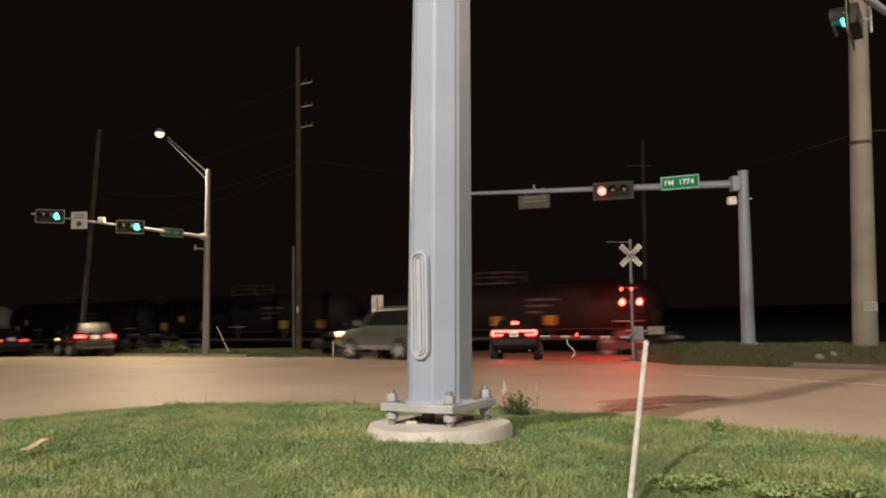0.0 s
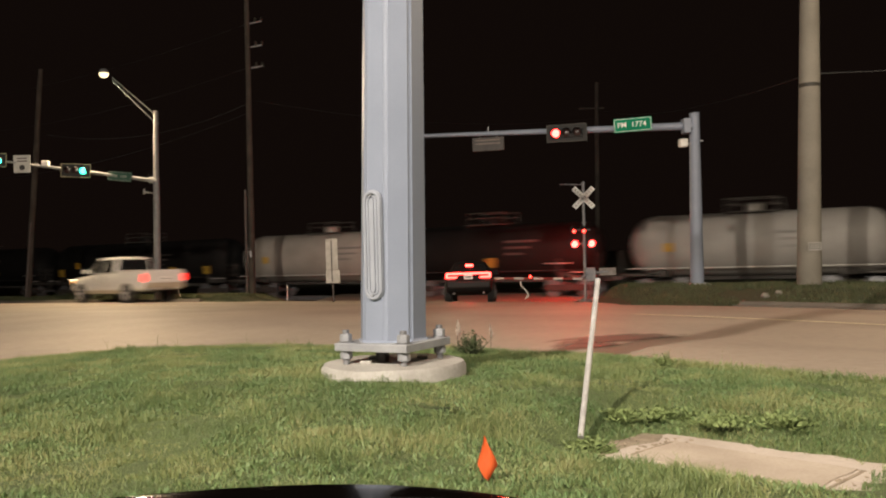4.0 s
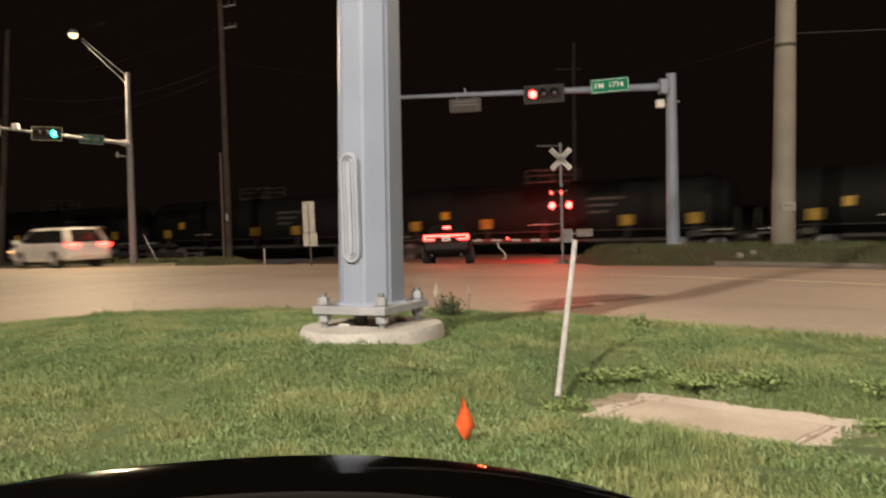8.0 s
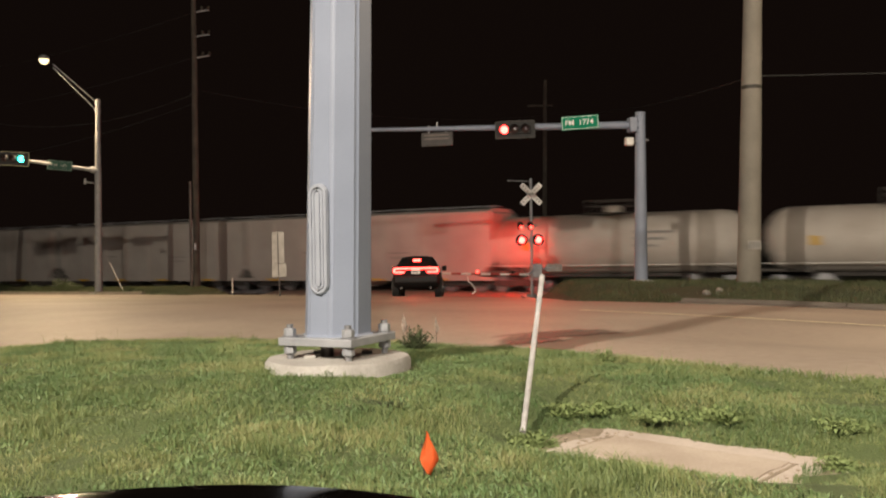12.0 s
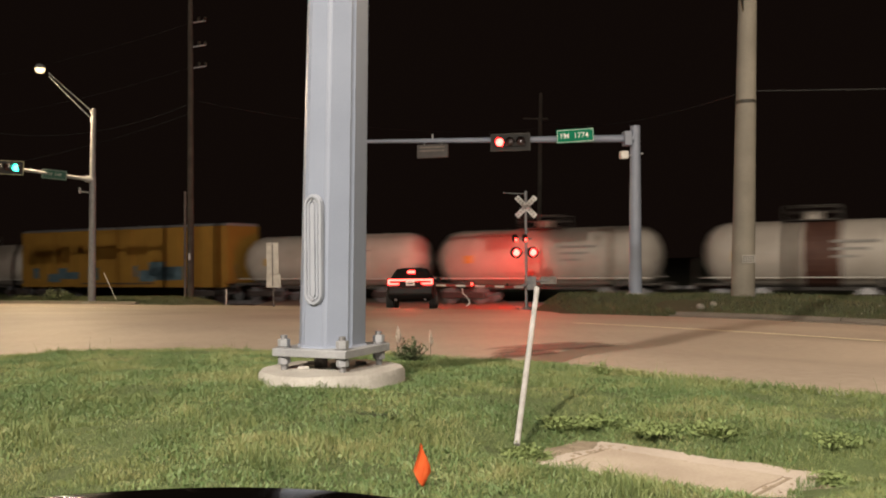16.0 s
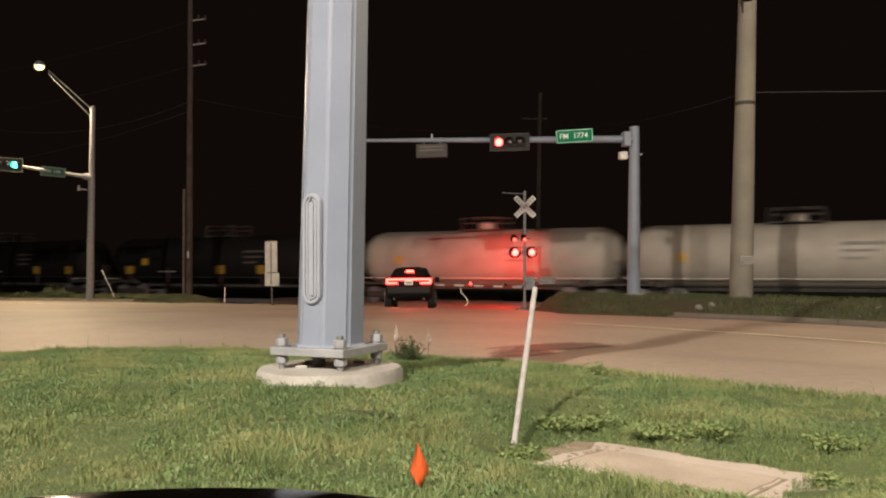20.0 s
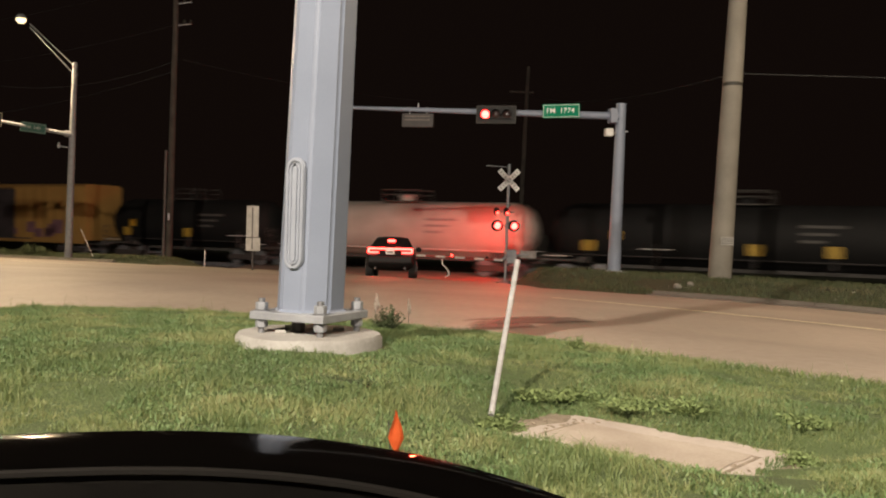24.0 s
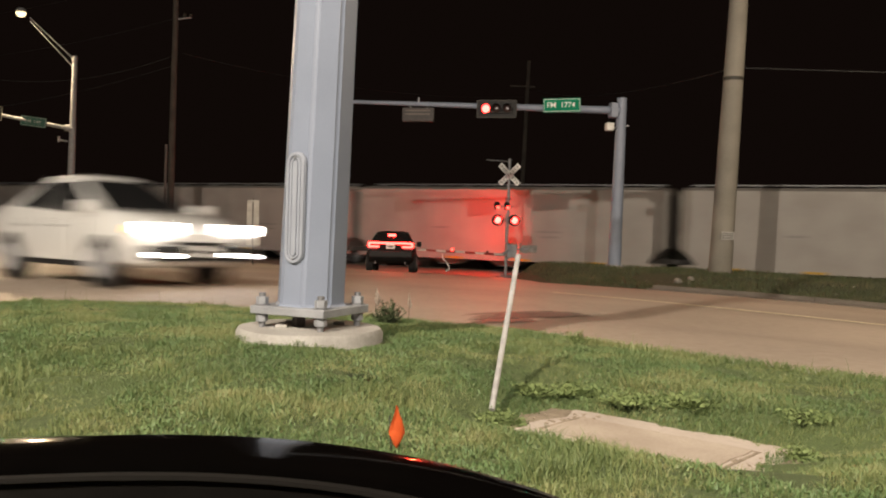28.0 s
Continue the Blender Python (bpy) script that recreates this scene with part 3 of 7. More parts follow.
    p = p + out * (rng.uniform(-1.6, 1, k) * reach)[:, None]
    p = p[p[:, 1] > 2.5]
    blades("edge_grass", p[:, 0], p[:, 1], np.array([plane_z(a, b) + 0.118 for a, b in p]), 0.025, 0.075, 0.006, BLADES, "grass creeping over the lawn's kerb", 14, 0.9)
    # sparse long stalks along the kerb
    e = [EDGE[i] + (MID - EDGE[i]) * rng.uniform(0.0, 0.05) for i in rng.integers(0, len(EDGE), 150)]
    x, y = np.array([p.x for p in e]) + rng.normal(0, 0.12, 150), np.array([p.y for p in e]) + rng.normal(0, 0.12, 150)
    keep = inside(x, y, poly) & (y > 2)
    x, y = x[keep], y[keep]
    blades("grass_stalks", x, y, np.array([lawn_z(a, b) for a, b in zip(x, y)]), 0.06, 0.18, 0.003, BLADES, "thin dry grass stalks at the lawn's edge", 4, 0.4)
    # far verge
    k = 150000
    s, n = rng.uniform(-75, 14, k), FAR_EDGE + 0.22 + 7.5 * rng.uniform(0, 1, k) ** 1.6
    n = n + np.array([bend(v) for v in s])
    x, y = RS.x * s + RN.x * n, RS.y * s + RN.y * n
    sd = (x - STEM.x) * STEM_DIR.y - (y - STEM.y) * STEM_DIR.x
    keep = ~((sd > -10.2) & (sd < 4.9)) & (patchy(x, y, 0.5, 4.0) > -0.45)
    x, y = x[keep], y[keep]
    z = np.array([ground_z(a, b) for a, b in zip(x, y)])
    blades("verge_grass", x, y, z, 0.03, 0.13, 0.014, VERGE_BLADES, "rough uncut grass on the far verge", 6, 0.6)


FADED_FLOWER = surface("verge_flower", (0.36, 0.36, 0.31), (0.24, 0.25, 0.2), 9, 0.8)


def verge_flowers():
    rng = np.random.default_rng(77)
    k = 170
    s, n = rng.uniform(-10.5, 2.0, k), FAR_EDGE + 0.5 + rng.uniform(0, 1.6, k)
    x, y = RS.x * s + RN.x * n, RS.y * s + RN.y * n
    keep = patchy(x, y, 0.8, 51.0) > 0.0
    x, y = x[keep], y[keep]
    z = np.array([ground_z(a, b) for a, b in zip(x, y)])
    blades("verge_flowers", x, y, z + 0.10, 0.012, 0.03, 0.024, FADED_FLOWER, "tiny white flowers in the far verge", 78, 0.8)


make_grass()
verge_flowers()

# ================= corner mast: foundation, pole, arm, signals =================
POLE = Vector((-0.053, 5.5))


def foundation():
    z0, z1 = plane_z(*POLE), plane_z(*POLE) + 0.322
    ob = thing("pole_foundation", "round pale concrete foundation with an uneven rim", "foundation", pose(POLE.x, POLE.y, 0))
    bm = lathe([(0.45, z0 - 0.1), (0.455, z1 - 0.03), (0.44, z1 - 0.006), (0.40, z1), (0.0, z1 + 0.004)], 48)
    for v in bm.verts:
        k = 1 + 0.02 * noise.noise(v.co * 4)
        v.co.x, v.co.y = v.co.x * k, v.co.y * k
        v.co.z += 0.006 * noise.noise(v.co * 6)
    part("footing", bm, CONCRETE, ob, smooth=True)
    for a in (0.5, 2.3, 3.6):
        bm = bmesh.new()
        box(bm, 0.2 * math.cos(a) - 0.03, 0.2 * math.cos(a) + 0.04, 0.2 * math.sin(a) - 0.02, 0.2 * math.sin(a) + 0.03, z1, z1 + 0.02, 0.006)
        part("grout_lump", bm, CONCRETE, ob)
    return z1


def eight_sided(a, b, r0, r1):
    return loft([[(c[0] + r * math.cos(radians(-58 + 45 * k)), c[1] + r * math.sin(radians(-58 + 45 * k)), c[2]) for k in range(8)] for c, r in ((a, r0), (b, r1))])


def signal_mast():
    top = foundation()
    ob = thing("signal_mast", "grey painted eight-sided steel signal mast on anchor bolts", "signal pole", pose(POLE.x, POLE.y, 0))
    plate_z = top + 0.085
    # square base plate, a corner towards the lawn
    turn = radians(57.4)
    bm = slab(-0.265, 0.265, -0.265, 0.265, plate_z, plate_z + 0.05, 0.006)
    bmesh.ops.transform(bm, matrix=Matrix.Rotation(turn, 4, "Z"), verts=bm.verts)
    part("base_plate", bm, GALV, ob)
    lean = 0.03
    r0, r1, h = 0.215, 0.170, 5.7
    bm = eight_sided((0, 0, plate_z + 0.05), (lean * h, 0.006 * h, plate_z + h), r0, r1)
    bmesh.ops.bevel(bm, geom=[e for e in bm.edges if abs((e.verts[0].co - e.verts[1].co).z) > 1], offset=0.018, segments=3, affect="EDGES")
    part("shaft", bm, POLE_PAINT, ob, smooth=True)
    bm = eight_sided((0, 0, plate_z + 0.05), (0, 0, plate_z + 0.062), r0 + 0.012, r0 + 0.004)
    part("weld", bm, POLE_PAINT, ob)
    # anchor bolts with nuts above and below the plate
    first = None
    for k in range(4):
        a = turn + radians(45) + k * math.pi / 2
        m = pose(0.30 * math.cos(a), 0.30 * math.sin(a), 0)
        if first is None:
            bm = rods(((0, 0, top - 0.02), (0, 0, plate_z + 0.128), 0.021), n=12)
            first = part("anchor_bolt", bm, STEEL, ob)
            first.matrix_basis = m
            for z, hgt, r in ((plate_z + 0.056, 0.048, 0.040), (plate_z - 0.052, 0.048, 0.040)):
                bm = bmesh.new()
                rod(bm, (0, 0, z), (0, 0, z + hgt), r, r, 6)
                bmesh.ops.bevel(bm, geom=bm.edges[:], offset=0.004, segments=1, affect="EDGES")
                part("nut", bm, GALV, first)
            bm = bmesh.new()
            rod(bm, (0, 0, plate_z + 0.05), (0, 0, plate_z + 0.056), 0.05, 0.05, 16)
            part("washer", bm, STEEL, first)
        else:
            again(first, m, ob)
    # conduits under the plate
    for x, y, r in ((-0.07, -0.03, 0.04), (0.05, 0.08, 0.03)):
        part("conduit", rods(((x, y, top - 0.03), (x, y, plate_z - 0.01), r)), SIGN_GREY, ob, "dark conduit end")
    # hand-hole cover: a long rounded frame with an inner rib, on the face turned to the lawn's left
    zc, hh, hw = 0.956, 0.34, 0.069
    rr = 0.195

    def outline(w, hgt):
        ring = []
        for k in range(24):
            a = math.pi * k / 11 if k < 12 else math.pi + math.pi * (k - 12) / 11
            ring.append((w * math.cos(a), w * math.sin(a) + (hgt - w if k < 12 else w - hgt)))
        return ring

    def oval(w, hgt, y0, y1):
        return loft([[(x, y, z) for x, z in outline(w * k, hgt - w * (1 - k))] for y, k in ((y0, 1.0), (y1 * 0.75 + y0 * 0.25, 1.0), (y1, 0.94))])

    def oval_ring(w, inner, hgt, y0, y1):
        """A raised oblong ring with rounded shoulders."""
        bm = bmesh.new()
        mid_y = y0 + (y1 - y0) * 0.6
        edge = (w - inner) * 0.25
        loops = [[bm.verts.new((x, y, z)) for x, z in outline(k, hgt - (w - k))] for k, y in ((w, y0), (w, mid_y), (w - edge, y1), (inner + edge, y1), (inner, mid_y), (inner, y0))]
        for p, q in zip(loops, loops[1:] + loops[:1]):
            for k in range(24):
                bm.faces.new((p[k], p[(k + 1) % 24], q[(k + 1) % 24], q[k]))
        bmesh.ops.recalc_face_normals(bm, faces=bm.faces)
        return bm

    place = Matrix.Translation((lean * 0.6, 0.0, zc)) @ Matrix.Rotation(HAND_TURN, 4, "Z") @ Matrix.Rotation(radians(-0.55), 4, "X") @ Matrix.Translation((0, -rr * 0.985, 0))
    cover = part("hand_hole_cover", oval(hw, hh, 0.0, -0.016), COVER_PAINT, ob, "raised oblong access cover", True)
    cover.matrix_basis = place
    part("rim", oval_ring(hw * 0.97, hw * 0.66, hh * 0.985, -0.015, -0.029), COVER_PAINT, cover, smooth=True)
    part("inner_rim", oval_ring(hw * 0.55, hw * 0.36, hh * 0.90, -0.015, -0.025), COVER_PAINT, cover, smooth=True)
    part("rib", oval(hw * 0.24, hh * 0.84, -0.015, -0.027), COVER_PAINT, cover, smooth=True)
    for s in (-1, 1):
        part("screw", lathe([(0.008, 0), (0.006, 0.006), (0, 0.007)], 10, Matrix.Translation((0, -0.029, s * hh * 0.9)) @ Matrix.Rotation(radians(90), 4, "X")), STEEL, cover)
    # mast arm over the road
    base = Vector((lean * 4.7, 0.03, 5.0))
    tip = Vector((6.94, 7.63, 5.31))
    d = (tip - base).normalized()
    part("arm_flange", rods((base - d * 0.02, base + d * 0.24, 0.21, 0.21), n=16), POLE_PAINT, ob)
    part("mast_arm", rods((base, tip, 0.125, 0.055), n=12), POLE_PAINT, ob, smooth=True)
    return base, d


HAND_TURN = radians(-35.5)
COVER_PAINT = surface("painted_cover", (0.30, 0.325, 0.375), (0.25, 0.27, 0.315), 6.0, 0.5, bump=0.001, fine=120, spread=0.6)
arm_base, arm_dir = signal_mast()


def signal_head(name, label, m, lit, sections=3, lit_index=0, gap=0.31):
    """A horizontal head in its own space: lenses look along -y, the row runs along x."""
    ob = thing(name, label, "traffic signal", m)
    w = sections * gap / 2
    part("housing", slab(-w, w, 0, 0.2, -0.155, 0.155, 0.02), BLACK, ob)
    part("backplate", slab(-w - 0.13, w + 0.13, 0.05, 0.06, -0.29, 0.29, 0.0), BLACK, ob, "black backplate")
    bm = bmesh.new()
    for z in (-0.285, 0.285):
        box(bm, -w - 0.125, w + 0.125, 0.044, 0.05, z - 0.012, z + 0.012)
    for x in (-w - 0.12, w + 0.12):
        box(bm, x - 0.012, x + 0.012, 0.044, 0.05, -0.27, 0.27)
    # Border painted near black on the red head, where glare drowns it.
    part("backplate_border", bm, surface_once("pale_border" if lit is GREEN_ON else "dark_border"), ob, "thin border strip round the backplate")
    for k in range(sections):
        x = -w + gap * (k + 0.5)
        on = k == lit_index
        lens = part("lens", lathe([(0.135, 0.0), (0.12, 0.03), (0.06, 0.05), (0, 0.055)], 20, Matrix.Translation((x, 0, 0)) @ Matrix.Rotation(radians(90), 4, "X")), lit if on else LENS_OFF, ob, "lit lens" if on else "", True)
        part("visor", half_tube(bmesh.new(), x, 0, 0.148, 0.0, -0.2, -0.4, 3.54), BLACK, ob, smooth=True)
    part("mounting", rods(((0, 0.2, 0.0), (0, 0.34, 0.0), 0.03), ((0, 0.32, -0.2), (0, 0.32, 0.2), 0.025)), GALV, ob)
    return ob


ONCE = {"pale_border": surface("pale_border", (0.40, 0.36, 0.22), (0.28, 0.25, 0.15), 5, 0.6)}


def surface_once(name):
    if name not in ONCE:
        ONCE[name] = surface(name, (0.035, 0.032, 0.024), (0.022, 0.02, 0.016), 5, 0.6)
    return ONCE[name]


c = Vector((POLE.x, POLE.y, 0)) + arm_base + arm_dir * 9.61
signal_head("traffic_signal", "black horizontal traffic signal with a green light, seen from the side", Matrix.Translation((c.x - 0.08, c.y, c.z - 0.21)) @ Matrix.Rotation(radians(-119), 4, "Z") @ pose(0, -0.34, 0), GREEN_ON, 3, 2)

# ================= far signal mast with the street light =================
def far_mast():
    b = Vector((-11.2, 40.3))
    z0 = ground_z(*b) - 0.05
    ob = thing("street_light_mast", "grey steel mast with signal arm and lit street lamp", "signal pole", pose(b.x, b.y, 0))
    part("base", lathe([(0.45, z0 - 0.2), (0.45, z0 + 0.1), (0, z0 + 0.1)], 20), CONCRETE, ob)
    part("base_plate", slab(-0.26, 0.26, -0.26, 0.26, z0 + 0.1, z0 + 0.14, 0.01), DULL_GALV, ob)
    part("shaft", rods(((0, 0, z0 + 0.14), (0.10, 0, 4.8), 0.165, 0.14), n=16), DULL_GALV, ob, smooth=True)
    part("upper_shaft", rods(((0.10, 0, 4.8), (0.16, 0, 7.75), 0.125, 0.10), n=16), DULL_GALV, ob, smooth=True)
    part("cap", lathe([(0.11, 7.74), (0.11, 7.78), (0.0, 7.82)], 16, Matrix.Translation((0.16, 0, 0))), DULL_GALV, ob)
    e = Vector((FAR_LIGHT[0] - b.x, FAR_LIGHT[1] - b.y, FAR_LIGHT[2]))
    for z, zz in ((7.62, 0.02), (7.25, -0.12)):
        part("bracket_rod", rods(((0.15, 0, z), (e.x + 0.35, e.y * 0.85, e.z - 0.22 + zz), 0.028, 0.022)), DULL_GALV, ob)
        part("bracket_clamp", rods(((0.15, 0, z - 0.06), (0.15, 0, z + 0.06), 0.13)), DULL_GALV, ob)
    lum = part("luminaire", lathe([(0.0, 0.2), (0.1, 0.19), (0.2, 0.1), (0.23, 0.0)], 20, Matrix.Translation(e)), DULL_GALV, ob, smooth=True)
    part("lens", lathe([(0.21, 0.0), (0.20, -0.10), (0.12, -0.19), (0.0, -0.22)], 20, Matrix.Translation(e)), LUMINAIRE, lum, "glowing warm lens", True)
    j = Vector((0.07, 0, 4.62))
    tip = Vector((-18.3 - b.x, 38.2 - b.y, 5.66))
    part("mast_arm", rods((j, tip, 0.085, 0.04), n=12), DULL_GALV, ob, smooth=True)
    part("arm_flange", rods((j + Vector((0.05, 0, 0)), j + (tip - j).normalized() * 0.3, 0.15)), DULL_GALV, ob)
    part("sensor", rods(((-0.05, -0.1, 4.05), (-0.45, -0.25, 4.1), 0.03, 0.05), ((-0.4, -0.22, 4.0), (-0.4, -0.22, 4.25), 0.05)), DULL_GALV, ob, "small grey detector camera")
    return b, j, tip


fb, fj, ftip = far_mast()


def on_far_arm(x):
    k = (x - (fb.x + fj.x)) / (ftip.x - fj.x)
    p = fj + (ftip - fj) * k
    return Vector((fb.x + p.x, fb.y + p.y, p.z))


for x in (-14.25, -17.45):
    c = on_far_arm(x)
    signal_head("traffic_signal", "black horizontal traffic signal with a lit green lens", Matrix.Translation((c.x, c.y - 0.36, c.z - 0.02)) @ Matrix.Rotation(radians(3.4), 4, "Y"), GREEN_ON, 3, 2, 0.34)


def street_sign(text, centre, width, height, turn, tilt, letter, label, ground=GREEN, ink=SIGN_WHITE):
    ob = thing("street_sign", label, "sign", Matrix.Translation(centre) @ Matrix.Rotation(turn, 4, "Z") @ Matrix.Rotation(tilt, 4, "Y"))
    part("panel", slab(-width / 2, width / 2, 0, 0.012, -height / 2, height / 2), ground, ob)
    bm = bmesh.new()
    t = 0.014
    for z in (-height / 2 + 0.03, height / 2 - 0.03):
        box(bm, -width / 2 + 0.02, width / 2 - 0.02, -0.004, 0, z - t / 2, z + t / 2)
    for x in (-width / 2 + 0.03, width / 2 - 0.03):
        box(bm, x - t / 2, x + t / 2, -0.004, 0, -height / 2 + 0.045, height / 2 - 0.045)
    part("border", bm, ink, ob)
    words, wide = text.split(), letter * 0.62
    x = -wide * (len(text) - 0.5) / 2
    for word in words:
        writing(word, letter, ink, ob, pose(x + wide * len(word) / 2, -0.006, 0, 90, 0, 0))
        x += wide * (len(word) + 0.5)
    for x in (-0.3, 0.3):
        part("clamp", rods(((width * x, 0.012, 0), (width * x, 0.16, 0), 0.02)), GALV, ob)


c = on_far_arm(-12.56)
# Darker copies of the sign colours offset the strong lamp just above.
street_sign("FM 149", (c.x, c.y - 0.16, c.z - 0.02), 1.06, 0.42, 0, radians(6), 0.2, "small dark green road sign with dull lettering on a mast arm", surface("darkened_sign_green", (0.006, 0.055, 0.036), (0.005, 0.042, 0.028), 3, 0.7), surface("darkened_lettering", (0.22, 0.24, 0.21), (0.17, 0.18, 0.16), 4, 0.7))
# regulatory sign and detector on the far arm
c = on_far_arm(-16.37)
ob = thing("lane_sign", "white square lane-use sign with dark marks", "sign", Matrix.Translation((c.x, c.y - 0.12, c.z - 0.02)))
# White panel greyed evenly to offset the flood light on its front.
part("panel", slab(-0.36, 0.36, 0, 0.01, -0.38, 0.38, 0.0), surface("greyed_sign", (0.42, 0.42, 0.40), (0.34, 0.34, 0.32), 4, 0.6), ob)
bm = bmesh.new()
for z in (0.24, 0.12):
    box(bm, -0.22, 0.22, -0.004, 0, z - 0.025, z + 0.025)
part("text_bar", bm, SIGN_GREY, ob)
part("symbol", lathe([(0.12, 0), (0.12, 0.004)], 20, Matrix.Translation((0, 0, -0.16)) @ Matrix.Rotation(radians(90), 4, "X")), INK, ob)
part("clamp", rods(((0, 0.01, 0.05), (0, 0.12, 0.05), 0.02)), GALV, ob)
c = on_far_arm(-15.5)
ob = thing("detector", "small pale detector box on a signal arm", "detector", Matrix.Translation((c.x, c.y, c.z)))
part("case", slab(-0.14, 0.14, -0.16, 0.1, 0.02, 0.26, 0.03), WHITE, ob)
part("foot", slab(-0.06, 0.06, -0.06, 0.06, -0.02, 0.02), GALV, ob)

# ================= near-right far-side mast with red signal =================
def right_mast():
    b = Vector((9.65, 28.3))
    z0 = ground_z(*b) - 0.02
    ob = thing("signal_mast", "grey steel signal mast with one long arm across the road", "signal pole", pose(b.x, b.y, 0))
    part("base", lathe([(0.45, z0 - 0.3), (0.45, z0 + 0.06), (0, z0 + 0.06)], 20), CONCRETE, ob)
    part("base_plate", slab(-0.27, 0.27, -0.27, 0.27, z0 + 0.06, z0 + 0.10, 0.01), GALV, ob)
    part("shaft", rods(((0, 0, z0 + 0.1), (0.09, 0, 5.2), 0.225, 0.165), n=12), POLE_PAINT, ob, smooth=True)
    part("cap", lathe([(0.175, 5.19), (0.175, 5.23), (0, 5.26)], 12, Matrix.Translation((0.09, 0, 0))), POLE_PAINT, ob)
    j, tip = Vector((0.0, -0.1, 4.80)), Vector((0.4 - b.x, 30.9 - b.y, 5.06))
    part("mast_arm", rods((j, tip, 0.13, 0.055), n=14), POLE_PAINT, ob, smooth=True)
    part("arm_flange", slab(-0.34, -0.1, -0.25, 0.12, 4.56, 5.04, 0.02), POLE_PAINT, ob)
    det = part("detector", slab(-0.52, -0.26, -0.36, -0.1, 4.1, 4.36, 0.03), WHITE, ob, "small white detector box")
    part("detector_arm", rods(((-0.3, -0.2, 4.22), (0, 0, 4.22), 0.03), ((0.1, 0, 4.3), (0.32, -0.1, 4.3), 0.03)), GALV, ob)
    return b, j, tip


rb, rj, rtip = right_mast()


def on_right_arm(x):
    k = (x - (rb.x + rj.x)) / (rtip.x - rj.x)
    p = rj + (rtip - rj) * k
    return Vector((rb.x + p.x, rb.y + p.y, p.z))


RT = math.atan2(rtip.y - rj.y, rtip.x - rj.x) - math.pi
c = on_right_arm(5.62)
signal_head("traffic_signal", "black horizontal traffic signal with a lit red lens", Matrix.Translation((c.x, c.y - 0.36, c.z - 0.12)) @ Matrix.Rotation(RT, 4, "Z"), RED_ON, 3, 0, 0.36)
c = on_right_arm(7.75)
street_sign("FM 1774", (c.x, c.y - 0.2, c.z + 0.09), 1.24, 0.46, radians(-14), radians(-2), 0.25, "green road sign with white border and lettering")
c = on_right_arm(3.07)
ob = thing("blank_out_sign", "dark unlit message sign hung under a mast arm", "sign", Matrix.Translation((c.x, c.y - 0.12, c.z - 0.36)) @ Matrix.Rotation(RT, 4, "Z"))
part("case", slab(-0.55, 0.55, 0, 0.14, -0.25, 0.22, 0.015), SIGN_DARK, ob)
bm = bmesh.new()
for z in (0.12, 0.0):
    box(bm, -0.45, 0.42, -0.004, 0, z - 0.025, z + 0.025)
part("text_bar", bm, surface("faded_bar", (0.15, 0.125, 0.11), (0.10, 0.085, 0.075), 6, 0.7), ob)
for x, z0, z1, r in ((-0.3, 0.2, 0.45, 0.02), (0.3, 0.2, 0.45, 0.02), (0, 0.35, 0.58, 0.03)):
    part("hanger", rods(((x, 0.1, z0), (x, 0.1, z1), r)), GALV, ob)

# ================= railway crossing =================
ONCE["weight"] = surface("weight_grey", (0.34, 0.32, 0.30), (0.22, 0.2, 0.19), 5, 0.7)
XB = Vector((7.95, 38.0))


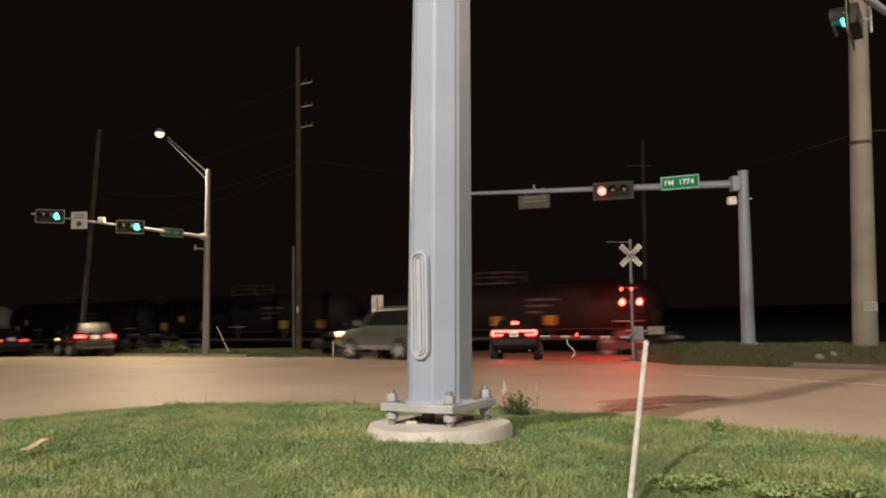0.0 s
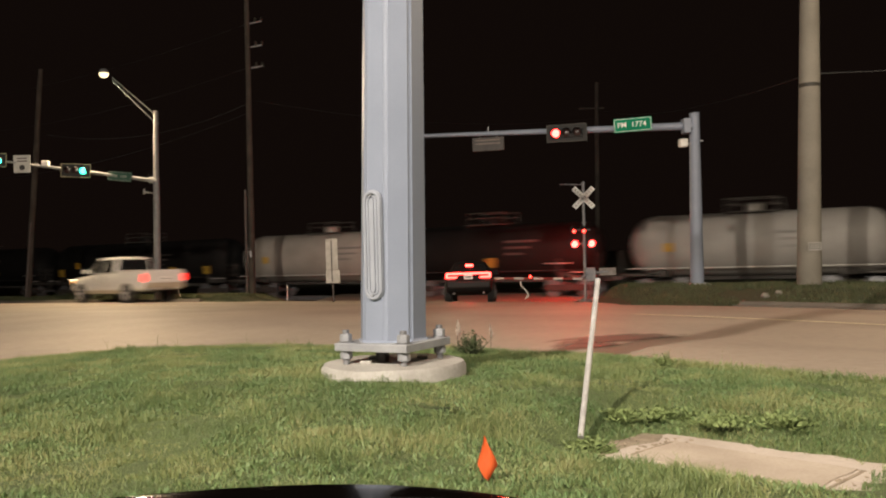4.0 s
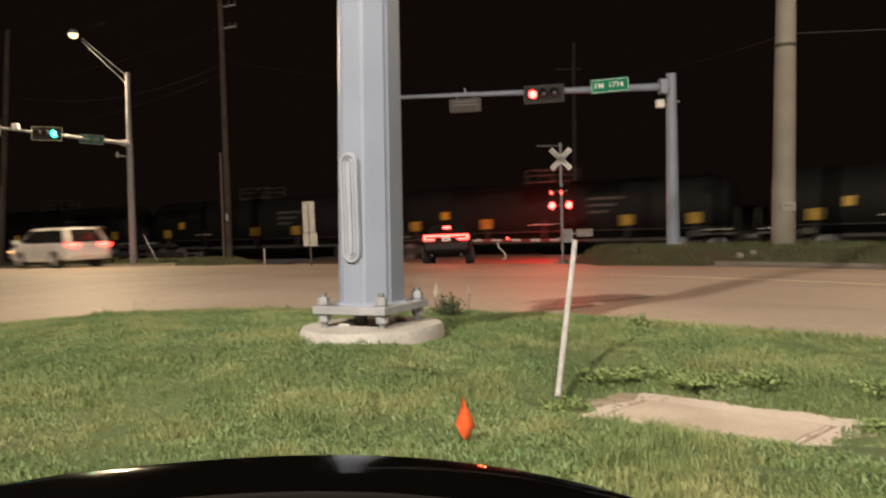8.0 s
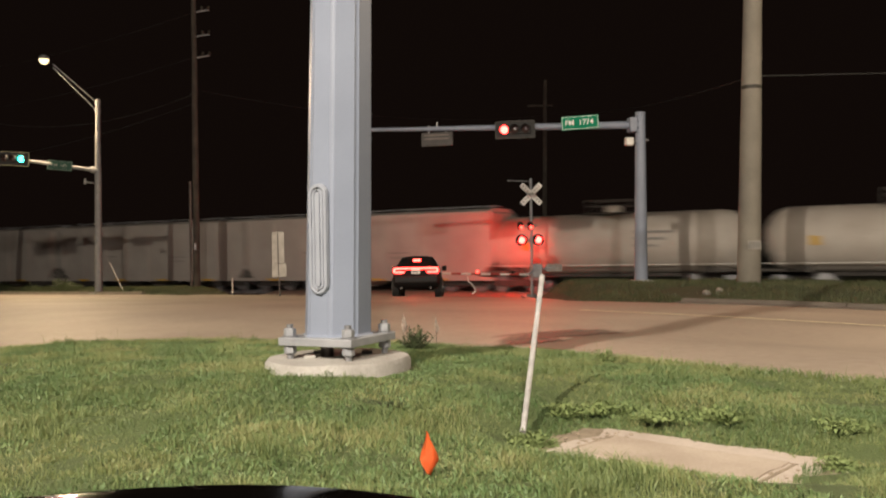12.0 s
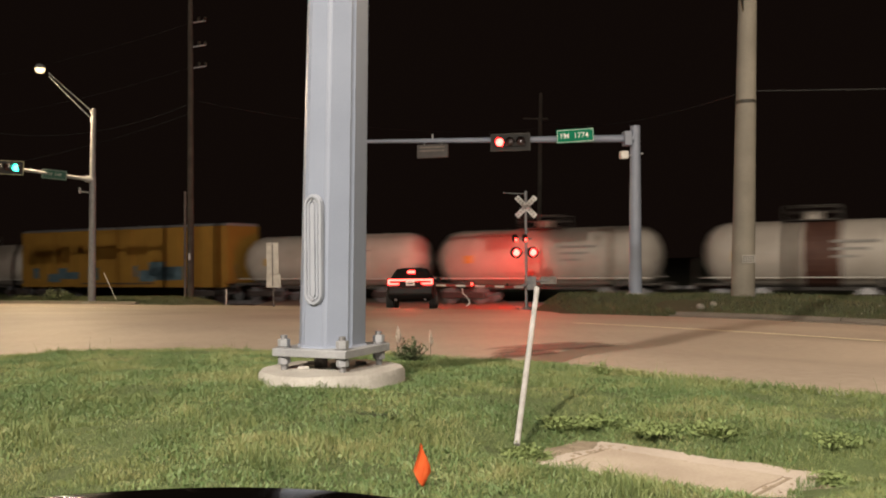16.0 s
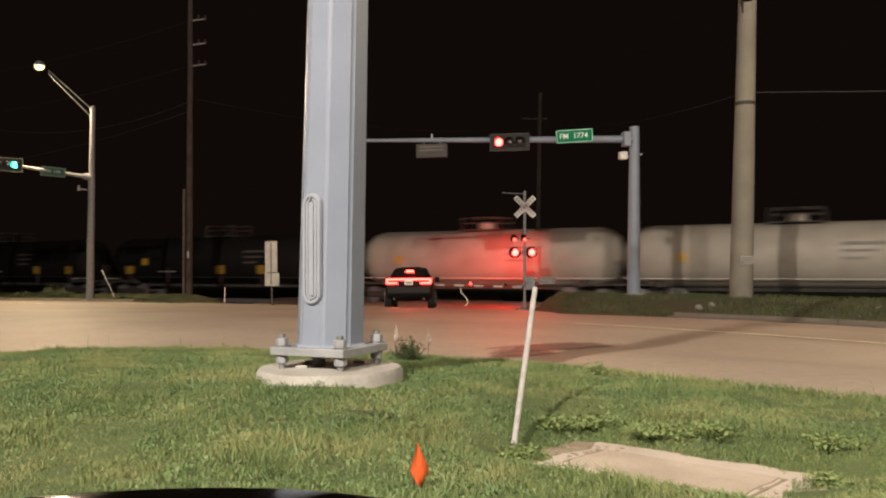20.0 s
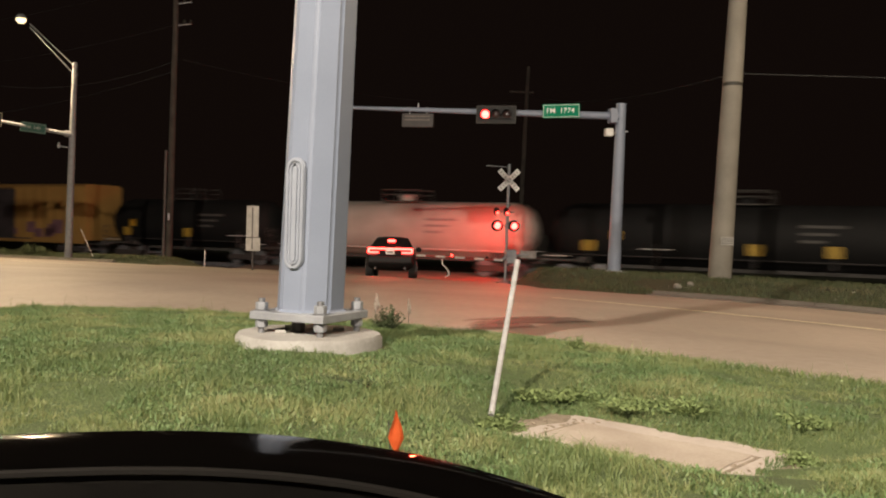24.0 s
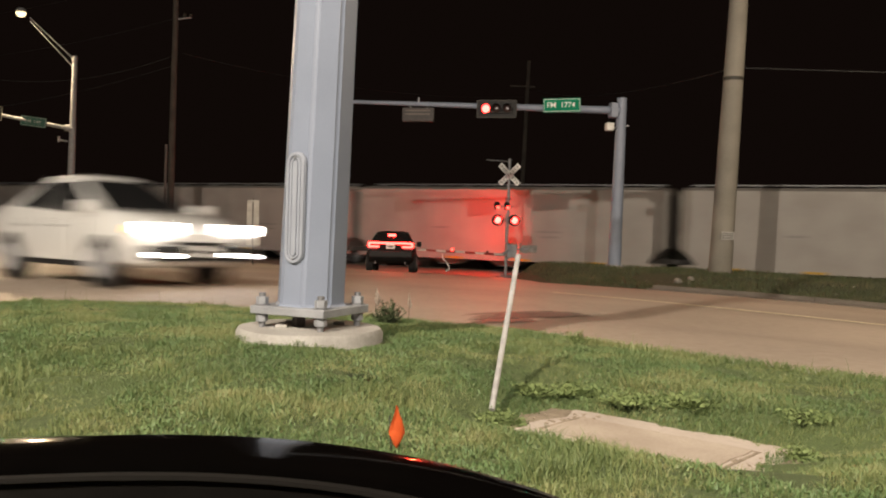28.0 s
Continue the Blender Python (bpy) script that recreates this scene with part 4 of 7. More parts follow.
def crossing_signal():
    z0 = road_z(*XB) - 0.05
    top = 3.75
    ob = thing("crossing_signal", "railway crossing signal with white crossbuck, red flashers and lowered gate", "crossing signal", pose(XB.x, XB.y, 0))
    part("base", lathe([(0.28, z0 - 0.3), (0.28, z0 + 0.08), (0.2, z0 + 0.2), (0, z0 + 0.2)], 16), STEEL, ob)
    part("post", rods(((0, 0, z0 + 0.1), (0.06, 0, top), 0.06), n=14), GALV, ob, smooth=True)
    part("finial", lathe([(0.07, top), (0.07, top + 0.05), (0, top + 0.1)], 12, Matrix.Translation((0.06, 0, 0))), GALV, ob)
    part("top_rod", rods(((0.05, 0, top - 0.05), (-1.0, -0.1, top - 0.02), 0.018)), GALV, ob, "thin pale rod")
    # crossbuck: two crossed boards with marks for the lettering
    for k, (a, y) in enumerate(((45, -0.09), (-45, -0.12))):
        bd = part("crossbuck_board", slab(-0.61, 0.61, -0.006, 0.006, -0.115, 0.115, 0.0), SIGN_WHITE, ob)
        bd.matrix_basis = pose(0.04, y, 3.12, 0, a, 0)
        for j in range(8):
            if abs(j - 3.5) < 1 and k == 0:
                continue
            x = -0.49 + j * 0.14
            part("text_bar", slab(x - 0.022, x + 0.022, -0.011, -0.006, -0.05, 0.05), surface_once("weight"), bd)
    # flashers on a crossarm: two turned to the road, two to the far side
    part("crossarm", rods(((-0.55, 0, 1.1), (0.6, 0, 1.1), 0.035), ((0.02, 0, 1.0), (0.02, 0, 1.2), 0.09)), STEEL, ob)
    for x in (-0.42, 0.33):
        for s in (-1, 1):
            d = thing_part("flasher", ob, lathe([(0.25, 0.0), (0.25, 0.012), (0, 0.012)], 24, Matrix.Translation((x, s * 0.08, 1.1)) @ Matrix.Rotation(radians(90), 4, "X")), BLACK)
            part("lens", lathe([(0.15, 0.0), (0.12, 0.035), (0, 0.05)], 20, Matrix.Translation((x, s * 0.095, 1.1)) @ Matrix.Rotation(radians(90 if s < 0 else -90), 4, "X")), RED_ON, d, "lit red lens", True)
            part("hood", half_tube(bmesh.new(), x, 1.1, 0.17, s * 0.09, s * 0.34, 0.0, math.pi), BLACK, d, smooth=True)
    # a pale bent strap that hangs under the barrier
    pts = [Vector((5.0 - XB.x + dx, 37.05 - XB.y, z)) for dx, z in ((-0.02, -0.40), (0.0, -0.62), (0.16, -0.76), (0.27, -0.92), (0.29, -1.06), (0.14, -1.17))]
    bm = bmesh.new()
    for p, q in zip(pts, pts[1:]):
        rod(bm, p, q, 0.028, n=8)
    part("hanging_strap", bm, WHITE, ob, "pale bent strap under the barrier", True)
    # small pair higher up, aimed along the other road
    part("upper_arm", rods(((-0.5, 0, 1.72), (0.3, 0, 1.72), 0.03)), STEEL, ob)
    for x in (-0.42, 0.02):
        d = thing_part("flasher", ob, lathe([(0.17, 0.0), (0.17, 0.10), (0, 0.12)], 18, Matrix.Translation((x, -0.02, 1.74)) @ Matrix.Rotation(radians(90), 4, "X") @ Matrix.Rotation(radians(-70), 4, "Y")), BLACK)
        part("lens", lathe([(0.075, 0.0), (0.05, 0.03), (0, 0.04)], 14, Matrix.Translation((x - 0.03, -0.2, 1.66)) @ Matrix.Rotation(radians(90), 4, "X")), RED_SMALL, d, "small red glint")
    part("bell", lathe([(0.13, 0), (0.12, 0.05), (0, 0.09)], 16, Matrix.Translation((0.05, 0, 2.0))), STEEL, ob)
    # gate mechanism, counterweights, striped arm
    part("gate_box", slab(-0.02, 0.42, -0.3, 0.2, -0.55, 0.05, 0.03), GALV, ob, "grey gate motor box")
    part("counterweight", slab(0.62, 1.35, -0.2, -0.06, -0.32, 0.02, 0.02), surface_once("weight"), ob)
    part("gate_yoke", rods(((0.1, -0.24, -0.2), (1.0, -0.16, -0.14), 0.05), ((0.1, -0.24, -0.22), (-0.3, -0.34, -0.42), 0.06)), GALV, ob)
    a, b = Vector((-0.2, -0.34, -0.42)), Vector((3.7 - XB.x, 37.1 - XB.y, -0.25))
    b = a + (b - a) * 1.5
    arm = part("gate_arm", rods((a, a + (b - a) * 0.02, 0.06)), WHITE, ob, "red and white striped barrier arm")
    for k in range(14):
        p, q = a + (b - a) * (k / 14), a + (b - a) * ((k + 0.999) / 14)
        bm = rods((p, q, 0.058 - 0.002 * k, 0.056 - 0.002 * k), n=8)
        part("stripe", bm, RED_BAND if k % 2 else WHITE, arm)
    for k, f in enumerate((0.12, 0.38)):
        p = a + (b - a) * f + Vector((0, -0.03, 0.09))
        lt = part("arm_lamp", lathe([(0.05, 0), (0.05, 0.1), (0, 0.1)], 10, Matrix.Translation(p - Vector((0, 0, 0.05)))), RED_SMALL if k else LENS_OFF, arm, "small red lamp on the barrier")


def thing_part(name, parent, bm, material):
    return part(name, bm, material, parent)


crossing_signal()


def make_track():
    mid = lambda s, off=0.0: TS * s + TN * (TRACK + off)
    grid("track_bed", spread(-140, 90, 6), (-3.4, -1.9, 0, 1.9, 3.4), lambda s, o: (mid(s, o).x, mid(s, o).y, RAIL_Z - (0.55 if abs(o) > 3 else 0.17)), BALLAST, label="dark stone ballast of the railway", category="track bed")
    track = tagged(new("railway_track"), "single railway track with worn steel rails", "railway track", kind="structure")
    for o in (-0.76, 0.76):
        a, b = mid(-140, o), mid(90, o)
        secs = []
        for p in (a, b):
            sec = []
            for w, z in ((-0.07, -0.17), (-0.07, -0.15), (-0.015, -0.13), (-0.015, -0.04), (-0.035, -0.03), (-0.035, 0), (0.035, 0), (0.035, -0.03), (0.015, -0.04), (0.015, -0.13), (0.07, -0.15), (0.07, -0.17)):
                q = p + TN * w
                sec.append((q.x, q.y, RAIL_Z + z))
            secs.append(sec)
        part("rail", loft(secs), STEEL, track)
    m = Matrix.Rotation(TA, 4, "Z")
    first = None
    for k in range(150):
        p = mid(-75 + k * 0.62)
        pm = Matrix.Translation((p.x, p.y, RAIL_Z - 0.26)) @ m
        if first is None:
            first = part("sleeper", slab(-0.11, 0.11, -1.3, 1.3, 0, 0.10, 0.01), WOOD, track)
            first.matrix_basis = pm
        else:
            again(first, pm, track)
    # crossing panels level with the rails
    pan = None
    for k in range(9):
        q = STEM + STEM_DIR * 15.5
        s0 = TS.x * q.x + TS.y * q.y - 8 + k * 2.0
        for o in (-1.75, 0.0, 1.75):
            p = mid(s0, o)
            pm = Matrix.Translation((p.x, p.y, RAIL_Z)) @ m
            w = 0.66 if o == 0 else 0.9
            bm = slab(-0.98, 0.98, -w, w, -0.1, -0.012, 0.01)
            part("crossing_panel", bm, CONCRETE, track).matrix_basis = pm


make_track()

# ================= poles and posts =================
def utility_pole(b, top, r0, r1, material, label, lean=(0, 0), z0=None, name="utility_pole"):
    z0 = ground_z(b[0], b[1]) - 0.3 if z0 is None else z0
    ob = thing(name, label, "utility pole", pose(b[0], b[1], 0))
    bm = bmesh.new()
    n, hs = 16, 14
    prev = None
    for k in range(hs + 1):
        f = k / hs
        z = z0 + (top - z0) * f
        r = r0 + (r1 - r0) * f
        w = 0.03 * noise.noise(Vector((f * 5, b[0], 0))) if material is WOOD else 0.0
        ring = [bm.verts.new((lean[0] * (z - z0) + w + r * math.cos(2 * math.pi * i / n), lean[1] * (z - z0) + r * math.sin(2 * math.pi * i / n), z)) for i in range(n)]
        if prev:
            for i in range(n):
                bm.faces.new((prev[i], prev[(i + 1) % n], ring[(i + 1) % n], ring[i]))
        else:
            bm.faces.new(ring[::-1])
        prev = ring
    bm.faces.new(prev)
    part("shaft", bm, material, ob, smooth=True)
    return ob


ob = utility_pole((11.76, 24.84), 11.5, 0.345, 0.235, CEMENT_POLE, "thick pale round concrete utility pole with a small tag", (0.036, 0))
part("joint_band", lathe([(0.290, 5.36), (0.297, 5.38), (0.297, 5.45), (0.290, 5.47)], 24, Matrix.Translation((0.036 * 5.9, 0, 0))), surface_once("pole_band"), ob, "dark joint band")
ob2 = part("tag", slab(-0.19, 0.19, -0.36, -0.335, 0.62, 0.86), surface("dull_tag", (0.36, 0.35, 0.33), (0.27, 0.26, 0.24), 8, 0.7), ob, "small pale tag with dark marks")
ob2.matrix_basis = pose(0.05, 0, 0)
for r in range(3):
    for k in range(5):
        part("text_bar", slab(-0.17 + k * 0.07, -0.125 + k * 0.07, -0.366, -0.36, 0.66 + r * 0.065, 0.69 + r * 0.065), INK, ob2)

ob = utility_pole((-7.95, 46.3), 15.3, 0.185, 0.12, WOOD, "tall weathered wooden utility pole with insulators", (0.012, -0.01))
part("conduit", rods(((-0.26, -0.12, -1.0), (-0.2, -0.12, 4.55), 0.07)), SIGN_GREY, ob, "dull conduit up the pole")
part("meter_tag", slab(-0.05, 0.05, -0.24, -0.2, 1.0, 1.35), GALV, ob)
for z in (13.35, 12.1, 11.0):
    part("insulator_arm", rods(((0.1, -0.1, z - 0.1), (0.95, -0.2, z + 0.02), 0.035)), GALV, ob)
    for x in (0.6, 0.92):
        part("insulator", lathe([(0.04, 0), (0.09, 0.05), (0.05, 0.1), (0.09, 0.16), (0.04, 0.22), (0, 0.24)], 12, Matrix.Translation((x, -0.16, z + 0.0))), surface_once("porcelain"), ob)
ob = utility_pole((-21.2, 50.2), 12.0, 0.19, 0.13, WOOD, "leaning weathered wooden utility pole", (0.085, 0))
part("guard", rods(((-0.02, -0.2, -1.0), (0.40, -0.19, 3.4), 0.05)), SIGN_GREY, ob, "dull guy guard")
ob = utility_pole((14.5, 64.8), 13.3, 0.2, 0.13, WOOD, "distant wooden utility pole behind the railway", (0.025, 0))
part("crossarm", slab(-1.0, 0.9, -0.06, 0.06, 11.3, 11.42), WOOD, ob)


def cable(a, b, sag, r=0.008):
    cu = bpy.data.curves.new("overhead_cable", "CURVE")
    cu.dimensions, cu.bevel_depth, cu.bevel_resolution = "3D", r, 1
    sp = cu.splines.new("POLY")
    sp.points.add(20)
    a, b = Vector(a), Vector(b)
    for k in range(21):
        f = k / 20
        p = a + (b - a) * f - Vector((0, 0, sag * 4 * f * (1 - f)))
        sp.points[k].co = (*p, 1)
    cu.materials.append(INK)
    tagged(new("overhead_cable", cu), "thin dark overhead cable between utility poles", "cable")


cable((-7.3, 46.1, 13.4), (-40, 66, 13.0), 1.2)
cable((-7.3, 46.1, 11.1), (-40, 66, 11.0), 1.4)
cable((-7.6, 46.2, 9.2), (-19.8, 50.2, 8.3), 0.9, 0.012)
cable((-7.8, 46.2, 8.6), (-40, 66, 8.2), 1.8, 0.012)
cable((-7.4, 46.2, 9.2), (14.9, 64.5, 10.6), 0.8)
cable((12.0, 24.8, 5.75), (60, 12, 6.2), 0.5, 0.014)
cable((12.0, 24.8, 5.75), (14.9, 64.5, 11.2), 0.7, 0.012)


FADED = surface("faded_board", (0.52, 0.49, 0.44), (0.38, 0.35, 0.31), 5, 0.7)


def marker_post():
    b = Vector((-2.6, 32.48))
    z0 = ground_z(*b)
    ob = thing("object_marker", "two pale marker boards on one thin post", "sign", pose(b.x, b.y, 0, 0, 0, -6))
    part("post", rods(((0, 0, z0 - 0.2), (-0.03, 0, 1.6), 0.03)), SIGN_GREY, ob)
    part("upper_board", slab(-0.24, 0.20, -0.05, -0.035, 0.42, 1.56), FADED, ob)
    part("lower_board", slab(-0.25, 0.27, -0.06, -0.045, -0.08, 0.40), FADED, ob)
    part("centre_strip", slab(-0.04, 0.0, -0.068, -0.06, -0.02, 1.5), SIGN_GREY, ob)


def small_stakes():
    ob = thing("guy_stake", "thin pale leaning stake in the verge", "stake", pose(-10.42, 41.4, 0))
    part("stake", rods(((0.05, 0, -0.9), (-0.57, 0.05, 0.47), 0.014)), WHITE, ob)
    ob = thing("marker_stake", "short white marker stake in the verge", "stake", pose(-5.43, 40.84, 0))
    part("stake", rods(((0, 0, -1.4), (0.02, 0, -0.36), 0.024)), WHITE, ob)
    for p, r in (((9.3, 22.1), 0.11), ((9.75, 22.3), 0.10)):
        z = ground_z(*p)
        bm = bmesh.new()
        bmesh.ops.create_icosphere(bm, subdivisions=2, radius=r)
        for v in bm.verts:
            v.co *= 1 + 0.3 * noise.noise(v.co * 7)
            v.co.z *= 0.8
        o = part("concrete_chunk", bm, CEMENT_POLE, None)
        o.matrix_world = pose(p[0], p[1], z + r * 0.5)
        tagged(o, "broken pale concrete lump by the far kerb", "rubble", "concrete lumps")


marker_post()
small_stakes()


def leaning_rod():
    ob = thing("marker_rod", "mottled grey galvanised pipe leaning in the grass", "stake", pose(0.838, 4.09, 0))
    part("tube", rods(((0.0, 0.0, 0.0), (0.275, 0.745, 0.715), 0.0145), n=16), PIPE, ob, smooth=True)
    part("cap", rods(((0.274, 0.742, 0.712), (0.2755, 0.747, 0.72), 0.0155), n=16), PIPE, ob)


def utility_flag(name, x, y, z0, zt, size, material, label, turn, lean=(0.0, 0.0), marks=True):
    ob = thing(name, label, "marker flag", pose(x, y, 0, 0, 0, turn))
    part("wire", rods(((0, 0.012, z0 - 0.05), (lean[0], lean[1] + 0.03, zt - 0.3 * size[1]), 0.0022), n=6), INK, ob)
    bm = bmesh.new()
    w, h = size
    cols, rows_ = 6, 6
    grid_ = []
    for j in range(rows_ + 1):
        row = []
        for i in range(cols + 1):
            u, v = i / cols, j / rows_
            k = v / 0.74 if v < 0.74 else (1 - v) / 0.26
            xx = lean[0] + (u - 0.32) * w * max(k, 0.2 if v > 0.5 else 0.1)
            row.append(bm.verts.new((xx, lean[1] + 0.02 * math.sin(u * 4 + v * 3) * k, zt - h * v - 0.01 * u)))
        grid_.append(row)
    for j in range(rows_):
        for i in range(cols):
            bm.faces.new((grid_[j][i], grid_[j][i + 1], grid_[j + 1][i + 1], grid_[j + 1][i]))
    r = bmesh.ops.solidify(bm, geom=bm.faces[:], thickness=0.0012)
    fl = part("flag", bm, material, ob, smooth=True)
    if marks:
        bm = bmesh.new()
        for k in range(3):
            box(bm, lean[0] - 0.002 - 0.004, lean[0] - 0.002 + 0.006, lean[1] - 0.004, lean[1] - 0.001 + 0.02, zt - h * (0.55 + 0.12 * k), zt - h * (0.49 + 0.12 * k))
        part("text_bar", bm, INK, fl)
    return ob


leaning_rod()
orange_flag = utility_flag("utility_flag", 0.297, 3.1, 0.04, 0.238, (0.082, 0.152), ORANGE, "bright orange folded utility flag on a wire", 8, marks=False)
z = lawn_z(0.45, 7.4)
PALE = surface("faded_flag", (0.62, 0.55, 0.47), (0.26, 0.19, 0.15), 22, 0.7)
utility_flag("utility_flag", 0.47, 7.4, z, 0.335, (0.06, 0.15), PALE, "faded pale utility flag on a wire", 12, (0.0, 0), False)
utility_flag("utility_flag", 0.745, 7.4, z, 0.298, (0.05, 0.14), PALE, "faded pale utility flag on a wire", -14, (0.0, 0), False)


PAD_SOIL = surface("pad_soil", (0.33, 0.27, 0.20), (0.19, 0.15, 0.105), 9, 0.95)


def pad():
    ob = thing("ground_pad", "cracked pale concrete pad sunk in the lawn", "concrete pad", Matrix.Translation((PAD_AT.x, PAD_AT.y, 0)) @ Matrix.Rotation(math.atan2(PAD_DIR.y, PAD_DIR.x), 4, "Z"))
    zc = plane_z(1.47, 3.66) + 0.032

    def ragged(x0, x1, y0, y1, z0, z1, seed, worn):
        ring = []
        for (ax, ay), (bx_, by) in zip(((x0, y0), (x1, y0), (x1, y1), (x0, y1)), ((x1, y0), (x1, y1), (x0, y1), (x0, y0))):
            k = max(int(math.hypot(bx_ - ax, by - ay) / 0.04), 2)
            for i in range(k):
                f = i / k
                x, y = ax + (bx_ - ax) * f, ay + (by - ay) * f
                d = worn * (noise.noise(Vector((x * 5, y * 5, seed))) + 0.6 * noise.noise(Vector((x * 15, y * 15, seed))))
                ox, oy = (0.4, 1.0) if abs(by - ay) < 1e-6 else (1.0, 0.4)
                ring.append((x + ox * d, y + oy * d))
        return loft([[(x, y, z) for x, y in ring] for z in (z0, z1)])

    part("slab", ragged(-0.55, 0.55, -0.29, 0.29, zc - 0.08, zc, 1, 0.045), PAD, ob)
    part("soil_apron", ragged(-0.72, 0.59, -0.32, 0.30, zc - 0.09, zc - 0.008, 5, 0.07), PAD_SOIL, ob, "bare crumbly soil round the pad")
    part("lid", ragged(-0.43, 0.40, -0.25, 0.135, zc, zc + 0.007, 2, 0.014), surface("pad_lid", (0.46, 0.39, 0.32), (0.34, 0.28, 0.22), 3, 0.9, bump=0.004), ob, "greyer inset lid")
    bm = bmesh.new()
    box(bm, 0.42, 0.435, -0.24, 0.14, zc, zc + 0.003)
    box(bm, -0.46, -0.445, -0.2, 0.14, zc, zc + 0.003)
    for k in range(9):
        x = -0.40 + k * 0.095
        box(bm, x, x + 0.08, 0.14 + 0.006 * math.sin(k * 3), 0.148 + 0.006 * math.sin(k * 3), zc, zc + 0.003)
    part("crack", bm, PAD_SOIL, ob)
    bm = bmesh.new()
    rng = random.Random(3)
    for k in range(46):
        e = rng.choice(((0.44, -0.06), (-0.48, 0.0), (-0.46, 0.1)))
        x, y, r = e[0] + rng.gauss(0, 0.06 if abs(e[0]) > 0.2 else 0.25), e[1] + rng.gauss(0, 0.07 if abs(e[0]) > 0.2 else 0.02), rng.uniform(0.003, 0.011)
        bmesh.ops.create_icosphere(bm, subdivisions=1, radius=r, matrix=pose(x, y, zc + 0.003) @ Matrix.Diagonal((1.3, rng.uniform(0.6, 1.2), 0.5, 1)))
    part("soil", bm, PAD_SOIL, ob, "scattered soil crumbs", kind="stuff")


pad()


def weed(name, x, y, count, spread_, high, leaf, label, seed, z=None):
    """A low plant: stems with many small leaves."""
    rng = random.Random(seed)
    z0 = lawn_z(x, y) if z is None else z
    ob = thing(name, label, "plant", pose(x, y, z0))
    stems, lv = bmesh.new(), bmesh.new()
    for k in range(count):
        a, b = rng.uniform(0, 6.28), rng.uniform(0.2, 1) * spread_
        tip = Vector((b * math.cos(a), b * math.sin(a), high * rng.uniform(0.4, 1) * (1 - 0.5 * b / spread_)))
        rod(stems, (tip.x * 0.15, tip.y * 0.15, -0.02), tip, 0.003, 0.0015, 5)
        for j in range(7):
            f = 0.3 + 0.7 * j / 6
            c = tip * f + Vector((rng.gauss(0, 0.012), rng.gauss(0, 0.012), rng.gauss(0, 0.008)))
            r = leaf * rng.uniform(0.6, 1.2)
            q = Euler((rng.uniform(-0.7, 0.7), rng.uniform(-0.7, 0.7), rng.uniform(0, 6.28))).to_matrix()
            pts = [c + q @ Vector(p) for p in ((-r, 0, 0), (-0.2 * r, 0.5 * r, 0.1 * r), (r, 0, -0.1 * r), (-0.2 * r, -0.5 * r, 0.1 * r))]
            lv.faces.new([lv.verts.new(p) for p in pts])
    green = BUSH_LEAF if name == "bush" else LEAF
    part("stem", stems, green, ob)
    part("leaves", lv, green, ob)
    return ob


weed("bush", 0.55, 7.1, 60, 0.17, 0.24, 0.02, "small dark leafy bush beside the foundation", 1)
for k, (x, y, c, s) in enumerate(((1.62, 4.32, 34, 0.20), (1.85, 4.12, 26, 0.16), (1.38, 4.55, 24, 0.16), (1.12, 4.45, 20, 0.14), (0.86, 4.02, 34, 0.13), (2.25, 3.75, 18, 0.12), (2.0, 3.35, 12, 0.08), (1.9, 6.3, 20, 0.12))):
    weed("weed", x, y, c * 3 if k != 7 else 24, s * 1.15, 0.075 if k != 7 else 0.13, 0.015, "low broad-leaved weed in the lawn", 20 + k)


for k, (x, y, c, s, h) in enumerate(((-13.6, 42.8, 70, 0.8, 0.75), (-12.7, 42.1, 50, 0.6, 0.5), (-15.4, 44.2, 50, 0.7, 0.45), (-9.6, 39.3, 40, 0.5, 0.35), (-17.5, 46.0, 50, 0.8, 0.5))):
    weed("bush", x, y, c, s, h, 0.06, "rough green weeds on the far verge", 60 + k, ground_z(x, y))


def litter():
    bm = bmesh.new()
    pts = []
    for j in range(5):
        for i in range(3):
            u, v = j / 4 - 0.5, i / 2 - 0.5
            pts.append(bm.verts.new((u * 0.17, v * 0.05 * (1 - 1.6 * u * u), 0.015 * math.sin(u * 5) + 0.02 * v * v * 4)))
    for j in range(4):
        for i in range(2):
            bm.faces.new((pts[j * 3 + i], pts[j * 3 + i + 1], pts[(j + 1) * 3 + i + 1], pts[(j + 1) * 3 + i]))
    bmesh.ops.solidify(bm, geom=bm.faces[:], thickness=0.002)
    o = part("dry_leaf", bm, DRY, None, smooth=True)
    o.matrix_world = pose(-2.62, 5.55, lawn_z(-2.62, 5.55) + 0.055, 20, -12, 35)
    tagged(o, "large dry brown leaf lying in the grass", "leaf")


litter()


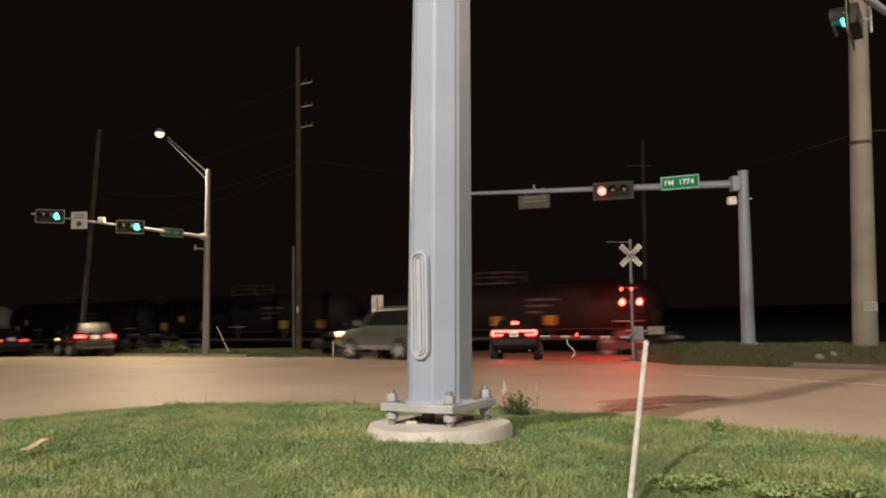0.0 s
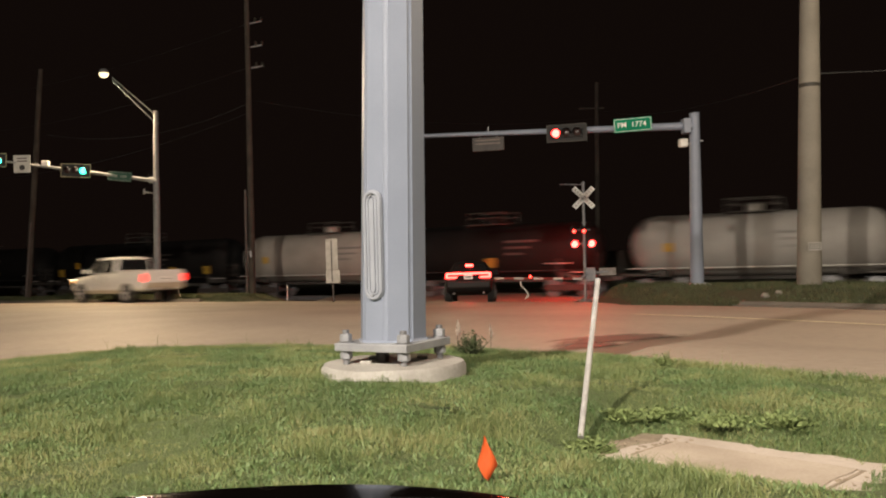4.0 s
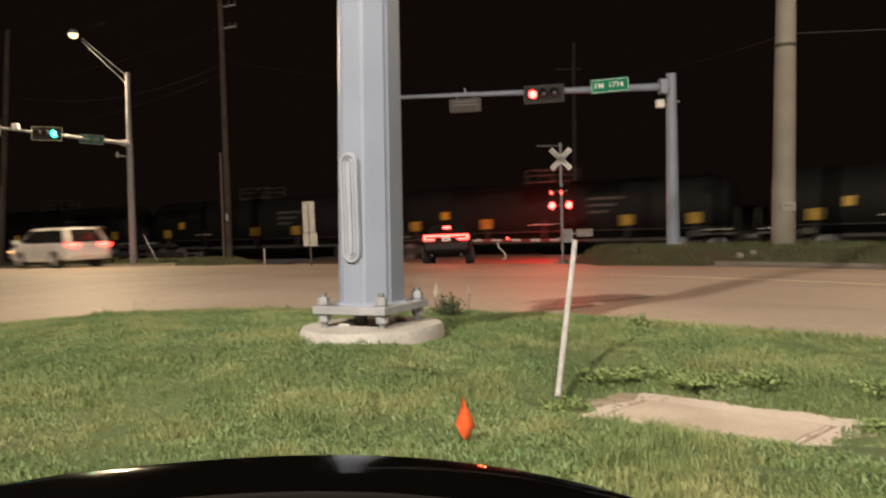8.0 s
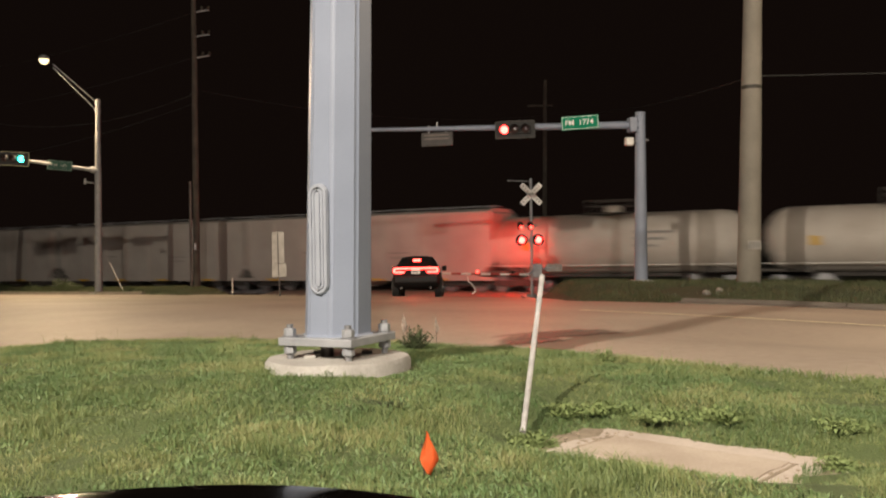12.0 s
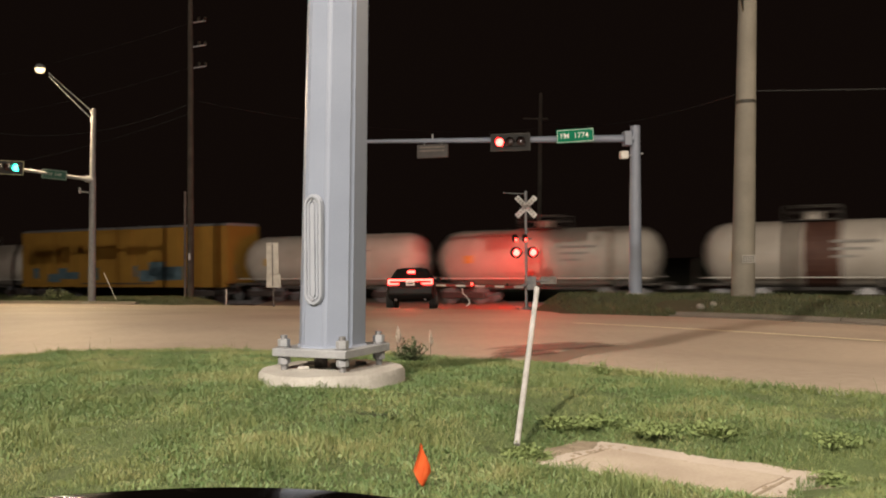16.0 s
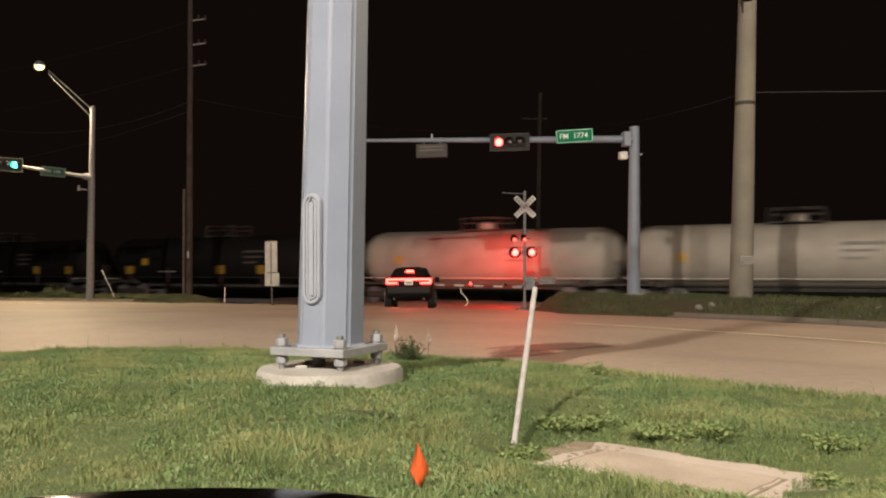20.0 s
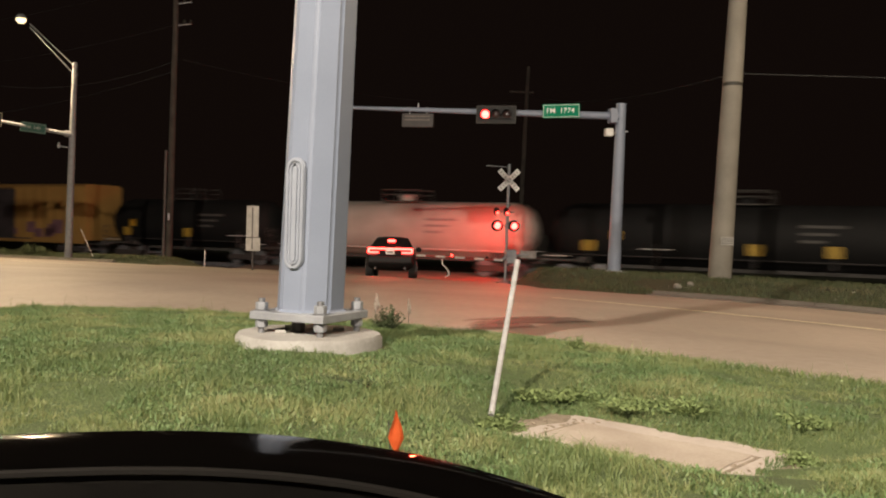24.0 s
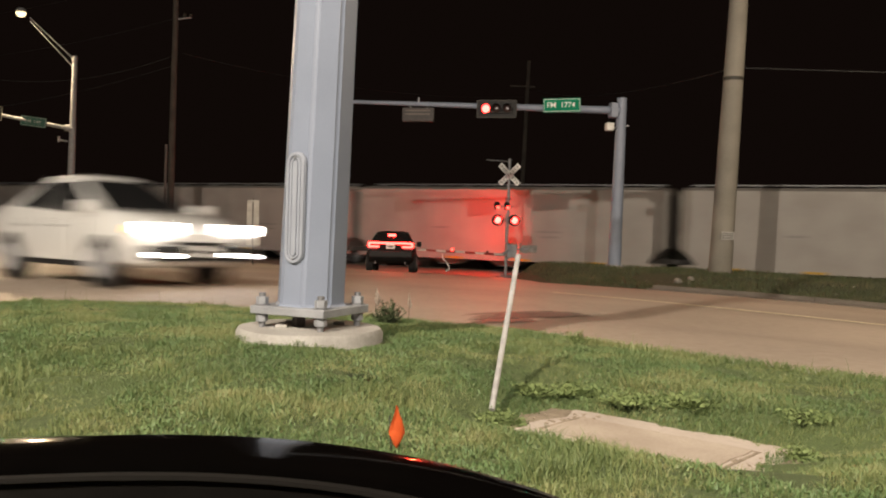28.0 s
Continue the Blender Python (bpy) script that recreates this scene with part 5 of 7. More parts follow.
# Added lamp post out of view, a body for the right-hand fill light.
def fill_lamp_mast():
    x, y = SIDE_FILL[0] + 1.5, SIDE_FILL[1] + 1.5
    z0 = ground_z(x, y) - 0.2
    ob = thing("street_lamp", "added grey steel lamp post out of view, for fill light from the right", "street lamp", pose(x, y, 0))
    part("shaft", rods(((0, 0, z0), (0, 0, SIDE_FILL[2] + 0.1), 0.13, 0.08)), GALV, ob, smooth=True)
    e = Vector((-1.5, -1.5, SIDE_FILL[2]))
    part("bracket", rods(((0, 0, SIDE_FILL[2]), e, 0.035)), GALV, ob)
    lum = part("luminaire", lathe([(0.0, 0.16), (0.12, 0.14), (0.24, 0.06), (0.26, 0.0)], 20, Matrix.Translation(e)), GALV, ob, smooth=True)
    part("lens", lathe([(0.2, 0.0), (0.2, -0.01)], 16, Matrix.Translation(e)), LUMINAIRE, lum)


fill_lamp_mast()


def lot_lamp(place, turn):
    x, y = place[0] - 0.6, place[1] - 0.7
    ob = thing("flood_lamp", "tall grey pole with a bright flood lamp on the lot", "flood lamp", pose(x, y, 0), "flood lamps on the lot")
    part("shaft", rods(((0, 0, -0.4), (0, 0, place[2] + 0.2), 0.12, 0.07)), GALV, ob, smooth=True)
    e = Vector((0.6, 0.7, place[2]))
    part("bracket", rods(((0, 0, place[2]), e - Vector((0.1, 0.1, 0)), 0.03)), GALV, ob)
    hd = part("head", slab(-0.2, 0.2, -0.16, 0.16, -0.02, 0.10, 0.02), GALV, ob)
    hd.matrix_basis = Matrix.Translation(e) @ Matrix.Rotation(radians(turn), 4, "Z") @ Matrix.Rotation(radians(25), 4, "X")
    part("lens", slab(-0.17, 0.17, -0.13, 0.13, -0.03, -0.02), LOT_LENS, hd)


lot_lamp(LOT_LIGHTS[0], -40)
lot_lamp(LOT_LIGHTS[1], 0)

# ================= vehicles =================
def wheel(parent, x, y, r, wide, rim, spokes=6, side=1):
    ty = part("wheel", lathe([(r * 0.62, -wide / 2), (r * 0.93, -wide / 2), (r, -wide * 0.36), (r, wide * 0.36), (r * 0.93, wide / 2), (r * 0.62, wide / 2), (r * 0.62, -wide / 2)], 26, Matrix.Rotation(radians(90), 4, "X")), RUBBER, parent, "black tyre", True)
    ty.matrix_basis = pose(x, y, r)
    bm = lathe([(0.0, -0.02), (r * 0.6, -0.06), (r * 0.66, 0.04), (r * 0.63, 0.05), (r * 0.58, -0.01), (0, -0.01)], 24, Matrix.Rotation(radians(-90 * side), 4, "X") @ Matrix.Translation((0, 0, wide * 0.36)))
    for k in range(spokes):
        a = 2 * math.pi * k / spokes
        m = Matrix.Rotation(radians(-90 * side), 4, "X") @ Matrix.Translation((0, 0, wide * 0.36)) @ Matrix.Rotation(a, 4, "Z")
        b2 = bmesh.new()
        box(b2, 0.05 * r, 0.62 * r, -0.10 * r, 0.10 * r, 0.0, 0.045)
        b2.transform(m)
        me = bpy.data.meshes.new("tmp")
        b2.to_mesh(me), b2.free()
        bm.from_mesh(me)
        bpy.data.meshes.remove(me)
    part("rim", bm, rim, ty, "bright spoked rim")
    return ty


def body_sections(stations):
    """Stations: x, half width, bottom, shoulder, top, half width of the top."""
    out = []
    for x, w, z0, zs, z1, wt in stations:
        half = [(w * 0.86, z0), (w * 0.97, z0 + 0.07), (w, z0 + (zs - z0) * 0.45), (w * 0.985, zs), (wt, z1 - 0.02), (wt * 0.6, z1 + 0.008)]
        out.append([(x, y, z) for y, z in half] + [(x, -y, z) for y, z in reversed(half)])
    return out


def vehicle(name, label, category, stations, cabin, colour, wheels, head, tail, lower=None, spokes=6, rim=None, bed=None, rack=False, extra=None, track=None):
    """A road vehicle in its own space: x ahead, y to its left, on the ground at z = 0."""
    ob = thing(name, label, category)
    part("body", loft(body_sections(stations)), colour, ob, smooth=True)
    length0, length1 = stations[0][0], stations[-1][0]
    wmax = max(s[1] for s in stations)
    xb, xf, xr, xe, zb, zt, wb, wt = cabin          # screen base, roof front, roof rear, rear base, belt, roof, half widths
    core = loft([[(xe, y, zb) for y in (-wb, wb)] + [(xr, y, zt) for y in (wt, -wt)],
                 [(xb, y, zb) for y in (-wb, wb)] + [(xf, y, zt) for y in (wt, -wt)]])
    bmesh.ops.bevel(core, geom=core.edges[:], offset=0.06, segments=3, affect="EDGES", profile=0.5)
    part("cabin", core, colour, ob, smooth=True)
    secs = []
    arch = 0.07 if category == "car" else 0.035
    for f in (0.0, 0.06, 0.2, 0.35, 0.5, 0.65, 0.8, 0.94, 1.0):
        x = xr + (xf - xr) * f
        dz = -0.03 if f in (0.0, 1.0) else arch * (1 - (2 * f - 1) ** 2)
        w = wt * (0.97 if f in (0, 1) else 1.0)
        secs.append([(x, -w, zt - 0.05), (x, w, zt - 0.05), (x, w * 0.97, zt + dz * 0.5), (x, w * 0.5, zt + dz + 0.015), (x, -w * 0.5, zt + dz + 0.015), (x, -w * 0.97, zt + dz * 0.5)])
    part("roof", loft(secs), colour, ob, smooth=True)

    def on_side(f, g, s):
        """A point of the cabin's side: f from rear to front, g from belt to roof."""
        lo, hi = Vector((xe + (xb - xe) * f, s * wb, zb)), Vector((xr + (xf - xr) * f, s * wt, zt))
        return lo + (hi - lo) * g

    cuts = cabin_cuts(category)
    for s in (1, -1):
        for a, b in cuts:
            q = [on_side(a, 0.06, s), on_side(b, 0.06, s), on_side(b, 0.86, s), on_side(a, 0.86, s)]
            if s > 0:
                q = q[::-1]
            part("side_window", pane(q, 0.008), GLASS, ob)
    q = [(xb + (xf - xb) * g, y * (wb + (wt - wb) * g) * 0.9, zb + (zt - zb) * g) for g, y in ((0.04, -1), (0.04, 1), (0.92, 1), (0.92, -1))]
    part("windscreen", pane(q, 0.01), GLASS, ob)
    q = [(xe + (xr - xe) * g, y * (wb + (wt - wb) * g) * 0.85, zb + (zt - zb) * g) for g, y in ((0.08, 1), (0.08, -1), (0.86, -1), (0.86, 1))]
    part("rear_window", pane(q, 0.01), GLASS, ob)
    xw0, xw1, r, tw = wheels
    for x in (xw0, xw1):
        for s in (1, -1):
            arch = part("wheel_arch", lathe([(r * 1.17, -0.11), (r * 1.17, 0.107), (0, 0.107)], 26, Matrix.Translation((x, s * (wmax - 0.105), r * 1.02)) @ Matrix.Rotation(radians(90), 4, "X")), BLACK, ob, "dark wheel arch")
            wheel(ob, x, s * (wmax - 0.065), r, tw, rim or RIM, spokes, s)
    # lower trim, bumpers, plate, handles, mirrors, seams
    zl = stations[len(stations) // 2][2]
    back = 0.35 * max(xb - xf - 0.7, 0.0)
    for s in (1, -1):
        part("sill", slab(xw0 + r * 1.2, xw1 - r * 1.2, s * (wmax - 0.06) - 0.03, s * (wmax - 0.06) + 0.06 * (s > 0) + 0.03 * (s < 0), zl - 0.02, zl + 0.13, 0.02), lower or colour, ob)
        mir = part("door_mirror", slab(xb - 0.22 - back, xb - back, s * (wb + 0.04) - (0.2 if s < 0 else 0.0), s * (wb + 0.04) + (0.2 if s > 0 else 0.0), zb + 0.02, zb + 0.22, 0.05), colour, ob)
        for f in (0.36, 0.66):
            x = xe + (xb - xe) * f
            part("door_handle", slab(x - 0.11, x + 0.11, s * wmax * 0.985 - 0.012, s * wmax * 0.985 + 0.02, zb - 0.2, zb - 0.16, 0.006), CHROME if lower else colour, ob)
        for f in (0.30, 0.58, 0.88):
            x = xe + (xb - xe) * f
            part("door_seam", slab(x - 0.006, x + 0.006, s * wmax - 0.012, s * wmax + 0.003, zl + 0.16, zb - 0.06), BLACK, ob)
    fz = stations[-1]
    rz = stations[0]
    part("front_bumper", slab(length1 - 0.12, length1 + 0.06, -wmax * 0.9, wmax * 0.9, fz[2] + 0.02, fz[2] + 0.24, 0.04), lower or colour, ob)
    part("rear_bumper", slab(length0 - 0.06, length0 + 0.12, -wmax * 0.9, wmax * 0.9, rz[2] + 0.02, rz[2] + 0.26, 0.04), lower or colour, ob)
    part("grille", slab(length1 - 0.02, length1 + 0.03, -wmax * 0.5, wmax * 0.5, fz[2] + 0.3, fz[4] - 0.14, 0.02), BLACK, ob)
    bar = part("grille_bar", slab(length1 + 0.02, length1 + 0.045, -wmax * 0.52, wmax * 0.52, (fz[2] + fz[4]) / 2 + 0.05, (fz[2] + fz[4]) / 2 + 0.09), CHROME, ob)
    for x, nm in ((length0 - 0.075, "number_plate"), (length1 + 0.075, "number_plate")):
        z = (rz[2] + 0.42) if x < 0 else fz[2] + 0.16
        pl = part(nm, slab(x - 0.01, x + 0.01, -0.16, 0.16, z - 0.08, z + 0.08), SIGN_WHITE, ob)
        part("text_bar", slab(x - 0.014, x + 0.014, -0.11, 0.11, z - 0.03, z + 0.02), SIGN_GREY, pl)
    hz, hy, hw, hh, hm, fog = head
    for s in (1, -1):
        y0, y1 = s * (hy - hw / 2), s * (hy + hw / 2)
        part("headlight", slab(length1 - 0.22, length1 + 0.035, min(y0, y1), max(y0, y1), hz - hh / 2, hz + hh / 2, 0.02), hm, ob, "glowing headlight")
        if fog:
            part("fog_light", slab(length1 - 0.03, length1 + 0.07, s * (hy - 0.0) - 0.16, s * (hy - 0.0) + 0.16, hz - 0.41, hz - 0.36, 0.01), hm, ob, "lit lower lamp bar")
        part("side_marker", slab(length1 - 0.30, length1 - 0.12, s * wmax * 0.955 - 0.02, s * wmax * 0.955 + 0.02, hz - 0.07, hz + 0.03), AMBER_ON, ob)
    tz, ty_, tw_, th, tm, wrap = tail
    for s in (1, -1):
        y0, y1 = s * (ty_ - tw_ / 2), s * (ty_ + tw_ / 2)
        part("taillight", slab(length0 - 0.03, length0 + wrap, min(y0, y1), max(y0, y1), tz - th / 2, tz + th / 2, 0.015), tm, ob, "glowing red taillight")
    if rack:
        for s in (1, -1):
            part("roof_rail", rods(((xr + 0.15, s * wt * 0.86, zt + 0.07), (xf - 0.25, s * wt * 0.86, zt + 0.07), 0.02)), CHROME, ob)
    if bed:
        x0, x1, z = bed
        part("bed_floor", slab(x0, x1, -wmax * 0.8, wmax * 0.8, z - 0.03, z + 0.022), BLACK, ob, "dark open load bed")
        for s in (1, -1):
            part("bed_rail", slab(x0 - 0.02, x1 + 0.02, s * wmax * 0.88 - 0.06, s * wmax * 0.88 + 0.06, z - 0.02, z + 0.05, 0.015), colour, ob)
        part("tailgate", slab(length0 - 0.025, length0 + 0.05, -wmax * 0.8, wmax * 0.8, z - 0.52, z + 0.04, 0.02), colour, ob)
    if extra:
        extra(ob, length0, length1, wmax)
    return ob


def cabin_cuts(category):
    return {"pickup": ((0.06, 0.47), (0.53, 0.93)), "car": ((0.16, 0.52), (0.54, 0.93)), "minivan": ((0.06, 0.345), (0.35, 0.62), (0.625, 0.95))}.get(category, ((0.04, 0.318), (0.326, 0.618), (0.626, 0.95)))


WHITE_CAR = paint("white_car_paint", (0.74, 0.74, 0.72))
TAN_TRIM = surface("tan_trim", (0.42, 0.37, 0.28), (0.34, 0.30, 0.23), 4, 0.5)
GREY_CAR = paint("grey_car_paint", (0.10, 0.105, 0.10))
CHAR_CAR = paint("charcoal_car_paint", (0.15, 0.155, 0.165), 0.25, 0.4)
BLACK_CAR = paint("black_car_paint", (0.012, 0.012, 0.014), 0.15)
DUSTY_CAR = surface("dusty_dark_paint", (0.014, 0.013, 0.013), (0.009, 0.009, 0.009), 4, 0.7)
DUSTY_CAR.node_tree.nodes["Principled BSDF"].inputs["Specular IOR Level"].default_value = 0.12
RED_CAR = paint("red_car_paint", (0.44, 0.04, 0.028), 0.22)
SILVER_TRIM = surface("silver_trim", (0.4, 0.4, 0.41), (0.3, 0.3, 0.31), 4, 0.35, 0.5)


def suv_stations(l0, l1, w, z0, belt, hood, xb):
    return [(l0, w * 0.94, z0 + 0.18, belt - 0.25, belt - 0.02, w * 0.86), (l0 + 0.12, w * 0.99, z0 + 0.05, belt - 0.16, belt + 0.02, w * 0.92), (l0 + 0.9, w, z0, belt - 0.14, belt + 0.02, w * 0.93),
            (xb - 0.2, w, z0, belt - 0.14, belt + 0.02, w * 0.93), (xb + 0.15, w, z0, belt - 0.16, hood + 0.07, w * 0.90), (l1 - 0.5, w * 0.99, z0, hood - 0.18, hood, w * 0.86), (l1 - 0.12, w * 0.96, z0 + 0.06, hood - 0.26, hood - 0.08, w * 0.82), (l1, w * 0.88, z0 + 0.14, hood - 0.36, hood - 0.2, w * 0.78)]


def sedan_stations(l0, l1, w, z0, belt, hood, xb, deck):
    return [(l0, w * 0.9, z0 + 0.2, deck - 0.3, deck - 0.1, w * 0.78), (l0 + 0.15, w * 0.97, z0 + 0.06, deck - 0.2, deck, w * 0.82), (l0 + 0.8, w, z0, belt - 0.15, deck + 0.02, w * 0.88),
            (xb - 0.3, w, z0, belt - 0.14, belt + 0.01, w * 0.92), (xb + 0.1, w, z0, belt - 0.17, hood + 0.05, w * 0.88), (l1 - 0.6, w * 0.98, z0, hood - 0.2, hood - 0.05, w * 0.82), (l1 - 0.15, w * 0.92, z0 + 0.04, hood - 0.32, hood - 0.2, w * 0.76), (l1, w * 0.8, z0 + 0.1, hood - 0.42, hood - 0.33, w * 0.7)]


def spoiler(ob, l0, l1, w):
    part("spoiler", slab(l0 + 0.02, l0 + 0.42, -0.62, 0.62, 1.745, 1.78, 0.012), WHITE_CAR, ob)


def brake_racetrack(ob, l0, l1, w):
    """One continuous light band across the tail, and the high brake lamp."""
    part("light_band", slab(l0 - 0.04, l0 + 0.04, -0.80, 0.80, 0.99, 1.06, 0.012), BRAKE_ON, ob, "full-width lit brake light band")
    for s in (1, -1):
        part("light_band", slab(l0 - 0.045, l0 + 0.04, s * 0.62 - 0.2, s * 0.62 + 0.2, 0.86, 0.92, 0.012), BRAKE_ON, ob, "lit brake light loop")
        part("light_band", slab(l0 - 0.045, l0 + 0.04, s * 0.80 - 0.04, s * 0.80 + 0.04, 0.87, 1.045, 0.012), BRAKE_ON, ob, "lit brake light loop")
    part("high_brake_light", slab(l0 + 0.95, l0 + 1.0, -0.15, 0.15, 1.32, 1.42, 0.02), BRAKE_ON, ob, "lit high brake light")
    for y in (0.55, -0.55):
        part("exhaust", rods(((l0 - 0.05, y, 0.3), (l0 + 0.2, y, 0.3), 0.045)), SIGN_GREY, ob)


white_suv = vehicle("suv", "white older full-size suv with tan lower trim", "suv", suv_stations(-2.55, 2.4, 0.94, 0.40, 1.20, 1.11, 0.93), (1.05, 0.4, -2.2, -2.49, 1.20, 1.77, 0.88, 0.71), WHITE_CAR, (-1.44, 1.41, 0.37, 0.25), (0.92, 0.69, 0.33, 0.19, HEAD_WARM, False), (1.0, 0.80, 0.18, 0.2, TAIL_ON, 0.10), TAN_TRIM, 5, None, None, False)
grey_suv = vehicle("suv", "dark grey boxy suv with lit taillights", "suv", suv_stations(-2.35, 2.3, 0.93, 0.4, 1.18, 1.08, 0.85), (0.95, 0.3, -2.0, -2.28, 1.18, 1.80, 0.86, 0.69), GREY_CAR, (-1.35, 1.35, 0.36, 0.24), (0.92, 0.66, 0.3, 0.18, HEAD_WARM, False), (1.2, 0.80, 0.14, 0.36, TAIL_ON, 0.05), SILVER_TRIM, 5, None, None, True)
dark_suv = vehicle("suv", "dark suv driving away with bright taillights", "suv", suv_stations(-2.3, 2.3, 0.93, 0.36, 1.1, 1.02, 0.9), (1.0, 0.25, -1.9, -2.24, 1.1, 1.68, 0.86, 0.66), BLACK_CAR, (-1.35, 1.38, 0.355, 0.24), (0.85, 0.66, 0.34, 0.14, HEAD_WARM, False), (1.0, 0.68, 0.42, 0.12, BRAKE_ON, 0.06), BLACK)
dark_car = vehicle("car", "dark low car driving away at the far junction", "car", sedan_stations(-2.35, 2.35, 0.91, 0.3, 0.95, 0.95, 0.9, 1.0), (1.0, 0.2, -1.0, -1.75, 0.95, 1.42, 0.84, 0.6), BLACK_CAR, (-1.38, 1.4, 0.33, 0.22), (0.68, 0.62, 0.34, 0.12, HEAD_WARM, False), (0.85, 0.62, 0.36, 0.1, TAIL_ON, 0.06), BLACK)
dark_pickup = vehicle("pickup", "tall charcoal crew-cab pickup with bright headlights", "pickup", [(-3.25, 1.0, 0.68, 1.2, 1.48, 0.96), (-3.1, 1.04, 0.62, 1.25, 1.5, 0.98), (-1.3, 1.05, 0.55, 1.25, 1.5, 0.98), (-1.05, 1.05, 0.52, 1.26, 1.44, 0.98), (1.1, 1.05, 0.52, 1.26, 1.42, 0.97), (1.45, 1.05, 0.52, 1.2, 1.36, 0.95), (2.85, 1.04, 0.55, 1.12, 1.28, 0.9), (3.05, 1.0, 0.6, 1.05, 1.18, 0.86), (3.15, 0.95, 0.64, 0.98, 1.1, 0.84)], (1.45, 0.68, -0.86, -1.12, 1.4, 2.03, 0.98, 0.8), CHAR_CAR, (-2.0, 2.0, 0.43, 0.3), (1.08, 0.76, 0.42, 0.2, HEAD_ON, False), (1.2, 0.97, 0.12, 0.09, TAIL_ON, 0.05), CHROME, 6, RIM, (-3.1, -1.2, 1.49))
white_pickup = vehicle("pickup", "white crew-cab pickup with chrome wheels and tan lower trim", "pickup", [(-3.45, 0.94, 0.62, 1.1, 1.36, 0.90), (-3.3, 0.99, 0.56, 1.15, 1.38, 0.93), (-1.2, 1.0, 0.5, 1.15, 1.38, 0.93), (-0.95, 1.0, 0.46, 1.16, 1.32, 0.93), (1.0, 1.0, 0.46, 1.16, 1.3, 0.92), (1.35, 1.0, 0.46, 1.1, 1.25, 0.9), (2.6, 0.99, 0.5, 1.02, 1.17, 0.86), (2.8, 0.95, 0.54, 0.96, 1.08, 0.82), (2.9, 0.9, 0.58, 0.9, 1.0, 0.8)], (1.36, 0.6, -0.95, -1.05, 1.3, 2.0, 0.93, 0.76), WHITE_CAR, (-2.1, 1.88, 0.405, 0.28), (1.0, 0.76, 0.30, 0.2, HEAD_WARM, False), (1.08, 0.92, 0.14, 0.30, TAIL_ON, 0.08), TAN_TRIM, 5, RIM, (-3.3, -1.15, 1.37))
black_suv = vehicle("suv", "large glossy black suv with bright white headlights", "suv", suv_stations(-3.25, 2.6, 1.02, 0.42, 1.28, 1.22, 1.1), (1.2, 0.5, -2.85, -3.17, 1.28, 1.95, 0.96, 0.78), BLACK_CAR, (-1.75, 1.55, 0.41, 0.28), (0.98, 0.72, 0.44, 0.12, HEAD_ON, True), (1.15, 0.9, 0.14, 0.34, TAIL_ON, 0.08), SILVER_TRIM, 6, None, None, True)
minivan = vehicle("minivan", "white minivan with lit taillights driving away", "minivan", suv_stations(-2.72, 2.72, 1.0, 0.33, 1.1, 1.06, 1.6), (2.05, 0.8, -2.1, -2.66, 1.08, 1.77, 0.94, 0.74), WHITE_CAR, (-1.56, 1.6, 0.36, 0.24), (0.78, 0.74, 0.36, 0.14, HEAD_WARM, False), (1.02, 0.72, 0.44, 0.14, BRAKE_ON, 0.22), None, 7, None, None, False, spoiler)
red_suv = vehicle("suv", "large bright red suv with white headlights and pale wheels", "suv", suv_stations(-2.7, 2.65, 1.0, 0.38, 1.18, 1.12, 1.1), (1.35, 0.35, -1.9, -2.6, 1.18, 1.83, 0.93, 0.73), RED_CAR, (-1.6, 1.62, 0.42, 0.27), (0.96, 0.74, 0.48, 0.13, HEAD_ON, False), (1.12, 0.78, 0.40, 0.09, TAIL_ON, 0.2), BLACK, 5, WHITE, None, True)
white_sedan = vehicle("car", "smooth white electric hatchback with bright headlights", "car", sedan_stations(-2.5, 2.5, 0.98, 0.28, 1.08, 1.12, 0.95, 1.2), (1.3, 0.05, -1.0, -2.3, 1.05, 1.66, 0.86, 0.58), WHITE_CAR, (-1.44, 1.44, 0.345, 0.24), (0.87, 0.66, 0.42, 0.14, HEAD_ON, True), (0.85, 0.62, 0.36, 0.1, TAIL_ON, 0.06), BLACK, 7)
charger = vehicle("car", "dark sedan waiting at the crossing with bright red brake lights", "car", sedan_stations(-2.5, 2.5, 0.89, 0.28, 1.02, 0.98, 0.9, 1.12), (1.05, 0.2, -0.95, -1.75, 1.02, 1.50, 0.86, 0.62), DUSTY_CAR, (-1.55, 1.5, 0.36, 0.26), (0.72, 0.66, 0.34, 0.12, HEAD_WARM, False), (0.82, 0.66, 0.38, 0.10, RED_PLASTIC, 0.06), BLACK, 5, STEEL, None, False, brake_racetrack)


def ground_turn():
    """The turn that lays a level thing on the sloping plane."""
    up = Vector((-GX, -GY, 1)).normalized()
    return Vector((0, 0, 1)).rotation_difference(up).to_matrix().to_4x4()


LAY = ground_turn()


def drive_pose(s, n, away, dz=0.0):
    """On the road at s along it and n across it; away: heading to the far left."""
    x, y, z = road_point(s, n, dz)
    turn = 0.3 * math.atan2(bend(s + 0.5) - bend(s - 0.5), 1.0)
    return Matrix.Translation((x, y, z)) @ LAY @ Matrix.Rotation(RA + turn + (math.pi if away else 0), 4, "Z")


charger.matrix_world = Matrix.Translation((2.7, 34.75, road_z(2.7, 34.75) + 0.006)) @ Matrix.Rotation(math.atan2(STEM_DIR.y, STEM_DIR.x), 4, "Z") @ Matrix.Rotation(radians(3.6), 4, "Y")

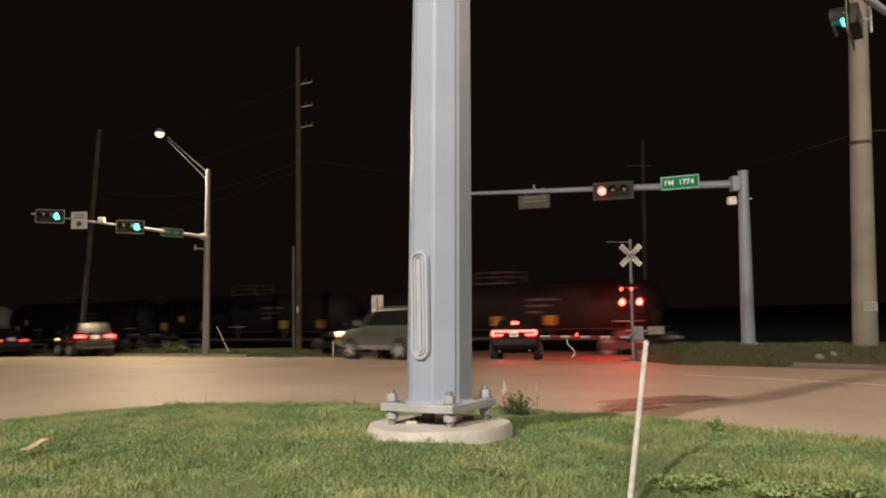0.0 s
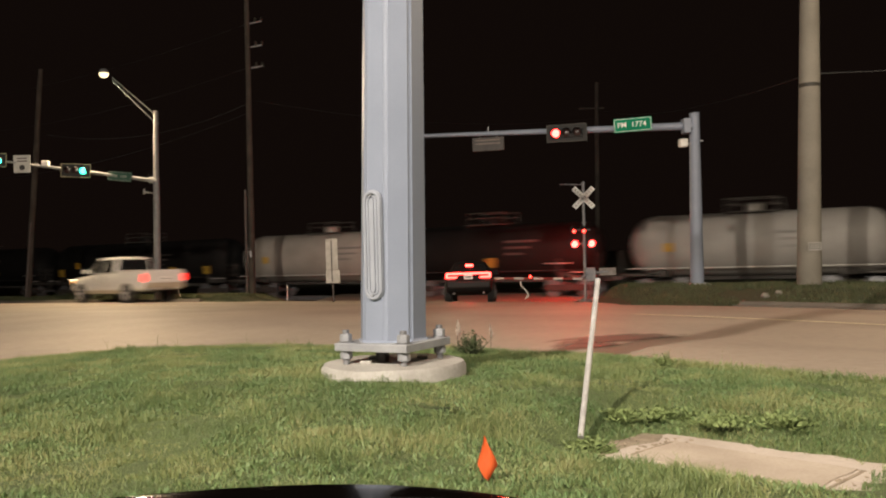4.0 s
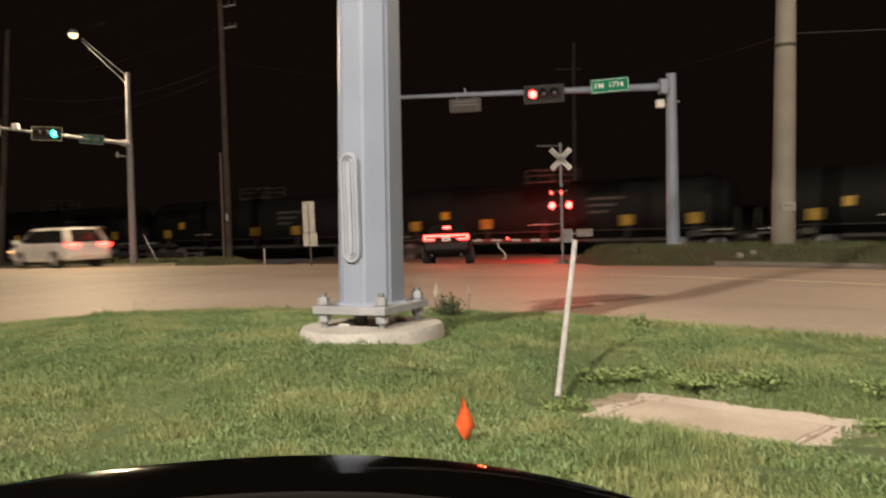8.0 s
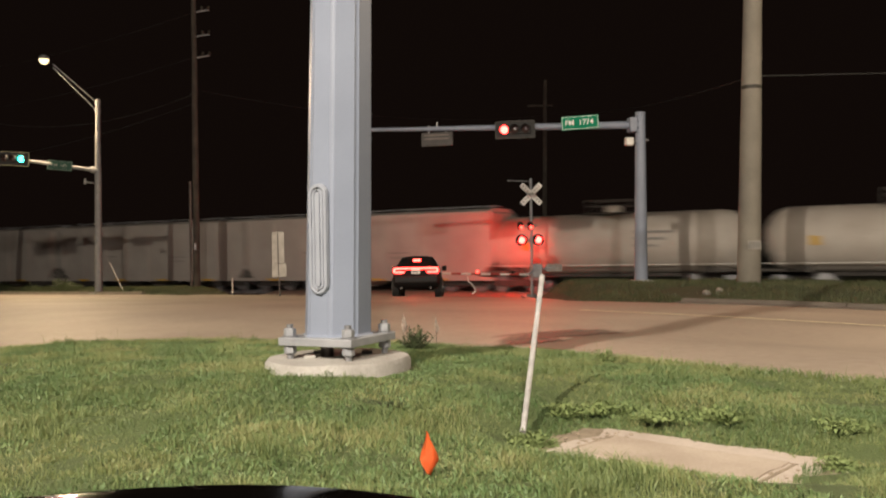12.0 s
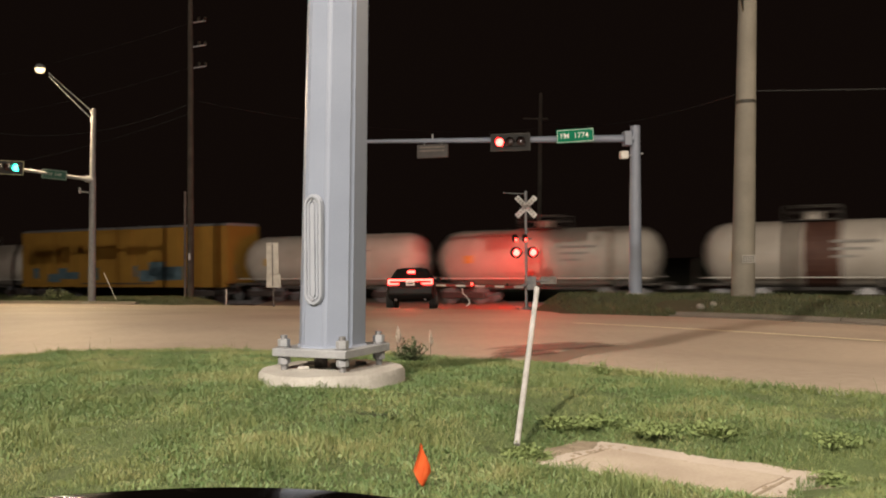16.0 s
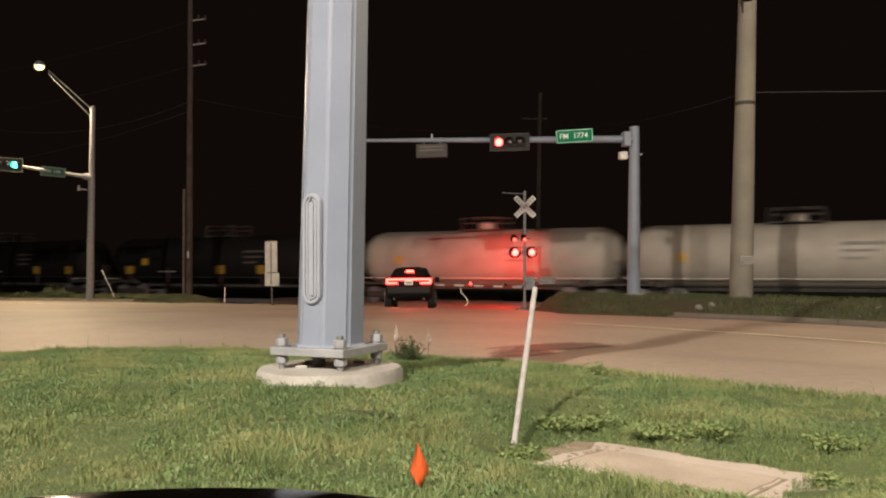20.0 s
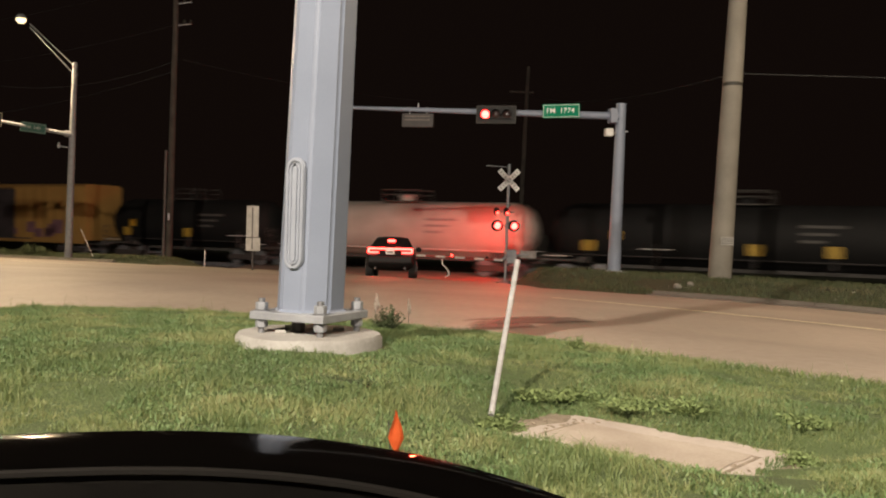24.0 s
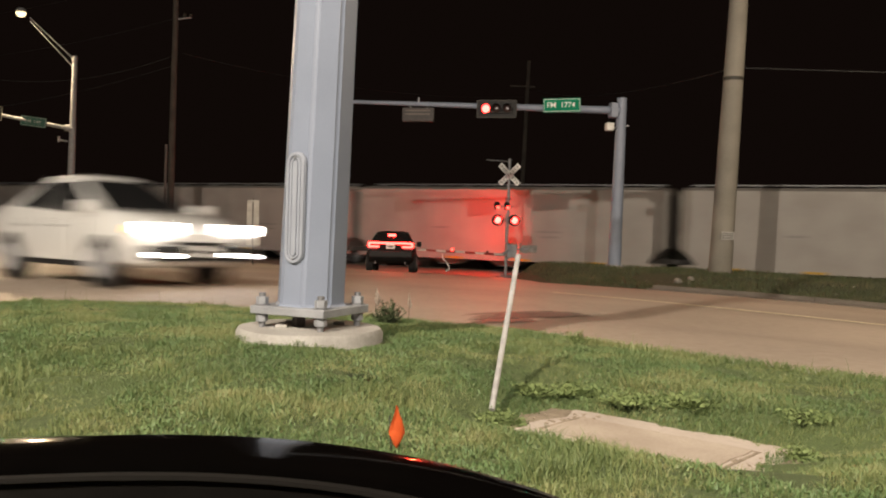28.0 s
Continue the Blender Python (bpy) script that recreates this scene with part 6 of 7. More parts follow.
# ================= the train =================
def truck(parent, x):
    """A two-axle bogie."""
    b = part("bogie", slab(-1.25, 1.25, -1.05, -0.92, 0.32, 0.62, 0.03), surface_once("bogie_steel"), parent)
    b.matrix_basis = pose(x, 0, 0)
    bm = slab(-1.25, 1.25, 0.92, 1.05, 0.32, 0.62, 0.03)
    box(bm, -0.25, 0.25, -0.95, 0.95, 0.4, 0.75)
    part("side_frame", bm, surface_once("bogie_steel"), b)
    for dx in (-0.88, 0.88):
        w = part("wheelset", lathe([(0.0, -0.80), (0.44, -0.80), (0.46, -0.72), (0.08, -0.70), (0.08, 0.70), (0.46, 0.72), (0.44, 0.80), (0.0, 0.80)], 18, Matrix.Translation((dx, 0, 0.46)) @ Matrix.Rotation(radians(90), 4, "X")), STEEL, b)
    return b


def running_gear(ob, half, sill):
    b = truck(ob, -half + 1.9)
    again(b, pose(half - 1.9, 0, 0), ob)
    part("centre_sill", slab(-half - 0.3, half + 0.3, -0.2, 0.2, 0.75, 1.0, 0.02), surface_once("sill_steel"), ob)
    for s in (1, -1):
        part("coupler", slab(min(s * (half + 0.25), s * (half + 0.72)), max(s * (half + 0.25), s * (half + 0.72)), -0.12, 0.12, 0.78, 0.95, 0.03), STEEL, ob)
        bm = bmesh.new()
        for y in (-1.42, -1.05):
            rod(bm, (s * (half - 0.05), y, 0.5), (s * (half - 0.05), y, 2.2), 0.02, n=6)
        for k in range(6):
            rod(bm, (s * (half - 0.05), -1.42, 0.55 + 0.3 * k), (s * (half - 0.05), -1.05, 0.55 + 0.3 * k), 0.015, n=6)
        part("ladder", bm, surface_once("sill_steel"), ob)


def tank_car(length, material, label, band=None, rail=WHITE, ink="stencil_grey"):
    half = length / 2
    ob = thing("tank_car", label, "rail car")
    r, zc = 1.46, 2.36
    prof = [(0.0, -half + 0.25), (0.6, -half + 0.32), (1.05, -half + 0.55), (1.35, -half + 0.95), (r, -half + 1.4), (r, half - 1.4), (1.35, half - 0.95), (1.05, half - 0.55), (0.6, half - 0.32), (0.0, half - 0.25)]
    part("tank", lathe(prof, 36, Matrix.Translation((0, 0, zc)) @ Matrix.Rotation(radians(90), 4, "Y")), material, ob, smooth=True)
    for x in (-half * 0.55, 0.0, half * 0.55):
        part("weld_band", lathe([(r + 0.012, -0.05), (r + 0.012, 0.05)], 36, Matrix.Translation((x, 0, zc)) @ Matrix.Rotation(radians(90), 4, "Y")), material, ob)
    if band:
        part("dark_band", lathe([(r + 0.018, -0.75), (r + 0.018, 0.75)], 36, Matrix.Translation((half * 0.08, 0, zc)) @ Matrix.Rotation(radians(90), 4, "Y")), band, ob, "dark painted band")
    part("manway", lathe([(0.42, 0), (0.42, 0.36), (0.3, 0.45), (0, 0.47)], 18, Matrix.Translation((0, 0, zc + r - 0.05))), material, ob, smooth=True)
    bm = bmesh.new()
    for x in (-1.1, 1.1):
        for y in (-0.75, 0.75):
            rod(bm, (x, y, zc + r * 0.7), (x, y, zc + r + 0.62), 0.022, n=6)
    for y in (-0.75, 0.75):
        for z in (0.35, 0.62):
            rod(bm, (-1.1, y, zc + r + z), (1.1, y, zc + r + z), 0.02, n=6)
    part("hand_rail", bm, surface_once("sill_steel"), ob)
    part("platform", slab(-1.15, 1.15, -0.85, 0.85, zc + r - 0.02, zc + r + 0.03), surface_once("sill_steel"), ob)
    bm = bmesh.new()
    for s in (-1, 1):
        rod(bm, (-half + 0.4, s * 1.42, 1.35), (half - 0.4, s * 1.42, 1.35), 0.025, n=6)
    part("side_rail", bm, rail, ob)
    for s in (1, -1):
        part("end_platform", slab(min(s * (half - 1.6), s * half), max(s * (half - 1.6), s * half), -1.45, 1.45, 1.0, 1.1, 0.01), surface_once("sill_steel"), ob)
        part("saddle", slab(s * (half - 2.0) - 0.3, s * (half - 2.0) + 0.3, -0.95, 0.95, 0.95, 1.35), surface_once("sill_steel"), ob)
    part("placard", slab(-half * 0.6 - 0.2, -half * 0.6 + 0.2, -r - 0.03, -r + 0.05, zc - 0.25, zc + 0.15), YELLOW, ob, "small yellow placard")
    for k in range(3):
        part("text_bar", slab(half * 0.35 - 0.9, half * 0.35 + 0.9 - 0.4 * k, -r - 0.012, -r + 0.15, zc + 0.45 - 0.32 * k, zc + 0.57 - 0.32 * k), surface_once(ink), ob)
    running_gear(ob, half, 1.0)
    return ob


def hopper_car(length, material, label):
    half = length / 2
    ob = thing("hopper_car", label, "rail car")
    z0, z1, w = 0.62, 4.12, 1.5
    # side slab whose lower edge rises at both ends over the trucks
    ring = [(-half, 4.02), (-half + 0.15, z1), (half - 0.15, z1), (half, 4.02), (half, 1.5), (half - 0.35, 1.25), (half - 0.9, z0), (-half + 0.9, z0), (-half + 0.35, 1.25), (-half, 1.5)]
    body = loft([[(x, y, z) for x, z in ring] for y in (-w, -w * 0.6, w * 0.6, w)])
    part("body", body, material, ob)
    part("side_sill", slab(-half, half, -w - 0.03, -w + 0.12, 0.62, 0.80), material, ob)
    part("top_rail", slab(-half, half, -w - 0.04, -w + 0.1, z1 - 0.16, z1 + 0.02), material, ob)
    part("roof", loft([[(x, -w, z1), (x, -0.9, z1 + 0.18), (x, 0.9, z1 + 0.18), (x, w, z1)] for x in (-half + 0.1, half - 0.1)]), material, ob)
    for x in [(-half + 0.4) + (length - 0.8) * k / 8 for k in range(9)]:
        part("side_post", slab(x - 0.05, x + 0.05, -w - 0.05, -w + 0.02, (0.8 if abs(x) < half - 1.0 else 1.6), z1 - 0.16), material, ob)
    bm = slab(-half + 0.3, half - 0.3, -0.35, 0.35, z1 + 0.3, z1 + 0.34)
    for k in range(7):
        x = -half + 0.6 + (length - 1.2) * k / 6
        box(bm, x - 0.03, x + 0.03, -0.3, 0.3, z1 + 0.15, z1 + 0.3)
    part("roof_walk", bm, GALV, ob)
    for k in (-1, 0, 1):
        part("hopper_outlet", loft([[(k * length * 0.2 - 1.2, -0.9, 0.8), (k * length * 0.2 + 1.2, -0.9, 0.8), (k * length * 0.2 + 1.2, 0.9, 0.8), (k * length * 0.2 - 1.2, 0.9, 0.8)], [(k * length * 0.2 - 0.4, -0.5, 0.3), (k * length * 0.2 + 0.4, -0.5, 0.3), (k * length * 0.2 + 0.4, 0.5, 0.3), (k * length * 0.2 - 0.4, 0.5, 0.3)]]), material, ob)
    for x in (-half * 0.72, -half * 0.3, half * 0.15, half * 0.62):
        part("reflector", slab(x - 0.45, x + 0.45, -w - 0.045, -w - 0.025, 0.64, 0.74), YELLOW, ob, "yellow reflector strip")
    for x, z, ww in ((half * 0.32, 2.1, 1.2), (half * 0.32, 1.85, 1.0), (-half * 0.4, 2.2, 0.8)):
        part("text_bar", slab(x - ww / 2, x + ww / 2, -w - 0.012, -w + 0.01, z - 0.05, z + 0.05), surface_once("stencil_grey"), ob)
    running_gear(ob, half, 1.0)
    return ob


def box_car(length, material, label, door, graffiti, patch=None):
    half = length / 2
    ob = thing("box_car", label, "rail car")
    w, z0, z1 = 1.5, 1.08, 4.55
    part("body", slab(-half, half, -w, w, z0, z1, 0.02), material, ob)
    part("roof", loft([[(x, -w - 0.02, z1), (x, -w + 0.3, z1 + 0.16), (x, w - 0.3, z1 + 0.16), (x, w + 0.02, z1)] for x in (-half, half)]), GALV if patch is None else material, ob)
    n = 17
    for k in range(n):
        x = -half + 0.5 + (length - 1.0) * k / (n - 1)
        if abs(x) > 1.7:
            part("side_rib", slab(x - 0.06, x + 0.06, -w - 0.045, -w + 0.01, z0 + 0.15, z1 - 0.15), material, ob)
    d = part("sliding_door", slab(-1.55, 1.55, -w - 0.09, -w - 0.01, z0 + 0.05, z1 - 0.2, 0.02), door, ob)
    for y in (0.35, 0.65, 1.0):
        part("door_rib", slab(-1.5, 1.5, -w - 0.115, -w - 0.09, z0 + (z1 - z0) * y - 0.16, z0 + (z1 - z0) * y - 0.1), door, d)
    part("door_track", slab(-3.2, 3.2, -w - 0.12, -w, z0 - 0.03, z0 + 0.05), surface_once("sill_steel"), ob)
    part("side_sill", slab(-half, half, -w - 0.02, -w + 0.1, z0 - 0.22, z0), material, ob)
    part("end_wall", slab(half - 0.02, half + 0.05, -w + 0.1, w - 0.1, z0 + 0.1, z1 - 0.1), material, ob)
    # sprayed patches low on the side, plain shapes in their colours
    rng = random.Random(int(length * 10))
    for k in range(16):
        bm = bmesh.new()
        x, ww = rng.uniform(-half + 1, half - 1.5), rng.uniform(0.5, 1.4)
        z = z0 + rng.uniform(0.1, 0.5)
        box(bm, x, x + ww, -w - 0.05, -w - 0.046, z, z + rng.uniform(0.4, 0.9))
        part("sprayed_patch", bm, graffiti, ob, "faded sprayed paint patch")
    if patch:
        bm = slab(-half + 3.9, -half + 7.3, -w - 0.062, -w - 0.052, z0 + 0.3, z1 - 0.25)
        part("pale_panel", bm, patch, ob, "pale mixed-colour panel")
    for z in (3.6, 3.3, 2.9):
        part("text_bar", slab(half * 0.3, half * 0.3 + 2.0, -w - 0.052, -w - 0.047, z - 0.05, z + 0.05), material, ob)
    running_gear(ob, half, 1.0)
    return ob


def dark_tank_car(length, label, first=0):
    """A black tank car with large yellow reflective panels along its side."""
    half = length / 2
    ob = tank_car(length, TANK_BLACK, label, None, surface_once("frame_dark"), "faded_stencil")
    dark = surface_once("frame_dark")
    n = int(length / 3.3)
    for k in range(n):
        x = -half + (k + 0.5) * length / n + 0.55 * ((k + first) % 2)
        part("panel_bracket", slab(x - 0.05, x + 0.05, -1.46, -1.3, 1.0, 1.95), dark, ob)
        if (k + first) % 3 != 2:
            part("yellow_panel", slab(x - 0.32, x + 0.32, -1.5, -1.46, 1.55, 2.05, 0.01), DULL_YELLOW, ob, "dull yellow reflective panel")
        else:
            part("grab_iron", rods(((x - 0.7, -1.48, 1.7), (x + 0.7, -1.48, 1.7), 0.022), n=6), WHITE, ob, "pale grab rail")
    for s in (1, -1):
        part("end_grab_iron", rods(((s * (half - 0.2), -1.47, 1.25), (s * (half - 1.5), -1.47, 1.25), 0.025), n=6), WHITE, ob)
    return ob


TANK_BLACK = surface("tank_black", (0.013, 0.0125, 0.0125), (0.007, 0.007, 0.007), 0.9, 0.7, bump=0.003, fine=14, spread=0.6)
TANK_BLACK.node_tree.nodes["Principled BSDF"].inputs["Specular IOR Level"].default_value = 0.2
DULL_YELLOW = surface("dull_yellow", (0.40, 0.26, 0.03), (0.27, 0.17, 0.02), 4, 0.7)
ONCE["bogie_steel"] = surface("bogie_steel", (0.07, 0.06, 0.055), (0.035, 0.03, 0.028), 4, 0.8)
ONCE["sill_steel"] = surface("sill_steel", (0.09, 0.085, 0.08), (0.05, 0.045, 0.04), 4, 0.8)
ONCE["faded_stencil"] = surface("faded_stencil", (0.09, 0.085, 0.08), (0.05, 0.048, 0.045), 6, 0.8)
ONCE["stencil_grey"] = surface("stencil_grey", (0.33, 0.32, 0.30), (0.24, 0.23, 0.22), 6, 0.8)
ONCE["frame_dark"] = surface("frame_dark", (0.05, 0.045, 0.045), (0.025, 0.022, 0.02), 2, 0.8)
ONCE["pole_band"] = surface("pole_band", (0.10, 0.09, 0.08), (0.06, 0.055, 0.05), 5, 0.8)
ONCE["porcelain"] = surface("porcelain", (0.35, 0.33, 0.31), (0.25, 0.23, 0.22), 5, 0.3)
TANK_WHITE = surface("tank_white", (0.52, 0.49, 0.45), (0.36, 0.32, 0.28), 0.9, 0.55, bump=0.003, fine=14, spread=0.6, vary=0.1)
TANK_GREY = surface("tank_grey", (0.36, 0.35, 0.33), (0.25, 0.235, 0.22), 0.9, 0.6, bump=0.003, fine=14, spread=0.6, vary=0.1)
HOPPER = surface("hopper_grey", (0.42, 0.40, 0.375), (0.30, 0.275, 0.25), 0.7, 0.65, bump=0.003, fine=12, spread=0.6)
BOX_YELLOW = surface("boxcar_yellow", (0.37, 0.21, 0.035), (0.27, 0.145, 0.024), 0.8, 0.65, bump=0.003, fine=12, spread=0.6)
BOX_TAN = surface("boxcar_tan", (0.44, 0.25, 0.07), (0.33, 0.18, 0.05), 0.8, 0.65, bump=0.003, fine=12, spread=0.6)
DOOR_DARK = surface("boxcar_door_dark", (0.06, 0.045, 0.05), (0.035, 0.03, 0.03), 2, 0.7)
SPRAY_BLUE = surface("spray_blue", (0.12, 0.20, 0.25), (0.06, 0.11, 0.14), 2, 0.7)
SPRAY_PINK = surface("spray_pink", (0.26, 0.13, 0.15), (0.16, 0.08, 0.10), 2, 0.7)
PATCHED = surface("mixed_panel", (0.46, 0.41, 0.40), (0.14, 0.09, 0.11), 1.4, 0.7, fine=4, spread=0.25)
BAND_BROWN = surface("band_brown", (0.10, 0.045, 0.03), (0.07, 0.03, 0.022), 2, 0.7)

SPEED = 17.8
TRAIN = []


def coupled(at, t, ob, length):
    """A car whose middle passes the place at along the track at t seconds."""
    TRAIN.append((ob, at - SPEED * t))


dark_tank = dark_tank_car(18.6, "black rail tank car with yellow reflective panels")
dark_tank_b = dark_tank_car(18.6, "black rail tank car with yellow panels and pale grab rails", 1)
dark_tank_short = dark_tank_car(13.0, "short black rail tank car with yellow panels")
spare = {dark_tank: True, dark_tank_b: True, dark_tank_short: True}


def another(ob):
    if spare.get(ob):
        spare[ob] = False
        return ob
    return copy_thing(ob, Matrix())


# places of the car middles along the track, and the second at which each is there
for k in range(3):
    coupled(-43.0 + 10 + 19.4 * k, 1.7, another(dark_tank if k % 2 else dark_tank_b), 18.6)
coupled(-49.5, 1.7, tank_car(12.0, TANK_GREY, "dull grey rail tank car with a top platform"), 12.0)
coupled(-63.0, 1.7, another(dark_tank_short), 13.0)
coupled(-6.4, 5.5, tank_car(13.6, TANK_WHITE, "long dirty white rail tank car"), 13.6)
for k in range(5):
    coupled(-6.4 - 16.6 - 19.4 * k, 5.5, another(dark_tank_b if k % 2 else dark_tank), 18.6)
coupled(-17.5, 11.0, tank_car(12.3, TANK_WHITE, "dirty white rail tank car with a top walkway"), 12.3)
coupled(-9.0, 12.2, tank_car(13.4, TANK_WHITE, "white rail tank car streaked with dirt"), 12.8)
hopper = hopper_car(18.2, HOPPER, "pale grey covered hopper car with sloping ends")
hopper_b = hopper_car(16.2, HOPPER, "pale grey covered hopper car with yellow reflector strips")
spare[hopper], spare[hopper_b] = True, True
coupled(-15.8, 14.5, another(hopper), 18.2)
coupled(2.1, 14.5, another(hopper_b), 16.2)
coupled(18.0, 14.5, another(hopper_b), 16.2)
coupled(-3.3, 16.0, tank_car(9.8, TANK_WHITE, "short white rail tank car with a dark band", BAND_BROWN), 9.8)
coupled(-15.8, 16.0, tank_car(12.2, TANK_WHITE, "white rail tank car with a grey top platform"), 12.2)
coupled(-28.6, 16.0, tank_car(12.6, TANK_WHITE, "white rail tank car with a broad dark band", BAND_BROWN), 12.6)
coupled(-26.8, 17.0, box_car(18.3, BOX_YELLOW, "tall orange-yellow box car with faded blue sprayed patches", BOX_YELLOW, SPRAY_BLUE), 18.3)
coupled(-24.6, 18.0, tank_car(14.0, TANK_WHITE, "long white rail tank car"), 14.0)
coupled(-21.7, 19.0, tank_car(15.7, TANK_WHITE, "very long white rail tank car with top hatch"), 15.7)
coupled(-26.1, 19.6, tank_car(15.0, TANK_WHITE, "long white rail tank car at the end of a row"), 15.0)
for k in range(3):
    coupled(52.2 - 10.3 - 20.0 * k, 24.4, another(dark_tank if k % 2 else dark_tank_b), 18.6)
coupled(-15.6, 24.4, tank_car(15.5, TANK_WHITE, "long pale rail tank car with yellow placards"), 15.5)
coupled(-30.3, 24.4, another(dark_tank_short), 13.0)
coupled(-26.9, 25.5, box_car(16.4, BOX_TAN, "tan box car with dark doors and sprayed patches", DOOR_DARK, SPRAY_PINK, PATCHED), 18.1)
for k in range(5):
    coupled(0.2 - 16.9 * k, 28.0, another(hopper_b), 16.2)


def train_pose(s):
    p = TS * s + TN * TRACK
    return Matrix.Translation((p.x, p.y, RAIL_Z)) @ Matrix.Rotation(TA, 4, "Z")


# ================= the parked car whose door mirror is in view =================
def viewing_car():
    ob = vehicle("car", "parked black car with a glossy black door mirror", "car", sedan_stations(-2.3, 2.4, 0.92, 0.3, 0.86, 0.92, 0.9, 1.0), (1.05, 0.25, -1.0, -1.7, 0.86, 1.42, 0.86, 0.62), BLACK_CAR, (-1.4, 1.42, 0.34, 0.24), (0.66, 0.64, 0.36, 0.12, LENS_OFF, False), (0.82, 0.64, 0.36, 0.1, RED_PLASTIC, 0.06), BLACK)
    m = Matrix.Translation((-0.15, -1.12, plane_z(0, -1.1))) @ Matrix.Rotation(radians(180), 4, "Z")
    ob.matrix_world = m
    back = m.inverted()
    # the mirror's housing: a shallow arched shell, its glass in a recessed rim
    yaw, roll = -0.0365, -0.0377
    u = Vector((math.cos(yaw) * math.cos(roll), math.sin(yaw) * math.cos(roll), -math.sin(roll)))
    away = Vector((-math.sin(yaw), math.cos(yaw), 0))
    v = u.cross(away)
    c = Vector((-0.0238, 0.1992, 0.8393))
    reach, n = 0.160, 44

    def ring(inset, y):
        """The arched outline, drawn in by inset, at y behind the crest."""
        out, k = [], 1 - inset / reach
        for i in range(n + 1):
            p = reach * (1 - 2 * i / n)
            out.append((p * k, -0.0088 * abs(p / 0.0831) ** 2.44 - inset))
        low = out[-1][1]
        for i in range(1, 24):
            t = math.pi * i / 24
            out.append((-reach * k * math.cos(t), low - (0.085 - inset) * math.sin(t)))
        return [tuple(c + u * p + away * y + v * q) for p, q in out]

    shell = [ring(i, y) for i, y in ((0.0062, -0.008), (0.0060, -0.0135), (0.0046, -0.0155), (0.0026, -0.015), (0.0012, -0.011), (0.0003, -0.005), (0.0, 0.0), (0.003, 0.010), (0.011, 0.022), (0.022, 0.032), (0.04, 0.04), (0.07, 0.045))]
    hs = part("mirror_housing", loft(shell), GLOSS_BLACK, ob, "glossy black mirror housing", True)
    hs.matrix_basis = back
    part("rim_trim", loft([ring(0.0040, -0.0150), ring(0.0046, -0.0164), ring(0.0056, -0.0164), ring(0.0060, -0.0150)]), SATIN, hs, "thin satin edge of the mirror", True)
    part("mirror_glass", loft([ring(0.0068, -0.0115), ring(0.0068, -0.0085)]), MIRROR_GLASS, hs, "dark mirror glass")
    st = rods((c + Vector((0.08, 0.01, -0.10)), (0.22, -0.22, c.z - 0.2), 0.03, 0.04), n=14)
    part("mirror_stalk", st, GLOSS_BLACK, ob, smooth=True).matrix_basis = back


viewing_car()


# ================= what moves =================
def lane(ob, n, away, marks, yaw=0.0):
    """Drive along the road: marks are (seconds, metres along the road)."""
    rows = []
    first, last = marks[0], marks[-1]
    v0 = (marks[1][1] - first[1]) / (marks[1][0] - first[0])
    v1 = (last[1] - marks[-2][1]) / (last[0] - marks[-2][0])
    pts = list(marks)
    if first[0] > 0:
        reach = max(first[0] - 2.0, 0.1)
        pts = [(0.0, first[1] - v0 * (first[0] - reach))] + ([(reach, first[1] - v0 * (first[0] - reach))] if reach > 0.15 else []) + pts
        if pts[0][0] == 0.0 and reach <= 0.15:
            pts[0] = (0.0, first[1] - v0 * first[0])
    if last[0] < 28:
        end = min(last[0] + 2.0, 27.9)
        pts += [(end, last[1] + v1 * (end - last[0])), (28.0, last[1] + v1 * (end - last[0]))]
    walk(ob, [(t, drive_pose(s, n, away) @ Matrix.Rotation(radians(yaw), 4, "Z")) for t, s in pts])
    # wheels roll while the vehicle is near
    f0, f1 = int(max(first[0], 0) * 30), int(min(last[0] + 0.3, 28.0) * 30)
    for w in [c for c in ob.children if c.name.startswith("wheel") and not c.name.startswith("wheel_arch")]:
        x, y, r = w.matrix_basis.translation
        v = abs((last[1] - first[1]) / (last[0] - first[0]))
        step = min(v / r / 30, 1.3)
        at = lambda k: Matrix.Translation((x, y, r)) @ Matrix.Rotation(step * k, 4, "Y")
        rows = [(0.0, at(0))] if f0 > 0 else []
        rows += [(k / 30, at(k - f0)) for k in range(f0, f1 + 1)]
        if f1 < 840:
            rows.append((28.0, at(f1 - f0)))
        walk(w, rows)


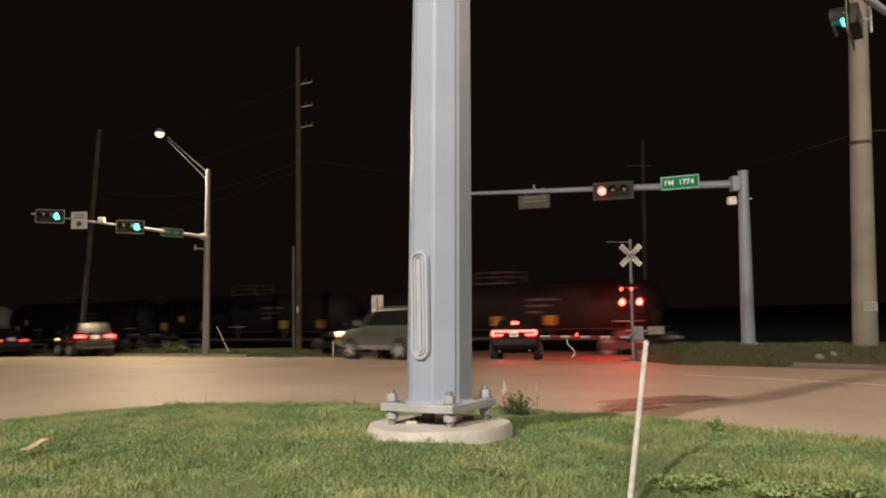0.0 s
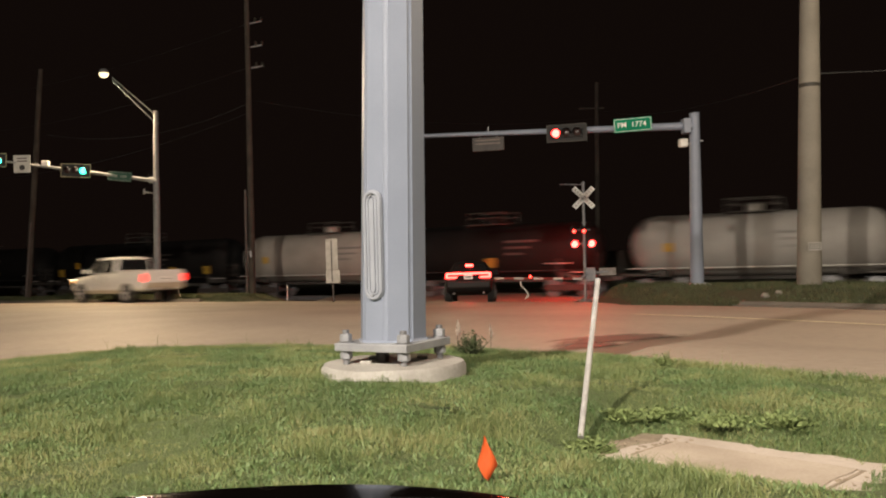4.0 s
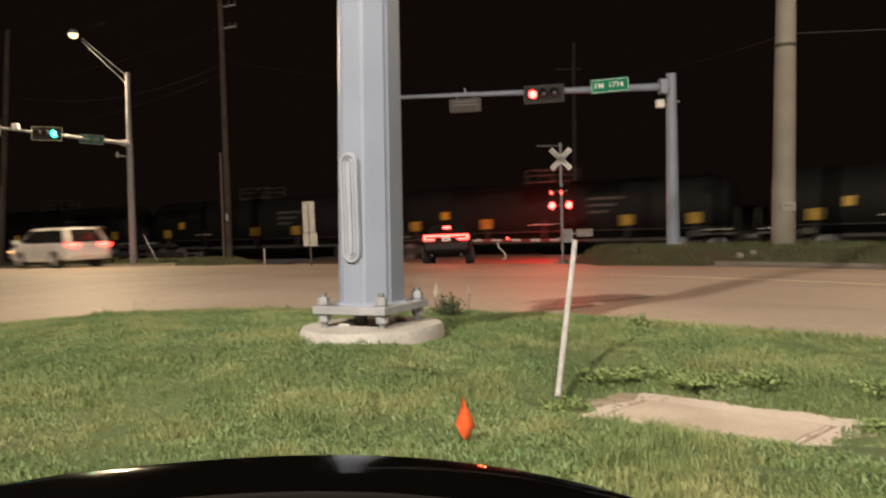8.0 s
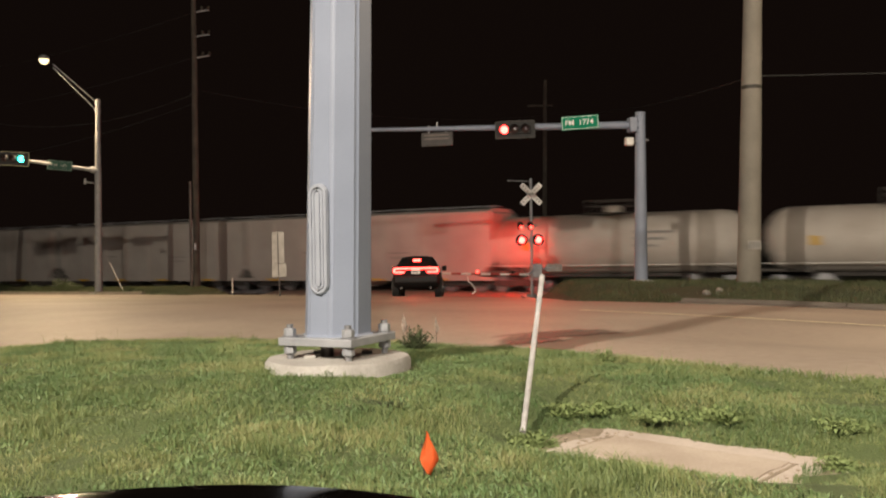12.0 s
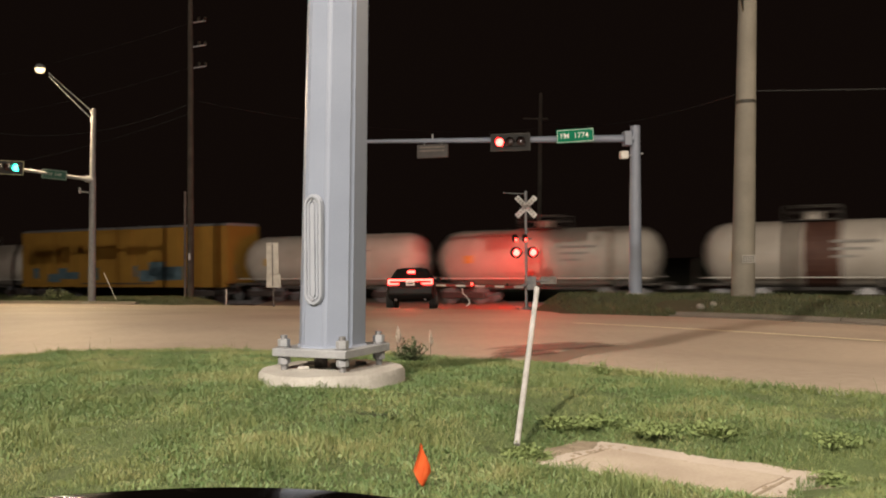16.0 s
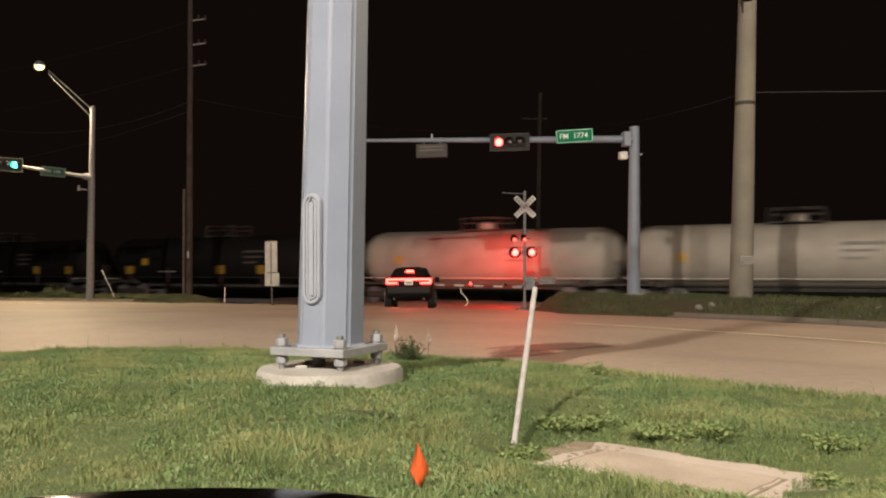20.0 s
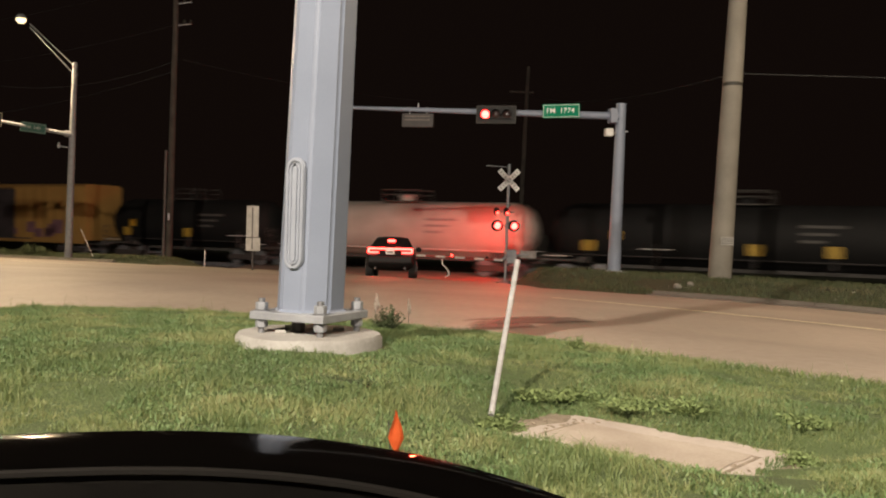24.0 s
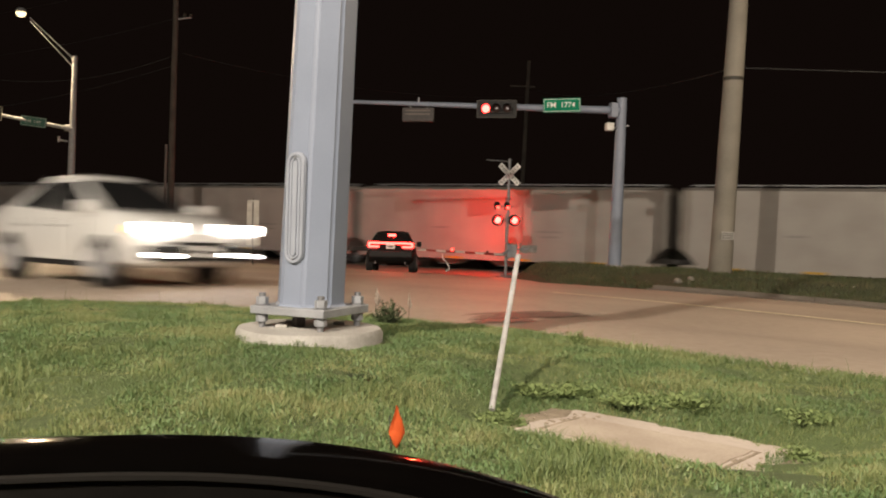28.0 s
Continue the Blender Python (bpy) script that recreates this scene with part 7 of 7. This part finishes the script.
def motions():
    # the flag turns on its wire in the wind
    flutter = ((0, 31), (2.5, 31), (3, 38), (6, 10), (7, 36), (8, 38), (9.5, 22), (11, 2), (12, 36), (13.5, 24), (15, 12), (16, 47), (17, 22), (18.5, 36), (20, 43), (21, 50), (24.5, 54), (27, 54), (28, 52))
    walk(orange_flag, [(t, pose(0.297, 3.1, 0, 0, 0, a)) for t, a in flutter])
    for ob, s0 in TRAIN:
        walk(ob, [(t, train_pose(s0 + SPEED * t)) for t in (0, 0.1, 2, 4, 8, 12, 16, 20, 24, 26, 27.9, 28)])
    lane(white_suv, 19.9, True, [(0.6, -8.0), (1.0, -13.0), (1.2, -15.5), (1.9, -25.4), (2.1, -28.4), (2.5, -34.1), (3.2, -43.6), (3.6, -49.5)])
    lane(grey_suv, 20.0, True, [(0.0, -24.2), (0.3, -28.5), (0.6, -32.9), (1.0, -38.7), (1.5, -45.4), (1.9, -51.0)])
    lane(dark_suv, 19.9, True, [(0.0, -44.2), (0.3, -48.8), (0.6, -54.0), (1.0, -61.0)], -13)
    lane(dark_car, 19.9, True, [(0.0, -50.8), (0.3, -55.3), (0.6, -60.3), (1.0, -67.3)], -8)
    lane(white_pickup, 19.9, True, [(2.1, -5.0), (2.3, -7.9), (2.5, -10.7), (3.0, -18.7), (3.1, -20.4), (3.4, -25.7), (3.6, -29.2)])
    lane(minivan, 19.3, True, [(5.8, -3.2), (6.0, -5.9), (6.5, -13.1), (7.0, -21.9), (7.4, -29.0), (8.0, -39.6), (8.4, -46.7)])
    lane(dark_pickup, 11.5, False, [(0.9, -36.0), (1.2, -27.2), (1.5, -18.9), (1.7, -11.5), (1.9, -5.6), (2.1, 0.4)])
    lane(black_suv, 7.8, False, [(2.9, -23.0), (3.0, -19.4), (3.1, -16.2), (3.2, -13.0), (3.4, -6.5), (3.5, -3.2), (3.7, 3.0)])
    lane(red_suv, 12.9, False, [(24.0, -33.0), (24.2, -27.0), (24.4, -21.4), (24.6, -14.9), (24.8, -8.9), (25.0, -3.4), (25.1, -0.8), (25.3, 4.2)])
    lane(white_sedan, 7.7, False, [(27.5, -29.9), (27.7, -23.1), (27.8, -19.7), (27.9, -16.6), (28.0, -13.4)])


motions()
